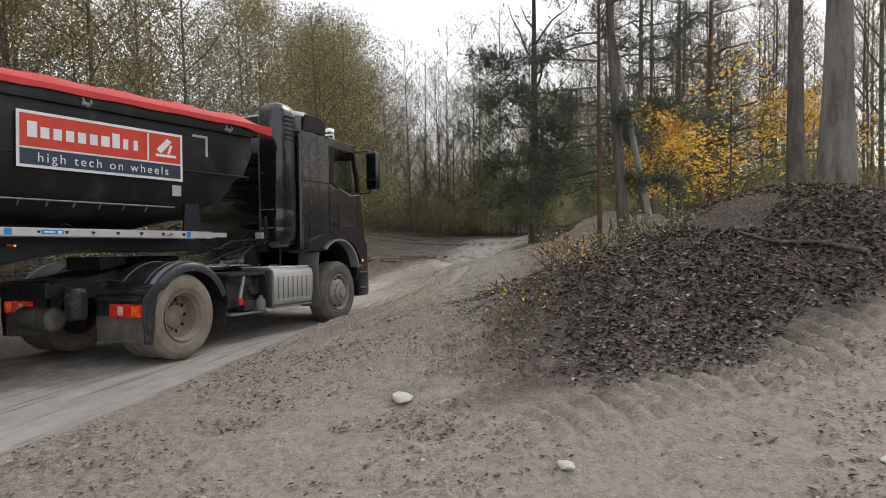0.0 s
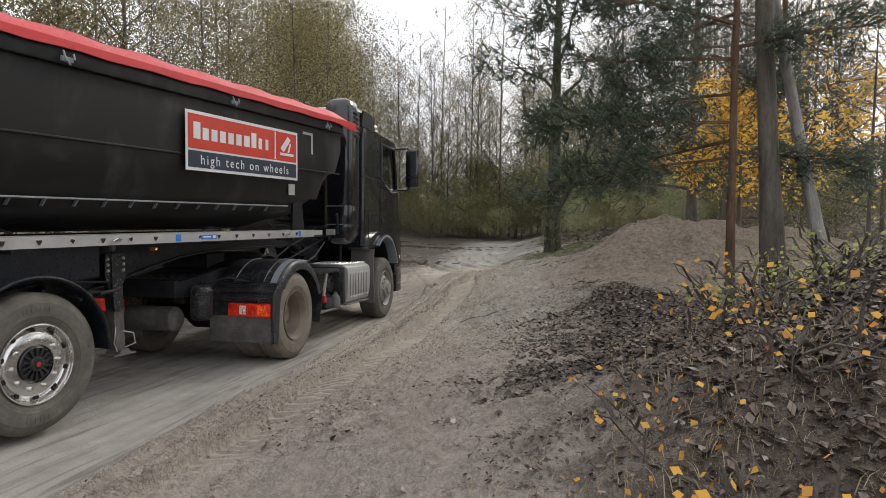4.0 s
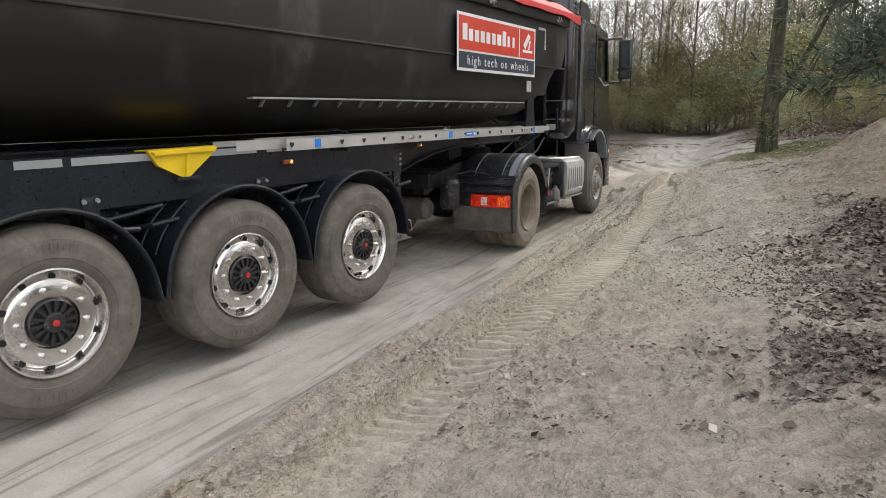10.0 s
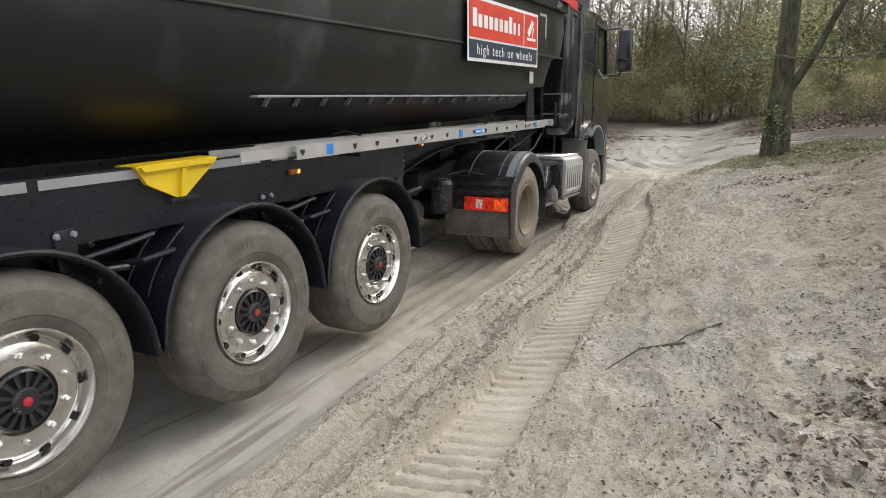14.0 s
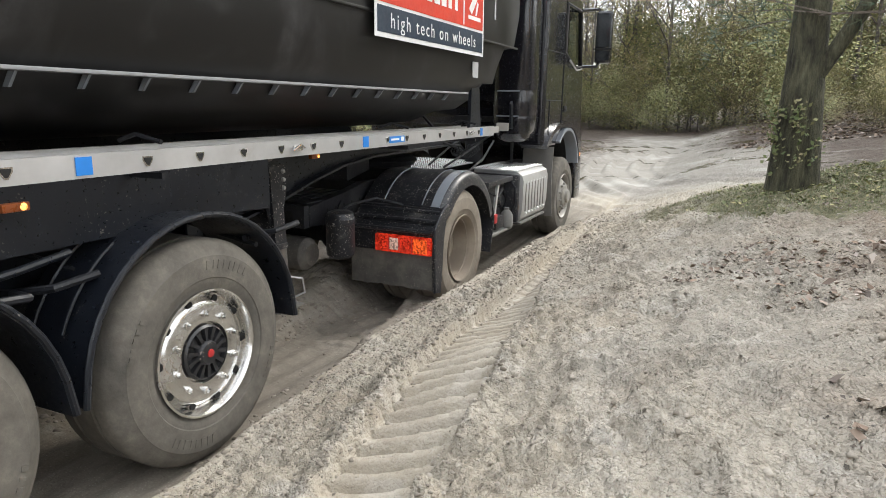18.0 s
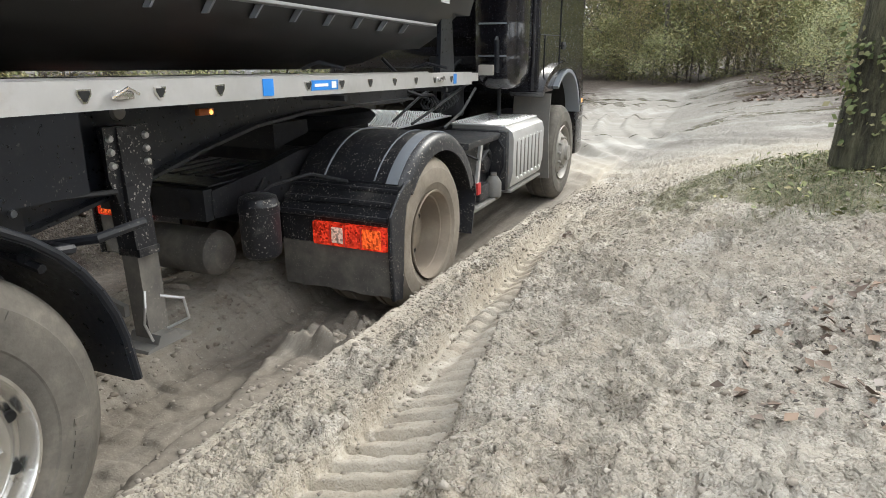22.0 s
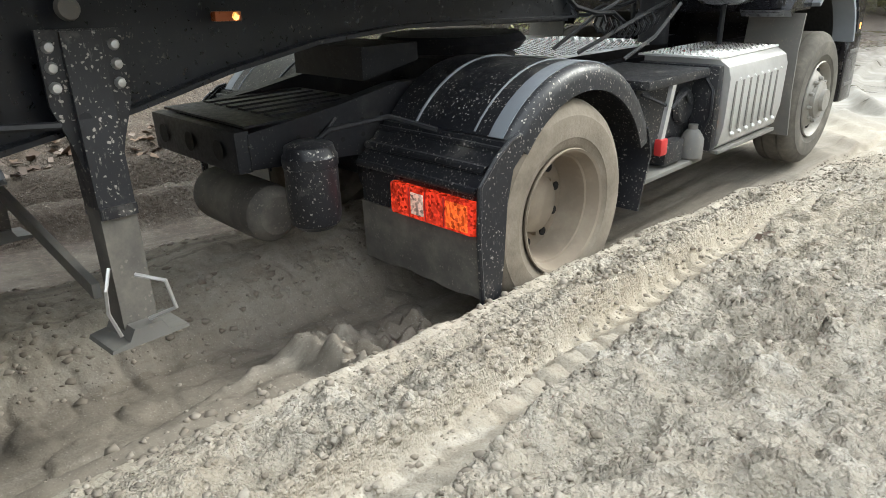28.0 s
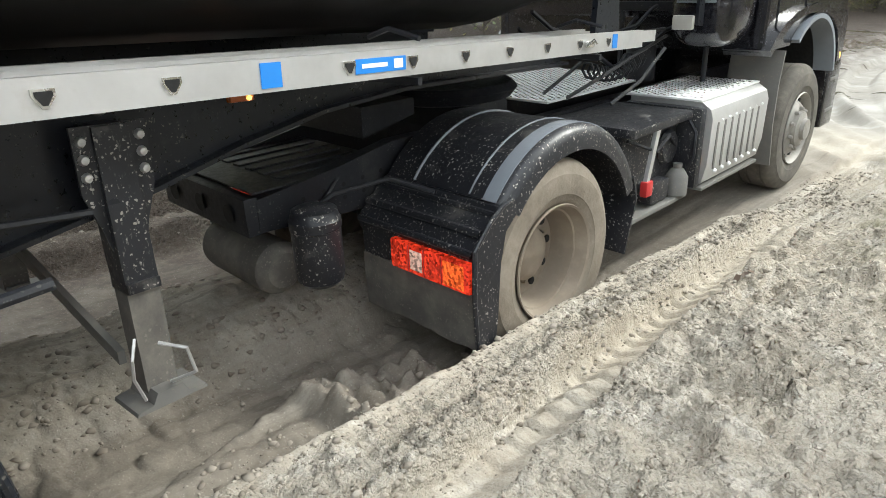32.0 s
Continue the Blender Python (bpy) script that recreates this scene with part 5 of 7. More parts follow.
part("lid", Shape().box(0.58, 1.14, 1.72, 2.70, 1.03, 1.045, 0.004), M_PLATE, box_ob, "checker-plate lid, sky reflection painted pale")
part("lid_handle", Shape().tube([(0.86, 2.06, 1.046), (0.86, 2.08, 1.062), (0.86, 2.28, 1.062), (0.86, 2.30, 1.046)], 0.008, 6), M_GRIME, box_ob)
def tread_knobs(x0, y0, nx_, ny_, z):
    k = Shape()
    for i in range(nx_):
        for j in range(ny_):
            x, y = x0 + i * 0.036, y0 + j * 0.05 + 0.025 * (i % 2)
            a, b = (0.015, 0.006) if (i + j) % 2 else (0.006, 0.015)
            k.add([(x - a, y, z), (x, y - b, z), (x + a, y, z), (x, y + b, z), (x, y, z + 0.006)], [(0, 1, 4), (1, 2, 4), (2, 3, 4), (3, 0, 4)])
    return k


tagged(part("tread_knob", tread_knobs(0.60, 1.75, 15, 19, 1.0455), M_CHROME, box_ob, "raised pattern of the plate", smooth=0), kind="stuff")
walkway = part("catwalk", Shape().box(-0.55, 0.45, 0.98, 2.36, 1.06, 1.075, 0.004), M_PLATE, tractor, "checker-plate catwalk behind the cab")
tagged(part("tread_knob", tread_knobs(-0.52, 1.0, 27, 27, 1.0755), M_CHROME, walkway, "raised pattern of the plate", smooth=0), kind="stuff")
part("battery_carrier", Shape().box(0.5, 1.12, 0.92, 1.68, 0.93, 0.985, 0.015).box(0.5, 1.02, 0.96, 1.66, 0.50, 0.93, 0.02), M_SPLASH, tractor, "black battery carrier splashed with mud")
part("box_end", Shape().box(0.62, 1.18, 1.66, 1.74, 0.46, 1.0, 0.025), M_SPLASH, tractor)
part("strap", Shape().prism([(1.20, 0.94), (1.245, 0.94), (1.15, 0.60), (1.11, 0.60)], 1.09, 1.115), M_ALU, tractor, "grey strap")
part("red_handle", Shape().box(1.08, 1.13, 1.10, 1.18, 0.53, 0.63, 0.012), M_CAP, tractor, "red plastic handle")
part("fluid_bottle", Shape().lathe([(0, 0), (0.05, 0.0), (0.075, 0.03), (0.075, 0.15), (0.045, 0.20), (0.03, 0.21), (0.03, 0.24), (0, 0.24)], (1.08, 1.60, 0.40), 16, "z"), M_GRIME, tractor, "grimy grey plastic bottle")
part("valve_block", Shape().box(0.9, 1.10, 1.22, 1.46, 0.44, 0.58, 0.02).tube([(1.0, 1.34, 0.58), (1.0, 1.34, 0.72)], 0.03, 10), M_SPLASH, tractor)
part("bottom_tray", Shape().box(0.6, 1.12, 0.95, 1.70, 0.39, 0.42, 0.008), M_GRIME, tractor, "grimy tray under the battery carrier")
part("cable_loop", Shape().tube([(1.08, 1.66, 0.95), (1.16, 1.64, 0.85), (1.17, 1.62, 0.70), (1.12, 1.64, 0.58)], 0.012, 6), M_FRAME, tractor)
part("cable_loop", Shape().tube([(1.04, 0.98, 0.90), (1.11, 1.22, 0.80), (1.09, 1.42, 0.86), (1.04, 1.62, 0.74)], 0.011, 6), M_FRAME, tractor)
part("round_cover", Shape().lathe([(0.0, 0.03), (0.10, 0.025), (0.12, 0.0)], (1.03, 1.52, 0.76), 20), M_SPLASH, tractor)
part("fuel_tank", Shape().box(-1.2, -0.55, 0.95, 2.65, 0.42, 1.05, 0.06), M_ALU, tractor, "aluminium fuel tank")
part("box_marker", Shape().box(1.14, 1.17, 1.725, 1.74, 0.60, 0.67), M_AMBER, tractor)
# air intake fairing and hoses behind the cab
def fairing(z, k):
    """Rounded section of the intake fairing at one height, k its share of the full width."""
    cx, cy, hx, hy = 0.93, 2.22, 0.24 * k, 0.25 * k
    pts = []
    for i in range(20):
        t = 2 * math.pi * i / 20
        c, s_ = math.cos(t), math.sin(t)
        pts.append((cx + hx * math.copysign(abs(c) ** 0.55, c), cy + hy * math.copysign(abs(s_) ** 0.55, s_), z))
    return pts


snork = part("air_intake", Shape().loft([fairing(z, k) for z, k in ((1.33, 0.35), (1.345, 0.6), (1.39, 0.82), (1.47, 0.95), (1.62, 1.0), (1.64, 0.985), (1.66, 1.0), (1.90, 1.0), (1.92, 0.985), (1.94, 1.0), (3.25, 0.98), (3.42, 0.93), (3.52, 0.8), (3.56, 0.5))]), M_CAB, tractor, "tall black air intake fairing behind the cab", smooth=50)
for k in range(6):
    part("louvre", Shape().box(1.166, 1.173, 2.12, 2.34, 2.98 + k * 0.07, 3.01 + k * 0.07, 0.003), M_HOLE, snork)
part("seam_line", Shape().box(0.78, 1.05, 1.966, 1.974, 1.625, 1.64, 0.002), M_GREYEDGE, snork)
part("seam_line", Shape().box(0.78, 1.05, 1.966, 1.974, 1.905, 1.92, 0.002), M_GREYEDGE, snork)
part("steel_duct", Shape().lathe([(0.0, 0.0), (0.10, 0.0), (0.11, 0.02), (0.11, 0.34), (0.08, 0.36), (0, 0.36)], (0.42, 2.20, 1.06), 18, "z"), M_FRAME, tractor)
for k, (x, z) in enumerate(((0.25, 1.5), (0.4, 1.6), (0.55, 1.45))):
    pts = [(x + 0.05 * math.sin(i * 0.9 + k), 2.4 - i * 0.15, z - 0.20 * math.sin(i / 10 * math.pi) + 0.03 * math.sin(i * 2.0)) for i in range(11)]
    part("coiled_hose", Shape().tube(pts, 0.016, 6), M_FRAME, tractor)
coil = [(0.62 + 0.05 * math.cos(i * 1.05), 1.15 + i * 0.011, 1.27 + 0.05 * math.sin(i * 1.05) - 0.06 * math.sin(i / 60 * math.pi)) for i in range(61)]
part("spiral_cable", Shape().tube(coil, 0.009, 5), M_FRAME, tractor, "black spiral cable")
part("lamp_bracket", Shape().box(0.86, 1.0, 1.76, 1.80, 1.47, 1.56, 0.012), M_TANKW, tractor, "white work lamp on a bracket")
part("bracket_arm", Shape().box(0.90, 0.95, 1.80, 1.98, 1.49, 1.53, 0.006), M_FRAME, tractor)
part("link_plate", Shape().prism([(1.80, 1.50), (1.88, 1.49), (1.86, 1.76), (1.83, 1.80), (1.79, 1.77)], 1.0, 1.02), M_DARK, tractor, "black drilled link plate")
part("hose_rack", Shape().box(0.1, 0.9, 2.34, 2.40, 1.55, 1.62, 0.01).tube([(0.15, 2.36, 1.06), (0.15, 2.36, 1.6)], 0.02, 6).tube([(0.85, 2.36, 1.06), (0.85, 2.36, 1.6)], 0.02, 6), M_FRAME, tractor)
for k, pts in enumerate(([(0.55, 1.05, 1.10), (0.66, 1.3, 1.22), (0.70, 1.7, 1.34), (0.66, 2.1, 1.40)], [(0.40, 1.0, 1.12), (0.52, 1.25, 1.30), (0.60, 1.6, 1.44), (0.72, 1.95, 1.46)], [(0.78, 1.2, 1.06), (0.84, 1.45, 1.18), (0.86, 1.7, 1.36)])):
    part("pipe", Shape().tube(pts, 0.012, 6), M_HUB, tractor)
# cab: short, with a high sleeper wall and a roof deflector
cab = Shape()
opening = arc(3.46, 0.84, 0.62, 136, 8, 14)
side = [(2.48, 1.27), (2.86, 1.27)] + opening + [(4.10, 0.50), (4.40, 0.50), (4.45, 0.62), (4.46, 1.0), (4.44, 1.38), (4.36, 1.46), (4.24, 2.27), (3.90, 2.23), (3.26, 2.40), (2.48, 2.40)]
cab.loft([[(x, u if u > 2.5 or abs(x) < 1.19 else u + 0.02, w) for u, w in side] for x in (-1.205, -1.18, 1.18, 1.205)])
cab_ob = part("cab", cab, M_CAB, tractor, "black truck cab")
part("sleeper", Shape().loft([[(x, u, w) for u, w in [(2.48 + k, 2.39), (3.27, 2.39), (3.27, 3.16), (2.52 + k, 3.18 - k), (2.48 + k, 3.10)]] for x, k in ((-1.205, 0.03), (-1.17, 0), (1.17, 0), (1.205, 0.03))]), M_CAB, cab_ob)
part("roof_shell", Shape().loft([[(x, u, w - k) for u, w in [(3.26, 3.03), (4.08, 3.03), (4.13, 3.09), (4.02, 3.17), (3.26, 3.20)]] for x, k in ((-1.20, 0.03), (-1.15, 0), (1.15, 0), (1.20, 0.03))]), M_CAB, cab_ob)
for sx in (-1, 1):
    part("front_post", Shape().tube([(sx * 1.15, 4.25, 2.22), (sx * 1.15, 4.20, 2.60), (sx * 1.13, 4.07, 3.08)], 0.05, 8), M_CAB, cab_ob)
    part("seat", Shape().box(*sorted((sx * 0.35, sx * 0.85)), 3.40, 3.54, 2.30, 2.74, 0.05).box(*sorted((sx * 0.48, sx * 0.72)), 3.40, 3.50, 2.75, 2.93, 0.04), M_SEAT, cab_ob, "dark grey seat back")
part("dashboard", Shape().box(-1.1, 1.1, 3.95, 4.2, 2.20, 2.36, 0.04), M_SEAT, cab_ob)
roof = Shape()
rr = []
for y, hgt, wd_ in ((2.48, 0.30, 1.02), (2.62, 0.37, 1.05), (2.95, 0.40, 1.06), (3.28, 0.36, 1.04), (3.42, 0.26, 1.02), (3.50, 0.04, 1.0)):
    rr.append([(-wd_, y, 3.16), (-wd_ * 0.97, y, 3.18 + hgt * 0.75), (-wd_ * 0.85, y, 3.18 + hgt), (wd_ * 0.85, y, 3.18 + hgt), (wd_ * 0.97, y, 3.18 + hgt * 0.75), (wd_, y, 3.16)])
roof.loft(rr)
deflector = part("roof_deflector", roof, M_CAB, cab_ob, "high black roof deflector")
for sx in (-1, 1):
    part("side_opening", Shape().prism([(2.72, 3.24), (3.36, 3.24), (3.34, 3.42), (3.20, 3.50), (2.80, 3.50)], *sorted((sx * 1.04, sx * 1.066))), M_HOLE, deflector)
part("roof_bar", Shape().tube([(-1.0, 3.72, 3.17), (-1.0, 3.70, 3.30), (1.0, 3.70, 3.30), (1.0, 3.72, 3.17)], 0.028, 10), M_CHROME, cab_ob, "chrome lamp bar on the roof")
for x in (-0.85, -0.35, 0.35, 0.85):
    part("roof_lamp", Shape().lathe([(0.0, -0.06), (0.07, -0.045), (0.095, 0.01), (0.10, 0.05), (0.0, 0.06)], (x, 3.76, 3.36), 18, "y"), M_CHROME, cab_ob)
for x in (-0.6, 0.6):
    part("air_horn", Shape().lathe([(0.0, -0.2), (0.02, -0.2), (0.025, 0.1), (0.05, 0.22), (0.0, 0.22)], (x, 3.62, 3.26), 12, "y"), M_CHROME, cab_ob)
part("sun_visor", Shape().prism([(4.08, 3.06), (4.38, 2.94), (4.37, 2.975), (4.07, 3.12)], -1.05, 1.05), M_HOLE, cab_ob)
for sx in (-1, 1):
    out = sx * 1.206
    part("door", Shape().prism([(3.24, 1.58), (3.80, 1.52), (4.05, 1.40), (4.30, 1.46), (4.20, 2.24), (3.90, 2.20), (3.24, 2.38)], *sorted((out, out + sx * 0.008))), M_CAB, cab_ob)
    part("window", Shape().prism([(3.28, 2.40), (3.90, 2.24), (4.22, 2.28), (4.16, 2.62), (4.06, 3.04), (3.28, 3.04)], *sorted((sx * 1.175, sx * 1.181))), M_GLASS, cab_ob, "clear side window")
    part("window_frame", Shape().tube([(sx * 1.19, u, w) for u, w in [(3.29, 2.43), (3.90, 2.26), (4.20, 2.30), (4.14, 2.62), (4.04, 3.02), (3.29, 3.03), (3.29, 2.43)]], 0.022, 6), M_HOLE, cab_ob)
    part("belt_strip", Shape().tube([(sx * 1.208, u, w) for u, w in [(3.52, 2.345), (3.90, 2.235), (4.20, 2.27)]], 0.011, 6), M_ALU, cab_ob, "bright strip under the window")
    part("window_wedge", Shape().prism([(3.28, 2.42), (3.40, 2.42), (3.40, 3.03), (3.28, 3.03)], *sorted((sx * 1.182, sx * 1.196))), M_HOLE, cab_ob)
    for line in ([(3.235, 1.50), (3.235, 2.40)], [(3.235, 1.56), (3.80, 1.515), (4.05, 1.39)], [(2.50, 1.82), (3.22, 1.82)], [(2.50, 2.40), (3.24, 2.40)], [(2.66, 1.30), (2.66, 1.82)], [(3.25, 2.40), (3.25, 3.05)]):
        part("seam", Shape().tube([(sx * 1.207, u, w) for u, w in line], 0.006, 5), M_HOLE, cab_ob)
    part("door_handle", Shape().box(*sorted((sx * 1.206, sx * 1.226)), 3.29, 3.43, 1.68, 1.76, 0.012).box(*sorted((sx * 1.222, sx * 1.235)), 3.30, 3.42, 1.71, 1.725, 0.004), M_HOLE, cab_ob)
    part("corner_post", Shape().tube([(sx * 1.15, 2.50, z) for z in (1.3, 2.0, 3.1)], 0.05, 10), M_CAB, cab_ob)
    wing_line = [(2.47, 1.285), (2.56, 1.37), (2.70, 1.45), (2.88, 1.51), (3.10, 1.545), (3.35, 1.555), (3.62, 1.535), (3.84, 1.47), (4.02, 1.36), (4.14, 1.20), (4.18, 1.05)]
    wing = part("wing", Shape().strip(wing_line, *sorted((sx * 0.92, sx * 1.258)), -0.06), M_CAB, cab_ob, "glossy black wheel arch")
    part("wing_edge", Shape().strip(arc(3.46, 0.84, 0.60, 132, 12, 18), *sorted((sx * 1.06, sx * 1.262)), 0.035), M_GREYEDGE, wing, "grey wheel-arch lip")
    part("arch_liner", Shape().strip(arc(3.46, 0.84, 0.59, 150, 10, 16), *sorted((sx * 0.80, sx * 1.10)), 0.02), M_HOLE, wing)
    part("wing_flap", Shape().strip([(2.86, 1.25), (2.82, 1.0), (2.83, 0.70), (2.90, 0.36)], *sorted((sx * 0.84, sx * 1.235)), 0.018), M_GRIME, cab_ob, "mud-grey flap behind the front wheel")
    step_ob = part("step_panel", Shape().box(*sorted((sx * 0.9, sx * 1.225)), 4.12, 4.44, 0.44, 1.02, 0.03), M_CAB, cab_ob)
    for z in (0.58, 0.86):
        part("tread", Shape().box(*sorted((sx * 1.10, sx * 1.231)), 4.16, 4.38, z, z + 0.03, 0.006), M_GRIME, step_ob)
    part("marker", Shape().box(*sorted((sx * 1.22, sx * 1.255)), 4.16, 4.23, 1.06, 1.11, 0.005), M_AMBER, cab_ob)
    part("mirror_arm", Shape().tube([(sx * 1.18, 4.12, 3.04), (sx * 1.40, 4.20, 3.06), (sx * 1.48, 4.22, 2.95)], 0.022, 8), M_CAB, cab_ob)
    part("mirror_arm", Shape().tube([(sx * 1.18, 4.20, 2.30), (sx * 1.40, 4.22, 2.30), (sx * 1.48, 4.22, 2.42)], 0.022, 8), M_CAB, cab_ob)
    part("mirror", Shape().box(*sorted((sx * 1.37, sx * 1.60)), 4.16, 4.30, 2.34, 3.04, 0.05), M_CAB, cab_ob, "tall black door mirror")
    part("mirror_bar", Shape().box(*sorted((sx * 1.36, sx * 1.61)), 4.15, 4.17, 2.52, 2.545, 0.004), M_HOLE, cab_ob)
    part("mirror_glass", Shape().box(*sorted((sx * 1.395, sx * 1.575)), 4.153, 4.162, 2.56, 3.0), M_MIRROR, cab_ob)
    part("mirror_glass", Shape().box(*sorted((sx * 1.395, sx * 1.575)), 4.153, 4.162, 2.38, 2.51), M_MIRROR, cab_ob)
for z0, z1 in ((1.50, 1.72), (1.80, 2.10), (2.18, 2.36), (2.44, 2.62), (2.70, 2.98)):
    part("back_rib", Shape().box(-1.0, 0.66, 2.43, 2.485, z0, z1, 0.02), M_CAB, cab_ob)
part("grille", Shape().box(-0.9, 0.9, 4.45, 4.49, 0.9, 1.8, 0.02), M_HOLE, cab_ob)
part("bumper", Shape().box(-1.2, 1.2, 4.36, 4.52, 0.46, 0.90, 0.05), M_CAB, cab_ob)
part("windscreen", Shape().prism([(4.345, 1.85), (4.355, 1.85), (4.11, 3.06), (4.10, 3.06)], -1.05, 1.05), M_GLASS, cab_ob)

# ---- trees and woods ----
def bark(name, a, b, c, scale=9.0):
    def build(nt, s):
        co = coords(nt)
        mp = nt.nodes.new("ShaderNodeMapping")
        mp.inputs["Scale"].default_value = (1, 1, 0.22)
        nt.links.new(co, mp.inputs[0])
        n = noise_tex(nt, mp.outputs[0], scale, 7, 0.7)
        n2 = noise_tex(nt, mp.outputs[0], scale * 4, 4, 0.7)
        col = ramp(nt, n, [(0.32, a), (0.5, b), (0.7, c)])
        nt.links.new(col, s.inputs["Base Color"])
        s.inputs["Roughness"].default_value = 0.9
        bump(nt, s, mix(nt, 0.5, n, n2), 1.0, 0.05)
    return material(name, build)


def leafmat(name, cols):
    def build(nt, s):
        geo = nt.nodes.new("ShaderNodeNewGeometry")
        st = [(i / max(1, len(cols) - 1), c) for i, c in enumerate(cols)]
        nt.links.new(ramp(nt, geo.outputs["Random Per Island"], st), s.inputs["Base Color"])
        s.inputs["Roughness"].default_value = 0.7
        s.inputs["Subsurface Weight"].default_value = 0.0
    return material(name, build)


M_BARK = bark("grey_brown_bark", (0.065, 0.053, 0.042), (0.14, 0.12, 0.097), (0.22, 0.195, 0.165))
M_MOSS = bark("mossy_bark", (0.012, 0.011, 0.008), (0.062, 0.060, 0.036), (0.13, 0.13, 0.08), 16.0)
M_PINEBARK = bark("orange_pine_bark", (0.07, 0.042, 0.027), (0.15, 0.09, 0.055), (0.24, 0.16, 0.10))
M_BIRCH = bark("pale_birch_bark", (0.12, 0.11, 0.10), (0.34, 0.32, 0.29), (0.5, 0.48, 0.45), 6.0)
M_GREYBARK = bark("grey_knotted_bark", (0.07, 0.062, 0.055), (0.19, 0.175, 0.155), (0.28, 0.26, 0.235), 5.0)
M_TWIG = bark("grey_twigs", (0.055, 0.046, 0.038), (0.12, 0.104, 0.087), (0.22, 0.195, 0.168))
M_OLIVE = leafmat("olive_autumn_leaves", [(0.14, 0.135, 0.065), (0.37, 0.33, 0.15), (0.22, 0.21, 0.10), (0.52, 0.42, 0.20), (0.18, 0.185, 0.085), (0.42, 0.32, 0.16), (0.28, 0.27, 0.125)])
M_GREEN = leafmat("dull_green_leaves", [(0.09, 0.12, 0.05), (0.25, 0.265, 0.11), (0.15, 0.18, 0.08), (0.42, 0.375, 0.17), (0.19, 0.215, 0.095), (0.33, 0.28, 0.135)])
M_YELLOW_LEAF = leafmat("yellow_maple_leaves", [(0.66, 0.36, 0.02), (0.80, 0.50, 0.04), (0.58, 0.31, 0.03), (0.74, 0.47, 0.08)])
M_NEEDLE = leafmat("pine_needles", [(0.030, 0.048, 0.025), (0.050, 0.072, 0.038), (0.065, 0.088, 0.045)])
M_LITTER = leafmat("fallen_leaves", [(0.075, 0.052, 0.038), (0.20, 0.145, 0.105), (0.10, 0.068, 0.05), (0.33, 0.265, 0.215), (0.055, 0.040, 0.032), (0.26, 0.18, 0.125), (0.14, 0.095, 0.065), (0.50, 0.44, 0.39)])
M_STRAW = leafmat("dry_grass", [(0.34, 0.27, 0.16), (0.22, 0.17, 0.09), (0.14, 0.115, 0.06), (0.42, 0.35, 0.22), (0.18, 0.13, 0.075)])
M_GRASS = leafmat("green_grass", [(0.07, 0.10, 0.035), (0.11, 0.14, 0.05), (0.16, 0.17, 0.07), (0.23, 0.20, 0.11)])


def limb_paths(rng, h, r, limbs, lean=(0.0, 0.0), first=0.35, spread=0.35, twigs=4, up=0.8, boughs=()):
    """Trunk, limbs and twigs as lists of points with radii."""
    n = 9
    trunk = []
    for i in range(n + 1):
        t = i / n
        trunk.append((Vector((lean[0] * h * t + 0.05 * h * 0.3 * math.sin(2.2 * t + lean[0] * 9) * t, lean[1] * h * t + 0.04 * h * 0.3 * math.sin(3 * t + 1) * t, h * t)), r * (1 - 0.85 * t) * (1.35 - 0.35 * min(1, t * 8))))
    paths = [trunk]
    tips = []
    for z0, turn, length, droop in boughs:
        i = min(n - 1, int(z0 / h * n))
        p = trunk[i][0].lerp(trunk[i + 1][0], z0 / h * n - i)
        d = Vector((math.cos(radians(turn)), math.sin(radians(turn)), droop)).normalized()
        pts = [(p + d * length * j / 6 + Vector((0, 0, -0.04 * length * (j / 6) ** 2)) + Vector((rng.uniform(-1, 1), rng.uniform(-1, 1), rng.uniform(-1, 1))) * 0.03 * j / 6, 0.018 * (1 - 0.8 * j / 6)) for j in range(7)]
        paths.append(pts)
        for j in range(16):
            q = pts[1 + rng.randrange(6)][0]
            e = q + (d * 0.9 + Vector((rng.uniform(-1, 1), rng.uniform(-1, 1), rng.uniform(-0.6, 0.6)))).normalized() * length * (0.12 + 0.2 * rng.random())
            paths.append([(q, 0.006), (q.lerp(e, 0.5), 0.005), (e, 0.003)])
            tips.append((q, e))
    for k in range(limbs):
        t = first + (0.97 - first) * (k + rng.random() * 0.7) / limbs
        i = min(n - 1, int(t * n))
        p = trunk[i][0].lerp(trunk[i + 1][0], t * n - i)
        a = k * 2.4 + rng.random()
        length = h * spread * (1.15 - t) * (0.7 + 0.6 * rng.random()) + 0.25
        d = Vector((math.cos(a), math.sin(a), up * (0.4 + 0.8 * rng.random()))).normalized()
        pts = [(p, r * (1 - 0.8 * t) * 0.5)]
        for j in range(1, 5):
            q = p + d * length * j / 4 + Vector((rng.uniform(-1, 1), rng.uniform(-1, 1), rng.uniform(-0.3, 1))) * length * 0.06
            pts.append((q, r * (1 - 0.8 * t) * 0.5 * (1 - 0.85 * j / 4) + 0.003))
        paths.append(pts)
        for j in range(twigs):
            q = pts[1 + rng.randrange(4)][0]
            e = q + (d + Vector((rng.uniform(-1, 1), rng.uniform(-1, 1), rng.uniform(-0.4, 0.9)))).normalized() * length * (0.25 + 0.3 * rng.random())
            paths.append([(q, 0.010), (q.lerp(e, 0.5) + Vector((0, 0, 0.03)), 0.007), (e, 0.003)])
            tips.append((q, e))
        tips.append((pts[2][0], pts[4][0]))
    return paths, tips


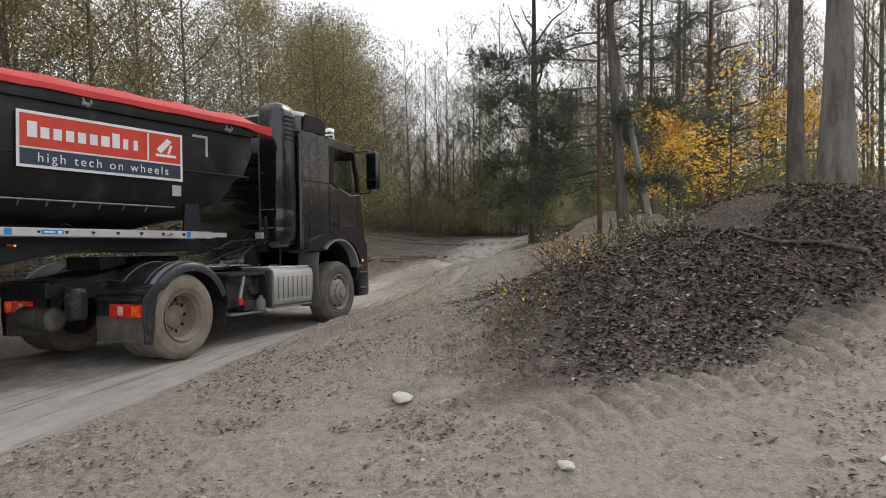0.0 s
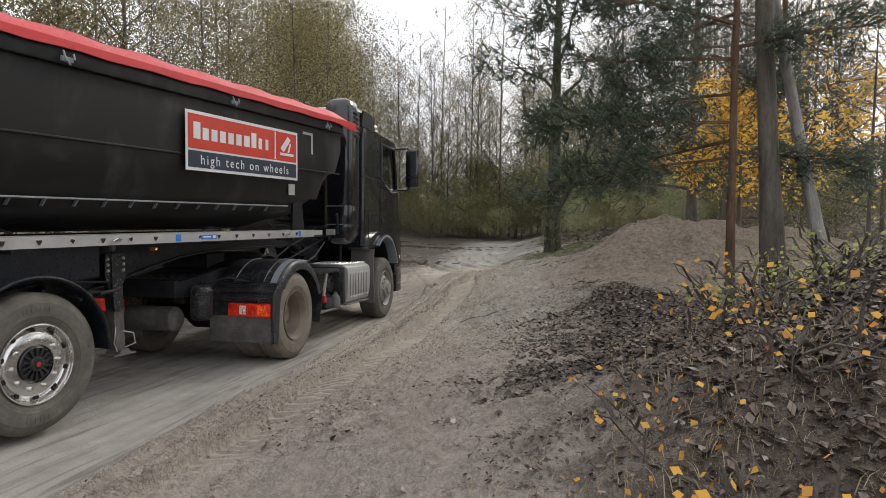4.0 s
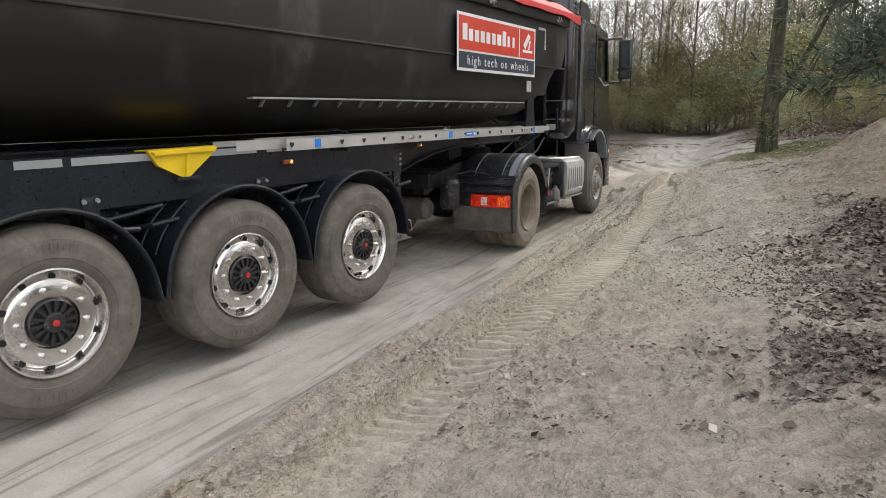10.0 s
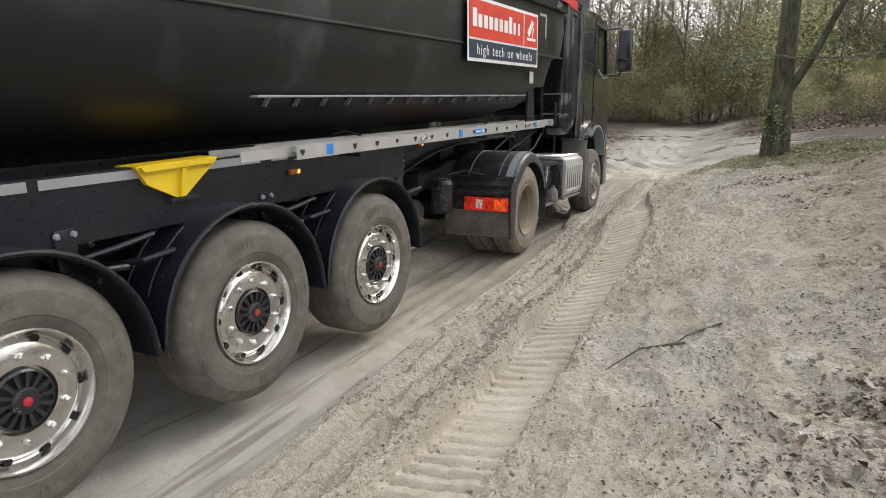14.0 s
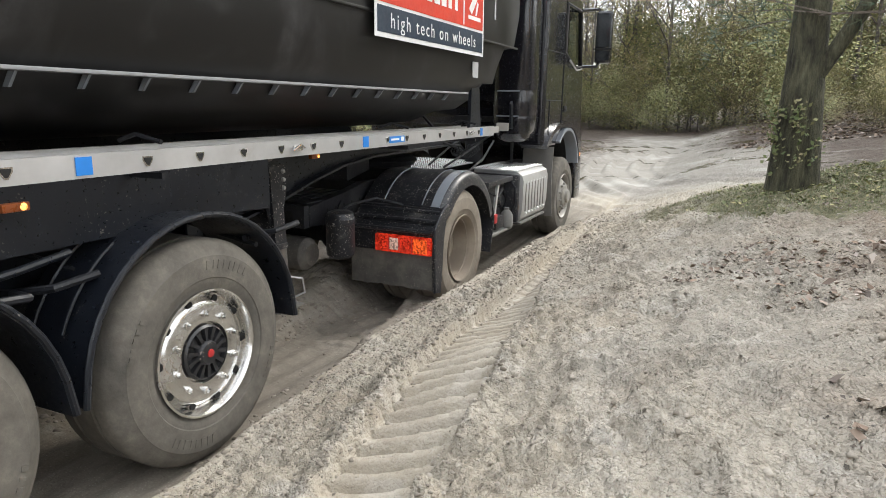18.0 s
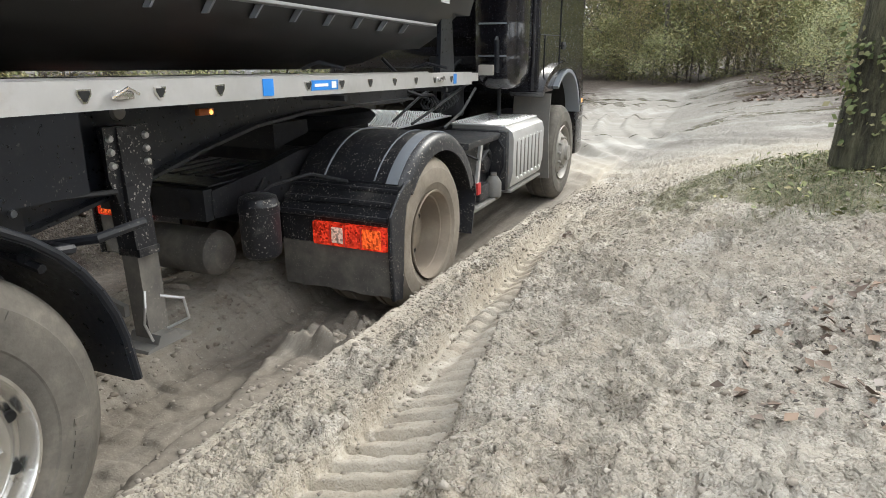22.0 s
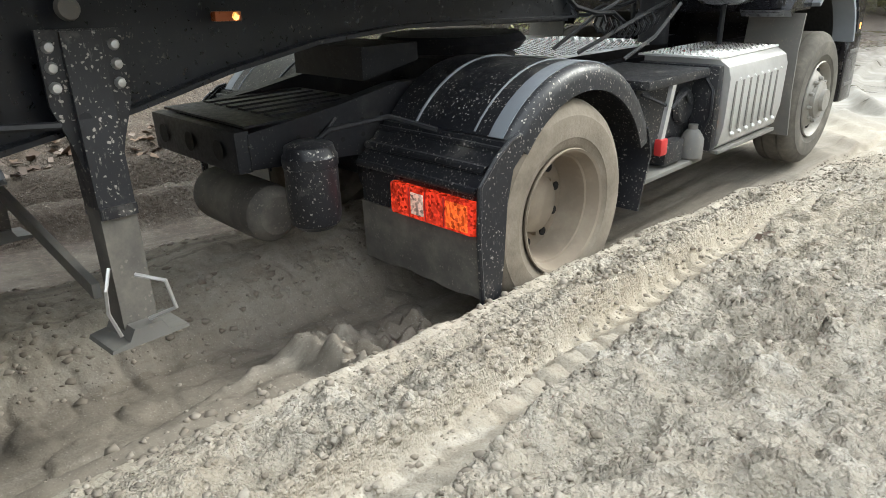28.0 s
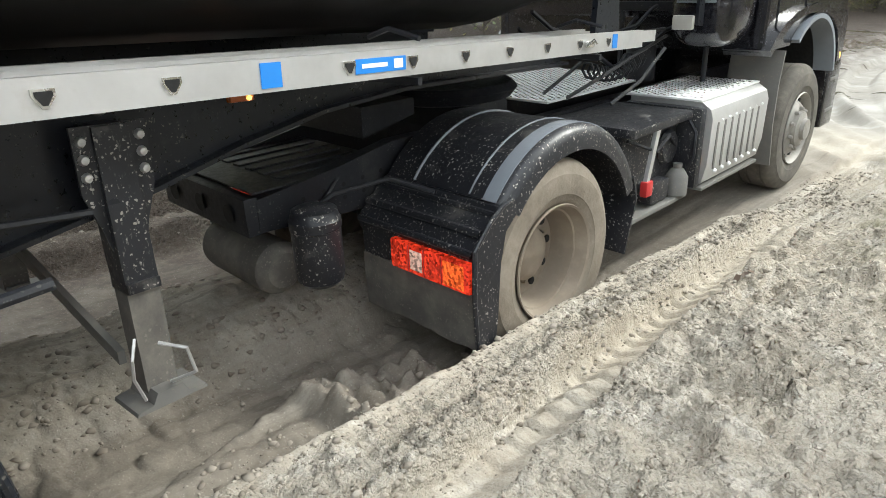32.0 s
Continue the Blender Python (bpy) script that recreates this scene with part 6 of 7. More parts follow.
def wood_shape(paths, sides=8):
    s = Shape()
    for k, p in enumerate(paths):
        s.tube([q for q, _ in p], [r for _, r in p], sides if len(p) > 8 else 4 if len(p) > 3 else 3, caps=False)
    return s


def leaf_cloud(rng, tips, count, size, scatter, flat=0.6):
    """Small bent leaves round the twig tips."""
    v, f = [], []
    for _ in range(count):
        a, b = tips[rng.randrange(len(tips))]
        p = a.lerp(b, rng.random()) + Vector((rng.gauss(0, scatter), rng.gauss(0, scatter), rng.gauss(0, scatter * 0.8)))
        d = Vector((rng.gauss(0, 1), rng.gauss(0, 1), rng.gauss(0, 0.7))).normalized()
        n = d.orthogonal().normalized()
        s = size * (0.6 + 0.8 * rng.random())
        w = n * s * 0.38
        k = len(v)
        v += [p, p + d * s * 0.5 + w, p + d * s, p + d * s * 0.5 - w]
        f.append((k, k + 1, k + 2, k + 3))
    return v, f


def needle_cloud(rng, tips, count, size, scatter):
    """Tufts of long thin needles."""
    v, f = [], []
    for _ in range(count):
        a, b = tips[rng.randrange(len(tips))]
        p = a.lerp(b, 0.3 + 0.7 * rng.random()) + Vector((rng.gauss(0, scatter), rng.gauss(0, scatter), rng.gauss(0, scatter)))
        ax = (b - a).normalized()
        for _k in range(7):
            d = (ax + Vector((rng.gauss(0, 0.8), rng.gauss(0, 0.8), rng.gauss(0.1, 0.7)))).normalized()
            w = d.orthogonal().normalized() * 0.005
            k = len(v)
            e = p + d * size * (0.7 + 0.6 * rng.random())
            v += [p - w, p + w, e + w * 0.5, e - w * 0.5]
            f.append((k, k + 1, k + 2, k + 3))
    return v, f


def tree(name, label, seed, h, r, limbs, barkmat, leafm, leaves, size, scatter, needles=False, lean=(0, 0), first=0.35, spread=0.35, twigs=4, up=0.8, sides=8, boughs=()):
    rng = random.Random(seed)
    root = tagged(new(name), label, "tree", kind="")
    paths, tips = limb_paths(rng, h, r, limbs, lean, first, spread, twigs, up, boughs)
    part("trunk", wood_shape(paths[:1], sides), barkmat, root, smooth=60)
    if len(paths) > 1:
        wood = part("branchwork", wood_shape([[*q, (q[-1][0], 0.002)] if len(q) == 2 else q for q in paths[1:]], 4), barkmat, root, smooth=60)
        tagged(wood, kind="stuff")
    if leaves:
        v, f = (needle_cloud if needles else leaf_cloud)(rng, tips, leaves, size, scatter)
        crown = new("crown", fast_mesh("crown", v, f, leafm, smooth=False))
        crown.parent = root
    return root


def place(x, y, rz=0.0, s=1.0, dz=-0.05):
    return Matrix.LocRotScale((x, y, height(x, y) + dz), Euler((0, 0, radians(rz))), (s, s, s))


def put(ob, x, y, rz=0.0, s=1.0):
    ob.matrix_basis = place(x, y, rz, s)
    return ob
rng0 = random.Random(5)
kinds = [
    tree("bare_tree", "slender bare tree with a few olive-yellow leaves", 1, 13, 0.07, 26, M_TWIG, M_OLIVE, 3600, 0.075, 0.35, first=0.15, spread=0.22, up=1.4, twigs=9, sides=6),
    tree("bare_tree", "slender bare tree with a few olive-yellow leaves", 2, 11, 0.06, 24, M_TWIG, M_OLIVE, 5200, 0.075, 0.4, first=0.12, spread=0.25, up=1.2, twigs=9, sides=6),
    tree("bare_tree", "thin leafless tree with fine grey twigs", 3, 14, 0.075, 30, M_TWIG, M_OLIVE, 900, 0.09, 0.35, first=0.18, spread=0.20, up=1.5, twigs=12, sides=6),
    tree("leafy_tree", "tree with thinning olive-green autumn crown", 4, 12, 0.08, 26, M_TWIG, M_OLIVE, 13000, 0.072, 0.5, first=0.08, spread=0.26, up=0.9, twigs=7, sides=6),
    tree("leafy_tree", "tree with dull green crown", 6, 8, 0.07, 22, M_TWIG, M_GREEN, 6500, 0.09, 0.5, first=0.05, spread=0.35, up=0.8, twigs=6, sides=6),
]
bush = tree("shrub", "dense dull green undergrowth shrub", 7, 4.2, 0.03, 22, M_TWIG, M_GREEN, 5600, 0.085, 0.36, first=0.02, spread=0.46, up=0.6, twigs=6, sides=5)
bush2 = tree("shrub", "twiggy undergrowth shrub with olive leaves", 8, 4.6, 0.03, 26, M_TWIG, M_OLIVE, 3600, 0.075, 0.34, first=0.02, spread=0.46, up=0.9, twigs=9, sides=5)


def scatter(models, spots, group, pick):
    seen = set()
    for x, y, s in spots:
        k = pick(x, y)
        m = place(x, y, rng0.uniform(0, 360), s)
        if k in seen:
            copy_thing(models[k], m)
        else:
            seen.add(k)
            models[k].matrix_basis = m
            tagged(models[k], group=group)
    for k, q in enumerate(models):
        if k not in seen:
            put(q, -17 - k, 34)


belt = []
for k in range(230):
    u = (k + 0.5) / 230
    if u < 0.25:
        x, y = rng0.uniform(-17, -8.5), -24 + 50 * (u / 0.25) + rng0.uniform(-1, 1)
    elif u < 0.60:
        x, y = -15 + 34 * ((u - 0.25) / 0.35) + rng0.uniform(-1, 1), rng0.uniform(21.5, 34)
    elif u < 0.78:
        x, y = -26 + 60 * ((u - 0.60) / 0.18) + rng0.uniform(-1, 1), rng0.uniform(36, 48)
        if x > 7 and k % 3:
            continue
    else:
        v = (u - 0.78) / 0.22
        x, y = rng0.uniform(13, 26), -14 + 44 * v
        if k % 3 and y < 16:
            continue
    belt.append((x, y, rng0.uniform(0.75, 1.2)))
scatter(kinds, belt, "trees round the clearing", lambda x, y: rng0.choice([3, 3, 0, 1, 3]) if x < -7 else (2 if x > 7 else rng0.choice([3, 4, 3, 0])) if y > 36 else rng0.choice([0, 1, 2, 2, 0, 1, 3]) if x < 10 else rng0.choice([2, 2, 2, 0]))
under = []
for i in range(210):
    u = (i + 0.5) / 210
    if u < 0.24:
        x, y = rng0.uniform(-11.0, -6.5), -20 + 42 * u / 0.24
    elif u < 0.66:
        x, y = -12 + 27 * (u - 0.24) / 0.42, rng0.uniform(21.0, 29)
    elif u < 0.80:
        x, y = -22 + 50 * (u - 0.66) / 0.14, rng0.uniform(30, 36)
    else:
        x, y = rng0.uniform(11, 20), -10 + 34 * (u - 0.80) / 0.20
    under.append((x, y, rng0.uniform(0.35, 1.15) if u < 0.80 else rng0.uniform(0.3, 0.7)))
for i in range(44):
    under.append((rng0.uniform(4.2, 13), rng0.uniform(13.5, 23), rng0.uniform(0.2, 0.5)))
scatter([bush, bush2], under, "shrubs round the clearing", lambda x, y: 0 if rng0.random() < 0.5 else 1)
# single trees that stand close to the track
forked = put(tree("forked_tree", "rough dark tree with a side limb beside the track", 21, 11, 0.19, 12, M_MOSS, M_OLIVE, 260, 0.10, 0.3, first=0.34, spread=0.26, up=1.6, sides=14), 3.95, 1.5)
fork = [(0.10, -0.02, 1.15, 0.085), (0.26, -0.04, 1.42, 0.075), (0.45, -0.05, 1.78, 0.068), (0.62, -0.04, 2.2, 0.06), (0.86, 0.0, 2.75, 0.05), (1.15, 0.06, 3.5, 0.04), (1.30, 0.1, 4.4, 0.03), (1.6, 0.1, 5.4, 0.018)]
part("side_limb", wood_shape([[(Vector((x, y, z)), r) for x, y, z, r in fork] + [(Vector((1.7, 0.1, 5.9)), 0.008)]], 10), M_MOSS, forked, "leaning side limb", smooth=60)
low = [(1.45, 172, 1.6, -0.10), (1.75, 195, 1.5, 0.0), (2.0, 150, 1.7, 0.02), (2.3, 180, 1.8, 0.05), (2.6, 215, 1.7, 0.06), (1.6, 125, 1.9, -0.05), (2.9, 165, 1.9, 0.04), (3.3, 200, 1.9, 0.05), (3.6, 140, 2.0, 0.05), (2.7, 120, 2.0, 0.03), (1.5, 20, 1.3, -0.05), (2.2, 60, 1.4, 0.05), (2.4, 330, 1.4, 0.05)]
put(tree("pine", "thin orange-barked pine on the leaf mound", 22, 9, 0.038, 26, M_PINEBARK, M_NEEDLE, 8500, 0.10, 0.08, True, first=0.38, spread=0.17, up=0.1, twigs=7, boughs=low), 5.8, -10.8)
put(tree("birch", "thin leaning birch with peeling white bark", 35, 8, 0.06, 8, M_BIRCH, M_OLIVE, 120, 0.08, 0.2, lean=(-0.16, 0.05), first=0.5, spread=0.2, sides=10), 6.67, -10.6)
put(tree("grey_tree", "smooth grey leaning tree on the leaf mound", 23, 11, 0.09, 9, M_BARK, M_OLIVE, 0, 0.1, 0.2, lean=(-0.05, 0.0), first=0.5, spread=0.2, sides=12), 6.2, -10.7, 0)
put(tree("grey_tree", "stout grey tree on the leaf mound", 24, 12, 0.19, 8, M_GREYBARK, M_OLIVE, 0, 0.1, 0.2, lean=(0.02, 0.0), first=0.55, spread=0.2, sides=14), 8.75, -12.0)
put(tree("dark_tree", "dark straight tree behind the leaf mound", 25, 12, 0.14, 10, M_BARK, M_OLIVE, 0, 0.1, 0.2, first=0.4, spread=0.2), 8.75, -10.4)
put(tree("pine", "dark pine with drooping boughs", 26, 11, 0.13, 46, M_BARK, M_NEEDLE, 4600, 0.14, 0.12, True, first=0.12, spread=0.30, up=0.02, twigs=7), 7.4, 0.3)
put(tree("pine", "dark pine behind the sand heap", 29, 11, 0.13, 24, M_PINEBARK, M_NEEDLE, 1500, 0.14, 0.12, True, first=0.2, spread=0.3, up=0.12), 9.6, 1.0)
put(tree("pine", "tall dark pine behind the sand heap", 32, 13, 0.12, 30, M_BARK, M_NEEDLE, 2200, 0.14, 0.14, True, first=0.2, spread=0.26, up=0.12, twigs=6), 9.0, 3.5)
put(tree("dark_tree", "dark slender tree behind the sand heap", 33, 13, 0.12, 10, M_BARK, M_OLIVE, 0, 0.1, 0.2, first=0.4, spread=0.2, twigs=6), 8.2, 5.0)
put(tree("dark_tree", "dark slender tree behind the sand heap", 34, 12, 0.10, 10, M_BARK, M_OLIVE, 0, 0.1, 0.2, first=0.4, spread=0.2, twigs=6, lean=(0.03, 0)), 9.4, 6.5)
put(tree("maple", "small maple with dense yellow autumn leaves", 27, 3.1, 0.05, 18, M_BARK, M_YELLOW_LEAF, 4600, 0.085, 0.22, first=0.2, spread=0.42, up=0.35, twigs=6), 7.9, -2.3)
put(tree("maple", "spreading maple with yellow autumn leaves", 28, 4.4, 0.06, 14, M_BARK, M_YELLOW_LEAF, 2600, 0.10, 0.26, first=0.45, spread=0.55, up=0.2, twigs=5), 12.0, 1.0)
put(tree("maple", "young maple with sparse yellow leaves", 30, 4.6, 0.04, 12, M_BARK, M_YELLOW_LEAF, 600, 0.09, 0.28, first=0.25, spread=0.4, up=0.6), 8.6, -6.6)

# ---- leaf litter, clods, stones, grass and twigs on the ground ----
def flat_leaves(seed, count, where, size, lift=0.012):
    """Curled fallen leaves lying on the ground, each bent along its middle."""
    r = np.random.RandomState(seed)
    xy = where(r, count)
    n = len(xy)
    z = ground(xy[:, 0], xy[:, 1])
    a = r.uniform(0, 2 * math.pi, n)
    s = size * r.uniform(0.55, 1.35, n)
    tilt = r.normal(0, 0.35, (n, 2))
    curl = r.uniform(0.05, 0.5, n)
    V = np.zeros((n, 6, 3))
    prof = [(-0.5, 0.0, 0.0), (0.0, 0.33, 1.0), (0.05, 0.0, -0.15), (0.0, -0.33, 1.0), (0.5, 0.0, 0.6), (0.3, 0.0, 0.0)]
    for i, (u, w, c) in enumerate(prof[:5]):
        lx, ly = u * s, w * s
        V[:, i, 0] = xy[:, 0] + lx * np.cos(a) - ly * np.sin(a)
        V[:, i, 1] = xy[:, 1] + lx * np.sin(a) + ly * np.cos(a)
        V[:, i, 2] = z + lift + c * curl * s * 0.5 + tilt[:, 0] * lx + tilt[:, 1] * ly
    V = V[:, :5]
    base = np.arange(n)[:, None] * 5
    F = np.concatenate([base + np.array([[0, 2, 1]]), base + np.array([[0, 3, 2]]), base + np.array([[2, 4, 1]]), base + np.array([[2, 3, 4]])])
    return V.reshape(-1, 3), F


def in_mound(r, n):
    x, y = r.uniform(3.4, 12, n * 3), r.uniform(-17.2, -6.4, n * 3)
    e = x + 1.1 * fbm(x, y, 0.8, 3, 61)
    edge = 4.1 + 0.12 * np.clip(-10.5 - y, 0, 3.0) + 0.5 * np.maximum(0, y + 8.0)
    keep = (y + 0.8 * fbm(x, y, 0.9, 2, 62) > np.maximum(-15.35 + 0.55 * (x - 6.8), -15.9)) & (r.uniform(0, 1, n * 3) < np.clip((e - edge + 0.3) / 1.1, 0, 1) ** 1.6) & (fbm(x, y, 0.55, 3, 63) > -0.32)
    return np.stack([x, y], 1)[keep][:n]


def in_patches(r, n):
    x, y = r.uniform(1.6, 7.5, n * 6), r.uniform(-20, 1, n * 6)
    keep = (fbm(x, y, 0.7, 3, 71) > 0.33) & (r.uniform(0, 1, n * 6) < np.clip((x - 1.5) / 2.5, 0, 1))
    return np.stack([x, y], 1)[keep][:n]


def in_dark_patch(r, n):
    x, y = r.normal(4.6, 0.6, n), r.normal(-9.6, 1.4, n)
    keep = fbm(x, y, 1.2, 3, 73) > -0.2
    return np.stack([x, y], 1)[keep]


def in_debris(r, n):
    x, y = r.normal(4.5, 0.45, n), r.normal(-12.2, 0.9, n)
    return np.stack([x, y], 1)[(fbm(x, y, 1.6, 3, 74) > -0.12) & (x > 3.95)]


def in_left(r, n):
    x, y = r.uniform(-9, -2.2, n), r.uniform(-9, 8, n)
    return np.stack([x, y], 1)[fbm(x, y, 0.8, 3, 75) > -0.15]


def in_track(r, n):
    x, y = r.uniform(1.6, 9.5, n), r.uniform(-21, -12, n)
    return np.stack([x, y], 1)[fbm(x, y, 1.1, 3, 77) > -0.05]


def on_bank(r, n):
    x, y = r.uniform(3.0, 14.0, n), r.uniform(12.5, 24.0, n)
    return np.stack([x, y], 1)[x + 1.5 * fbm(x, y, 0.6, 3, 79) > 3.8]


M_MOUNDLEAF = leafmat("damp_fallen_leaves", [(0.045, 0.032, 0.025), (0.12, 0.085, 0.065), (0.065, 0.046, 0.036), (0.22, 0.175, 0.145), (0.04, 0.03, 0.025), (0.16, 0.11, 0.08), (0.09, 0.062, 0.046), (0.36, 0.31, 0.27)])
M_DARKLEAF = leafmat("wet_dark_leaves", [(0.035, 0.028, 0.022), (0.07, 0.055, 0.042), (0.05, 0.04, 0.03), (0.13, 0.11, 0.09)])
for nm, lab, fn, cnt, size, seed, mt in (
        ("leaf_litter", "brown and grey fallen leaves covering the mound", in_mound, 46000, 0.052, 1, M_MOUNDLEAF),
        ("scattered_leaves", "scattered small fallen leaves on the sandy ground", in_patches, 3500, 0.05, 2, M_LITTER),
        ("dark_leaves", "patch of dark trodden leaves on grey ground", in_dark_patch, 14000, 0.021, 3, M_DARKLEAF),
        ("verge_leaves", "brown leaves on the far verge", in_left, 16000, 0.10, 4, M_LITTER),
        ("bank_leaves", "brown leaves and twigs on the bank beyond the clearing", on_bank, 9000, 0.11, 6, M_LITTER),
        ("leaf_debris", "dark trodden leaf debris beside the track", in_debris, 9000, 0.027, 8, M_DARKLEAF),
        ("leaf_crumbs", "dark crumbled leaf scraps on the sandy slope", in_patches, 9000, 0.018, 7, M_DARKLEAF),
        ("track_leaves", "small leaf scraps on the gravel track", in_track, 14000, 0.036, 5, M_LITTER)):
    v, f = flat_leaves(seed, cnt, fn, size)
    tagged(new(nm, fast_mesh(nm, v, f, mt, smooth=False)), lab, "leaves", kind="stuff")


def lumps(seed, count, where, lo, hi, squash=0.65):
    """Rough clods or pebbles half sunk in the ground."""
    r = np.random.RandomState(seed)
    xy = where(r, count)
    n = len(xy)
    z = ground(xy[:, 0], xy[:, 1])
    s = lo + (hi - lo) * r.uniform(0, 1, n) ** 3
    t = (1 + 5 ** 0.5) / 2
    ico = np.array([(-1, t, 0), (1, t, 0), (-1, -t, 0), (1, -t, 0), (0, -1, t), (0, 1, t), (0, -1, -t), (0, 1, -t), (t, 0, -1), (t, 0, 1), (-t, 0, -1), (-t, 0, 1)], float) / 1.9
    tri = np.array([(0, 11, 5), (0, 5, 1), (0, 1, 7), (0, 7, 10), (0, 10, 11), (1, 5, 9), (5, 11, 4), (11, 10, 2), (10, 7, 6), (7, 1, 8), (3, 9, 4), (3, 4, 2), (3, 2, 6), (3, 6, 8), (3, 8, 9), (4, 9, 5), (2, 4, 11), (6, 2, 10), (8, 6, 7), (9, 8, 1)])
    j = r.uniform(0.45, 1.35, (n, 12, 1))
    V = ico[None] * j * s[:, None, None]
    a = r.uniform(0, 6.28, n)
    ca, sa = np.cos(a)[:, None], np.sin(a)[:, None]
    X, Y = V[..., 0] * ca - V[..., 1] * sa, V[..., 0] * sa + V[..., 1] * ca
    P = np.stack([X + xy[:, :1], Y + xy[:, 1:], V[..., 2] * squash + z[:, None] - s[:, None] * 0.12], -1)
    F = (np.arange(n)[:, None, None] * 12 + tri[None]).reshape(-1, 3)
    return P.reshape(-1, 3), F


def churned(r, n):
    x, y = r.uniform(1.35, 5.0, n * 4), r.uniform(-9, 4.5, n * 4)
    d = np.abs(x - old_track(y))
    dens = np.clip(fbm(x, y, 1.0, 3, 81) + 0.35, 0, 1) * (d > 0.26) + 0.8 * ((x < 1.75) & (y > -6))
    return np.stack([x, y], 1)[r.uniform(0, 1, n * 4) < dens][:n]


def beside_rut(r, n):
    y = r.uniform(-14, 3.5, n)
    x = old_track(y) + r.choice([-1.0, -1.0, 1.0], n) * (track_half(y) + 0.06) + r.normal(0, 0.06, n)
    return np.stack([x, y], 1)


def under_truck(r, n):
    x, y = r.choice([-0.25, 0.3, 0.45, 1.41, 1.25, -1.9], n) + r.normal(0, 0.12, n), r.uniform(-4.2, 0.8, n)
    return np.stack([x, y], 1)


def gravel(r, n):
    x, y = r.uniform(2.5, 9.5, n), r.uniform(-21, -7.5, n)
    return np.stack([x, y], 1)[fbm(x, y, 0.5, 3, 83) > -0.1]


def clod_build(nt, b):
    c = coords(nt)
    geo = nt.nodes.new("ShaderNodeNewGeometry")
    n = noise_tex(nt, c, 60.0, 4)
    col = ramp(nt, geo.outputs["Random Per Island"], [(0.0, (0.20, 0.172, 0.138)), (0.5, (0.31, 0.275, 0.228)), (1.0, (0.40, 0.362, 0.308))])
    nt.links.new(col, b.inputs["Base Color"])
    b.inputs["Roughness"].default_value = 0.95
    bump(nt, b, n, 0.5, 0.01)


M_CLOD = material("sandy_clods", clod_build)
M_WETCLOD = leafmat("wet_mud_lumps", [(0.20, 0.17, 0.138), (0.26, 0.228, 0.188), (0.33, 0.292, 0.245)])
M_PEBBLE = leafmat("pale_pebbles", [(0.26, 0.245, 0.22), (0.18, 0.16, 0.14), (0.34, 0.32, 0.30), (0.11, 0.095, 0.08), (0.22, 0.20, 0.18)])
for nm, lab, fn, cnt, lo, hi, seed, mt in (
        ("clods", "crumbly sandy clods thrown up beside the rut", churned, 24000, 0.004, 0.017, 11, M_CLOD),
        ("rut_clods", "rough clods along the tyre track edges", beside_rut, 11000, 0.004, 0.019, 12, M_CLOD),
        ("mud_lumps", "wet mud lumps between the wheel ruts", under_truck, 3600, 0.005, 0.026, 13, M_WETCLOD),
        ("pebbles", "small pale pebbles on the gravel track", gravel, 9000, 0.003, 0.016, 14, M_PEBBLE)):
    v, f = lumps(seed, cnt, fn, lo, hi)
    tagged(new(nm, fast_mesh(nm, v, f, mt, smooth=False)), lab, "clods" if "clod" in nm or "mud" in nm else "pebbles", kind="stuff")


def blades(seed, count, where, hgt):
    r = np.random.RandomState(seed)
    xy = where(r, count)
    n = len(xy)
    z = ground(xy[:, 0], xy[:, 1]) - 0.01
    a = r.uniform(0, 6.28, n)
    h = hgt * r.uniform(0.4, 1.3, n)
    bend = r.uniform(0.2, 1.0, n) * h
    w = (0.016 + 0.014 * r.uniform(0, 1, n)) * hgt
    V = np.zeros((n, 5, 3))
    for i, (t, k) in enumerate(((0, -1), (0, 1), (0.6, 0.7), (0.6, -0.7), (1, 0))):
        V[:, i, 0] = xy[:, 0] + bend * t * t * np.cos(a) - k * w * np.sin(a)
        V[:, i, 1] = xy[:, 1] + bend * t * t * np.sin(a) + k * w * np.cos(a)
        V[:, i, 2] = z + h * t * (1 - 0.3 * t)
    base = np.arange(n)[:, None] * 5
    F = np.concatenate([base + np.array([[0, 1, 2]]), base + np.array([[0, 2, 3]]), base + np.array([[3, 2, 4]])])
    return V.reshape(-1, 3), F


def by_tree(r, n):
    x, y = r.normal(4.5, 0.85, n), r.normal(2.1, 1.2, n)
    e = x + 0.5 * fbm(x, y, 1.5, 2, 91)
    return np.stack([x, y], 1)[(e > 3.0 + 0.25 * np.maximum(0, 1.2 - y)) & (y > 0.3) & (y < 6.5)]


def on_mound(r, n):
    c = np.array([(4.9, -14.4), (4.5, -14.9), (5.4, -13.8), (8.6, -12.4), (9.3, -12.0), (7.9, -12.6), (4.2, -15.3), (7.6, -11.8), (6.2, -11.0), (10.0, -12.8)])
    k = r.randint(0, len(c), n)
    return np.concatenate([c[k[: n // 2]] + r.normal(0, 0.33, (n // 2, 2)), np.stack([r.uniform(4.6, 10.5, n - n // 2), r.uniform(-14.9, -10.8, n - n // 2)], 1)])


v, f = blades(21, 28000, by_tree, 0.075)
tagged(new("grass", fast_mesh("grass", v, f, M_GRASS, smooth=False)), "green grass and weeds round the tree's foot", "grass", kind="stuff")
v, f = blades(22, 9000, on_mound, 0.10)
tagged(new("dry_grass", fast_mesh("dry_grass", v, f, M_STRAW, smooth=False)), "dry straw-coloured grass tufts on the leaf mound", "grass", kind="stuff")
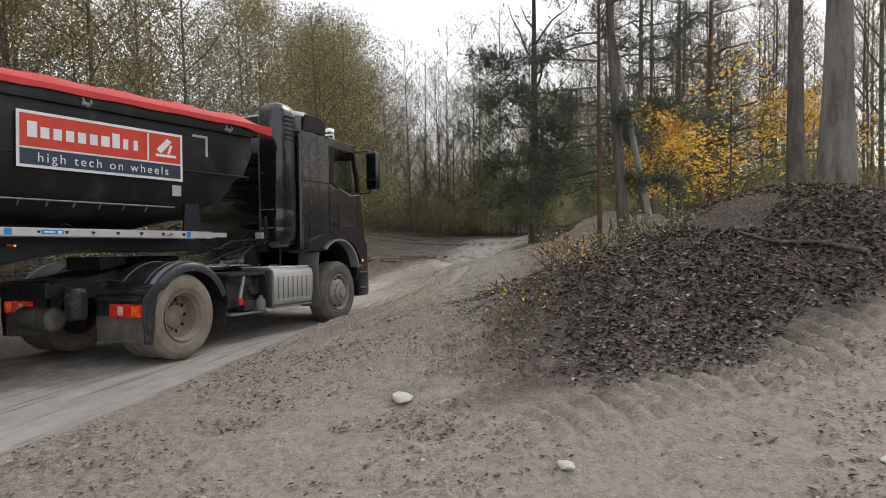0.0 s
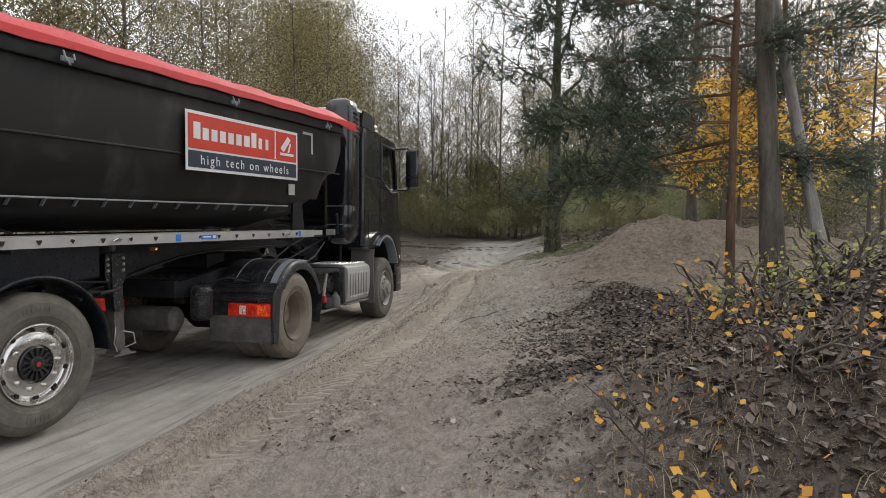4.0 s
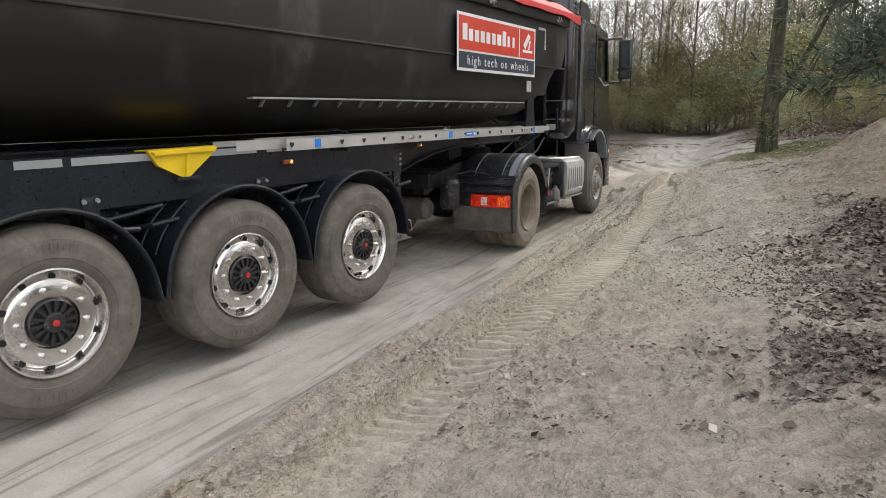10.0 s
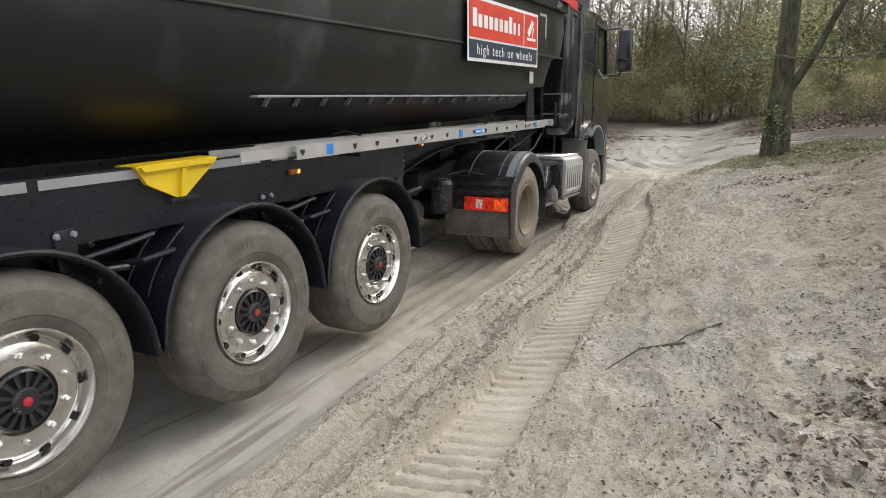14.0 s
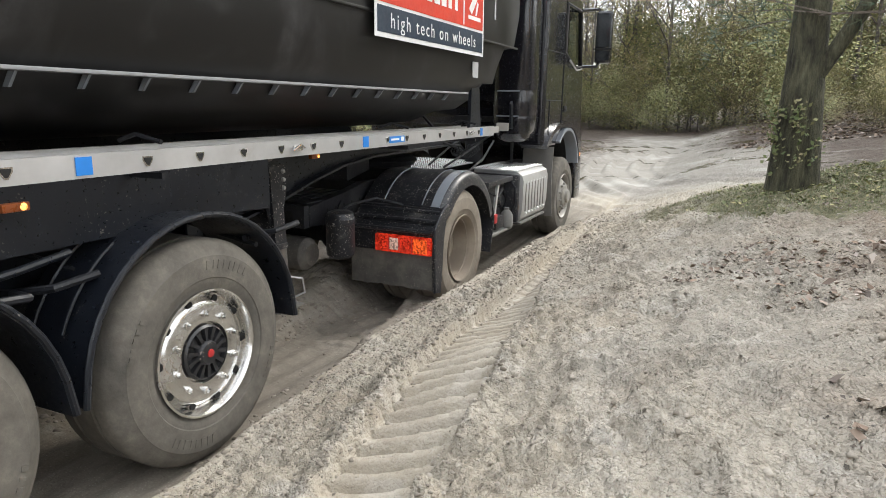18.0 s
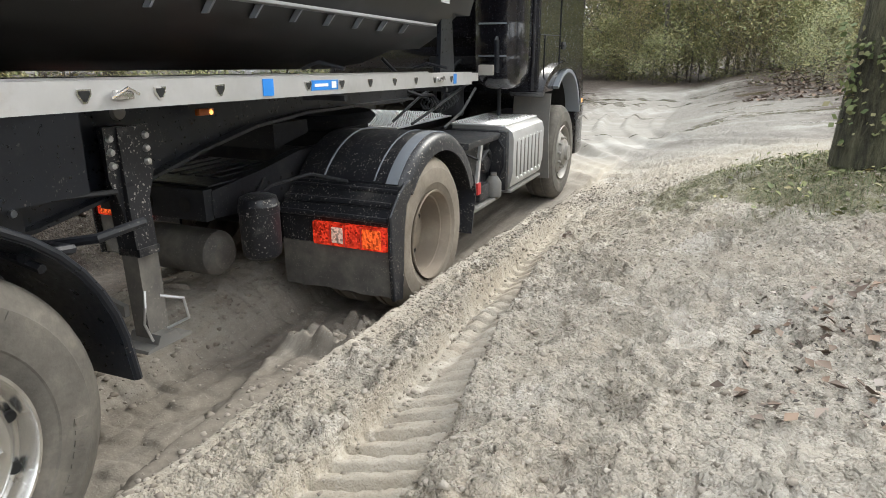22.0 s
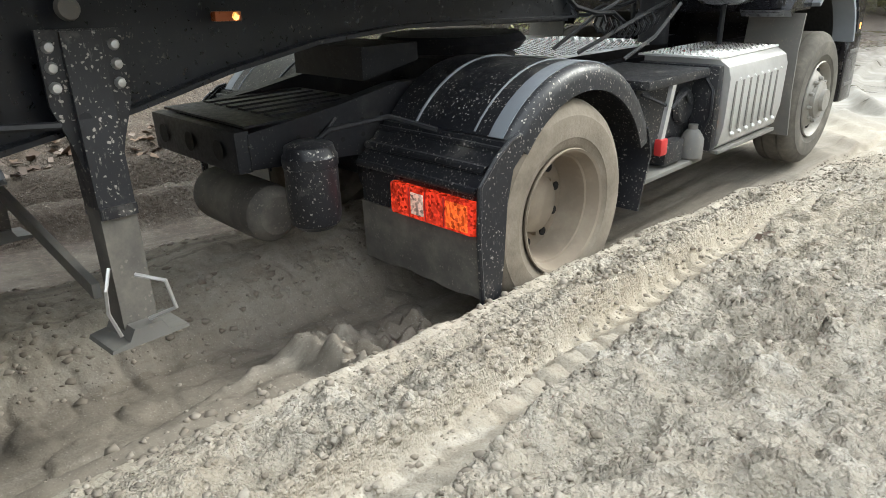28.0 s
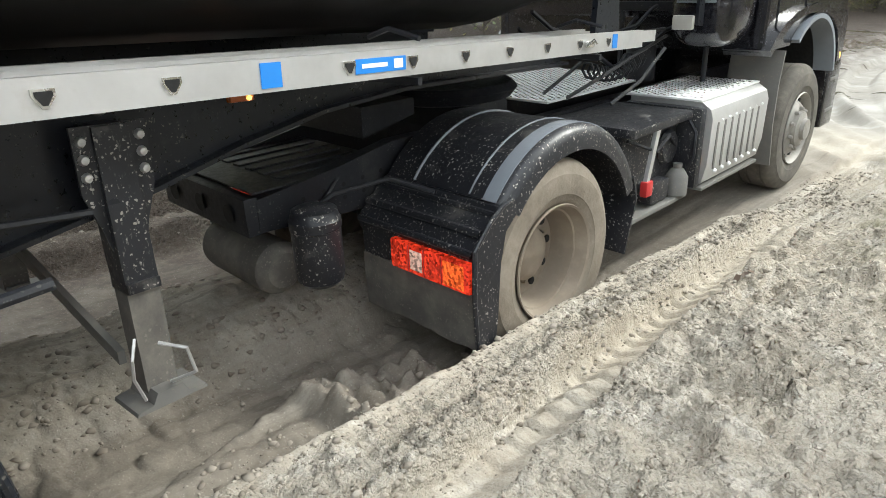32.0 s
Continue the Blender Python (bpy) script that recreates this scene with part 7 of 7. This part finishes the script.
v, f = flat_leaves(31, 1500, by_tree, 0.05, 0.03)
tagged(new("weed_leaves", fast_mesh("weed_leaves", v, f, M_GREEN, smooth=False)), "low green weeds among the grass", "weeds", kind="stuff")


def sprig(label, x, y, mat, seed, h=0.4, leaves=90, size=0.05):
    q = tree("sapling", label, seed, h, 0.006, 7, M_TWIG, mat, leaves, size, 0.05, first=0.15, spread=0.6, up=0.8, twigs=2, sides=5)
    tagged(q, category="sapling")
    return put(q, x, y)


M_ORANGE = leafmat("orange_leaves", [(0.55, 0.24, 0.02), (0.62, 0.34, 0.04), (0.45, 0.17, 0.03)])
for k, (x, y) in enumerate(((4.72, -14.2), (4.95, -14.8), (5.3, -14.05), (5.15, -13.3))):
    sprig("tiny sapling with orange leaves on the mound", x, y, M_ORANGE, 40 + k, 0.22 + 0.03 * (k % 4), 34 + 6 * (k % 4), 0.036)
M_WEED = leafmat("yellow_green_weeds", [(0.22, 0.24, 0.06), (0.33, 0.32, 0.08), (0.16, 0.18, 0.05), (0.40, 0.36, 0.12)])
weed_rng = random.Random(88)
for k in range(12):
    sprig("low yellow-green weed in the leaf litter", weed_rng.uniform(5.35, 6.5), weed_rng.uniform(-13.4, -11.4), M_WEED, 50 + k, weed_rng.uniform(0.08, 0.2), 70, 0.03)


def stick(label, pts, r):
    s = Shape().tube([(x, y, height(x, y) + z) for x, y, z in pts], [r * (1 - 0.6 * i / (len(pts) - 1)) for i in range(len(pts))], 7)
    ob = new("stick", s.mesh("stick", M_TWIG, 60))
    tagged(ob, label, "stick")


stick("long bare stick lying on the leaf mound", [(8.3, -14.1, 0.04), (7.9, -14.0, 0.06), (7.5, -13.85, 0.05), (7.2, -13.6, 0.05)], 0.03)
stick("thin twig lying in the leaves", [(5.5, -14.9, 0.03), (5.8, -15.0, 0.05), (6.1, -15.0, 0.03)], 0.012)
stick("thin dark twig on the sand", [(3.3, -7.6, 0.02), (3.05, -7.8, 0.03), (2.9, -8.1, 0.02)], 0.010)
stick("thin dark twig on the sand", [(3.5, -7.3, 0.02), (3.3, -7.5, 0.04), (3.2, -7.8, 0.02)], 0.009)


def stone(label, x, y, s, seed):
    r = random.Random(seed)
    bm = bmesh.new()
    bmesh.ops.create_icosphere(bm, subdivisions=2, radius=1.0)
    for v in bm.verts:
        v.co = Vector((v.co.x * s * 1.4, v.co.y * s * 0.9, v.co.z * s * 0.45)) * (0.85 + 0.3 * r.random())
    ob = new("stone", Shape().bm(bm).mesh("stone", M_WHITESTONE, 40))
    ob.matrix_basis = Matrix.Translation((x, y, height(x, y) + s * 0.2)) @ Matrix.Rotation(r.random() * 6, 4, "Z")
    tagged(ob, label, "stone")


M_WHITESTONE = paint("pale_stone", (0.55, 0.53, 0.48), 0.8, mud=0.2)
for k, (x, y, s) in enumerate(((4.11, -16.39, 0.09), (6.1, -18.6, 0.06), (5.4, -17.5, 0.05), (7.2, -17.2, 0.05), (6.9, -18.9, 0.045))):
    stone("flat pale stone on the gravel", x, y, s, k)


ivy_rng = random.Random(77)
ivy_tips = [(Vector((3.95 + 0.2 * math.cos(a), 1.5 + 0.2 * math.sin(a), 0.9 + h)), Vector((3.95 + 0.34 * math.cos(a), 1.5 + 0.34 * math.sin(a), 1.1 + h))) for a, h in [(ivy_rng.uniform(3.4, 5.8), ivy_rng.uniform(0.05, 0.8)) for _ in range(14)]]
v, f = leaf_cloud(ivy_rng, ivy_tips, 330, 0.045, 0.04)
tagged(new("trunk_shoots", fast_mesh("trunk_shoots", v, f, M_GRASS, smooth=False)), "green leafy shoots growing round the tree trunk", "shoots", kind="stuff")
def motions():
    walk(tractor, [
        (0, pose(-0.469, -13.966, 0.009, -1.79, -0.15, -11.82)),
        (0.5, pose(-0.382, -13.206, -0.008, -1.70, 0.09, -8.84)),
        (1, pose(-0.304, -12.442, -0.013, -1.60, 0.22, -6.10)),
        (1.5, pose(-0.246, -11.803, -0.009, -1.46, 0.19, -3.94)),
        (2, pose(-0.210, -11.139, -0.003, -1.31, 0.07, -2.57)),
        (2.5, pose(-0.184, -10.486, 0.003, -1.26, -0.06, -1.74)),
        (4.5, pose(-0.046, -9.151, -0.003, -0.57, -0.13, -2.21)),
        (5, pose(-0.041, -8.740, -0.004, -0.73, -0.48, -2.07)),
        (5.5, pose(-0.041, -8.451, 0.002, -0.90, -0.72, -2.01)),
        (6, pose(-0.048, -8.347, 0.010, -1.01, -0.83, -1.94)),
        (6.5, pose(-0.058, -8.405, 0.013, -1.03, -0.81, -1.83)),
        (7, pose(-0.065, -8.480, 0.011, -0.92, -0.68, -1.82)),
        (7.5, pose(-0.064, -8.444, 0.009, -0.76, -0.54, -1.87)),
        (8, pose(-0.059, -8.301, 0.012, -0.66, -0.54, -1.88)),
        (8.5, pose(-0.056, -8.155, 0.019, -0.64, -0.65, -1.81)),
        (9, pose(-0.052, -8.012, 0.023, -0.64, -0.74, -1.71)),
        (9.5, pose(-0.045, -7.883, 0.024, -0.58, -0.75, -1.60)),
        (10, pose(-0.033, -7.760, 0.033, -0.55, -0.71, -1.47)),
        (10.5, pose(-0.023, -7.567, 0.045, -0.71, -0.67, -1.31)),
        (11, pose(-0.019, -7.258, 0.053, -1.06, -0.67, -1.10)),
        (11.5, pose(-0.012, -6.872, 0.056, -1.37, -0.73, -0.84)),
        (12, pose(0.001, -6.422, 0.054, -1.51, -0.79, -0.65)),
        (12.5, pose(0.012, -5.911, 0.054, -1.56, -0.86, -0.51)),
        (13, pose(0.016, -5.413, 0.064, -1.63, -0.87, -0.41)),
        (13.5, pose(0.011, -4.934, 0.076, -1.60, -0.73, -0.43)),
        (14, pose(-0.000, -4.521, 0.080, -1.26, -0.56, -0.58)),
        (14.5, pose(-0.016, -4.118, 0.088, -0.72, -0.50, -0.70)),
        (16.5, pose(0.018, -1.307, -0.010, -0.16, 0.27, -0.47)),
        (17, pose(0.023, -1.132, -0.006, -0.01, 0.63, -0.31)),
        (17.5, pose(0.028, -0.984, -0.001, 0.18, 0.86, -0.12)),
        (18, pose(0.031, -0.914, -0.000, 0.33, 0.98, 0.01)),
        (18.5, pose(0.031, -0.854, -0.006, 0.50, 1.01, 0.05)),
        (19, pose(0.027, -0.809, -0.015, 0.70, 0.99, 0.01)),
        (19.5, pose(0.018, -0.745, -0.024, 0.82, 0.92, -0.08)),
        (20, pose(0.011, -0.660, -0.032, 0.89, 0.75, -0.22)),
        (20.5, pose(0.012, -0.573, -0.036, 0.93, 0.50, -0.39)),
        (21, pose(0.018, -0.432, -0.036, 1.00, 0.24, -0.50)),
        (21.5, pose(0.028, -0.224, -0.035, 1.18, 0.08, -0.42)),
        (22, pose(0.039, -0.018, -0.033, 1.44, 0.08, -0.21)),
        (22.5, pose(0.048, 0.105, -0.029, 1.63, 0.18, -0.02)),
        (23, pose(0.056, 0.159, -0.030, 1.76, 0.30, 0.06)),
        (23.5, pose(0.062, 0.154, -0.040, 1.86, 0.40, 0.07)),
        (24, pose(0.069, 0.137, -0.047, 1.94, 0.46, 0.12)),
        (24.5, pose(0.081, 0.094, -0.041, 1.98, 0.49, 0.20)),
        (26.5, pose(0.108, 0.043, -0.028, 2.01, 0.09, 0.32)),
        (27, pose(0.101, 0.083, -0.030, 2.42, -0.06, 0.58)),
        (27.5, pose(0.102, 0.088, -0.023, 2.32, 0.05, 0.53)),
        (28, pose(0.111, 0.021, -0.014, 2.01, -0.00, 0.65)),
        (28.5, pose(0.110, 0.026, -0.011, 1.86, 0.00, 0.66)),
        (29, pose(0.113, 0.020, -0.012, 1.82, -0.05, 0.65)),
        (29.5, pose(0.114, 0.021, -0.020, 1.82, -0.08, 0.67)),
        (30, pose(0.115, 0.017, -0.032, 1.90, -0.15, 0.67)),
        (30.5, pose(0.114, 0.019, -0.046, 1.94, -0.17, 0.69)),
        (31, pose(0.110, 0.025, -0.049, 2.01, -0.16, 0.63)),
        (31.5, pose(0.110, 0.025, -0.053, 1.93, -0.10, 0.63)),
        (32, pose(0.113, 0.028, -0.057, 1.88, -0.15, 0.66)),
    ])
    walk(trailer, [
        (0, pose(-0.548, -13.983, 0.013, -2.26, -0.51, -20.94)),
        (0.5, pose(-0.472, -13.219, -0.005, -1.99, -0.27, -19.36)),
        (1, pose(-0.404, -12.450, -0.014, -1.57, -0.07, -17.80)),
        (1.5, pose(-0.354, -11.804, -0.013, -0.97, 0.19, -16.18)),
        (2, pose(-0.322, -11.133, -0.011, -0.40, 0.56, -14.40)),
        (2.5, pose(-0.295, -10.475, -0.008, 0.08, 0.93, -12.61)),
        (4.5, pose(-0.110, -9.149, -0.015, 0.77, 0.18, -9.16)),
        (5, pose(-0.106, -8.745, -0.017, 0.79, 0.13, -8.59)),
        (5.5, pose(-0.106, -8.464, -0.013, 0.78, 0.02, -8.24)),
        (6, pose(-0.113, -8.368, -0.006, 0.76, -0.09, -8.13)),
        (6.5, pose(-0.123, -8.426, -0.002, 0.74, -0.12, -8.09)),
        (7, pose(-0.129, -8.504, -0.003, 0.72, -0.02, -7.96)),
        (7.5, pose(-0.125, -8.470, -0.005, 0.73, 0.09, -7.76)),
        (8, pose(-0.119, -8.329, -0.001, 0.78, 0.12, -7.53)),
        (8.5, pose(-0.115, -8.182, 0.006, 0.84, 0.11, -7.32)),
        (9, pose(-0.114, -8.038, 0.009, 0.88, 0.14, -7.13)),
        (9.5, pose(-0.106, -7.910, 0.012, 0.89, 0.17, -6.87)),
        (10, pose(-0.092, -7.789, 0.021, 0.87, 0.18, -6.54)),
        (10.5, pose(-0.079, -7.593, 0.031, 0.89, 0.12, -6.23)),
        (11, pose(-0.072, -7.276, 0.035, 0.98, 0.02, -5.92)),
        (11.5, pose(-0.064, -6.885, 0.035, 0.98, -0.02, -5.51)),
        (12, pose(-0.050, -6.435, 0.033, 0.85, 0.03, -4.93)),
        (12.5, pose(-0.037, -5.925, 0.033, 0.76, 0.10, -4.21)),
        (13, pose(-0.027, -5.425, 0.042, 0.82, 0.04, -3.51)),
        (13.5, pose(-0.019, -4.946, 0.054, 0.88, -0.16, -2.83)),
        (14, pose(-0.017, -4.540, 0.062, 0.87, -0.33, -2.15)),
        (14.5, pose(-0.024, -4.148, 0.075, 0.82, -0.47, -1.60)),
        (16.5, pose(0.024, -1.294, -0.016, 0.51, 0.18, 0.09)),
        (17, pose(0.035, -1.123, -0.010, 0.47, 0.29, 0.36)),
        (17.5, pose(0.044, -0.980, -0.003, 0.42, 0.34, 0.60)),
        (18, pose(0.049, -0.913, -0.001, 0.38, 0.39, 0.77)),
        (18.5, pose(0.049, -0.873, -0.005, 0.30, 0.50, 0.90)),
        (19, pose(0.044, -0.849, -0.010, 0.17, 0.55, 1.03)),
        (19.5, pose(0.040, -0.805, -0.018, 0.10, 0.37, 1.18)),
        (20, pose(0.038, -0.721, -0.026, 0.10, 0.08, 1.31)),
        (20.5, pose(0.040, -0.634, -0.029, 0.09, -0.15, 1.40)),
        (21, pose(0.043, -0.495, -0.028, 0.05, -0.21, 1.45)),
        (21.5, pose(0.048, -0.292, -0.025, -0.02, -0.12, 1.47)),
        (22, pose(0.056, -0.093, -0.020, -0.12, 0.03, 1.65)),
        (22.5, pose(0.068, 0.025, -0.014, -0.20, 0.10, 2.06)),
        (23, pose(0.084, 0.075, -0.013, -0.26, 0.04, 2.63)),
        (23.5, pose(0.100, 0.068, -0.022, -0.32, -0.11, 3.22)),
        (24, pose(0.115, 0.050, -0.028, -0.34, -0.25, 3.69)),
        (24.5, pose(0.132, 0.006, -0.022, -0.32, -0.39, 4.04)),
        (26.5, pose(0.159, 0.007, -0.011, 0.05, -0.45, 4.87)),
        (27, pose(0.112, 0.028, -0.004, 0.06, -0.38, 5.17)),
        (27.5, pose(0.111, 0.045, 0.001, 0.08, -0.29, 5.32)),
        (28, pose(0.110, -0.009, 0.002, 0.09, -0.19, 5.42)),
        (28.5, pose(0.111, -0.002, 0.002, 0.04, -0.12, 5.49)),
        (29, pose(0.113, -0.009, 0.002, -0.06, -0.09, 5.53)),
        (29.5, pose(0.116, -0.011, -0.002, -0.21, -0.11, 5.55)),
        (30, pose(0.117, -0.013, -0.010, -0.39, -0.16, 5.56)),
        (30.5, pose(0.116, -0.013, -0.017, -0.54, -0.43, 5.56)),
        (31, pose(0.117, -0.011, -0.022, -0.65, -0.50, 5.54)),
        (31.5, pose(0.120, -0.011, -0.025, -0.73, -0.56, 5.52)),
        (32, pose(0.127, -0.012, -0.027, -0.78, -0.63, 5.49)),
    ])
    # rolling wheels; the driven pair spins faster in the mud
    def turn_of(rows):
        """Angle of a wheel at each tenth of a second from (seconds, degrees) rows."""
        out, t = [], 0.0
        while t <= 32.001:
            for (a, p), (b, q) in zip(rows, rows[1:]):
                if a <= t <= b + 1e-6:
                    out.append((t, p + (q - p) * (t - a) / (b - a)))
                    break
            t += 0.2
        return out

    roll = [(0, 0), (1, 165), (2.5, 375), (4.5, 520), (5.5, 595), (7.5, 597), (9, 640), (10.5, 690), (12, 815), (14.5, 1060), (16.5, 1365), (18, 1407), (20, 1433), (22.5, 1515), (32, 1515)]
    drive = [(0, 0), (2.5, 460), (5.5, 900), (9, 1400), (12, 1950), (16.5, 2900), (22.5, 4000), (32, 5900)]
    for w, rows, left in [(q, roll, q.matrix_basis.translation.x < 0) for q in trailer_wheels] + [(wf, roll, False), (wf2, roll, True), (wd, drive, False), (wd2, drive, True)]:
        p = w.matrix_basis.translation.copy()
        half = HALF_TURN if left else Matrix.Identity(4)
        walk(w, [(t, Matrix.Translation(p) @ Matrix.Rotation(-radians(a), 4, "X") @ half) for t, a in turn_of(rows)])


motions()
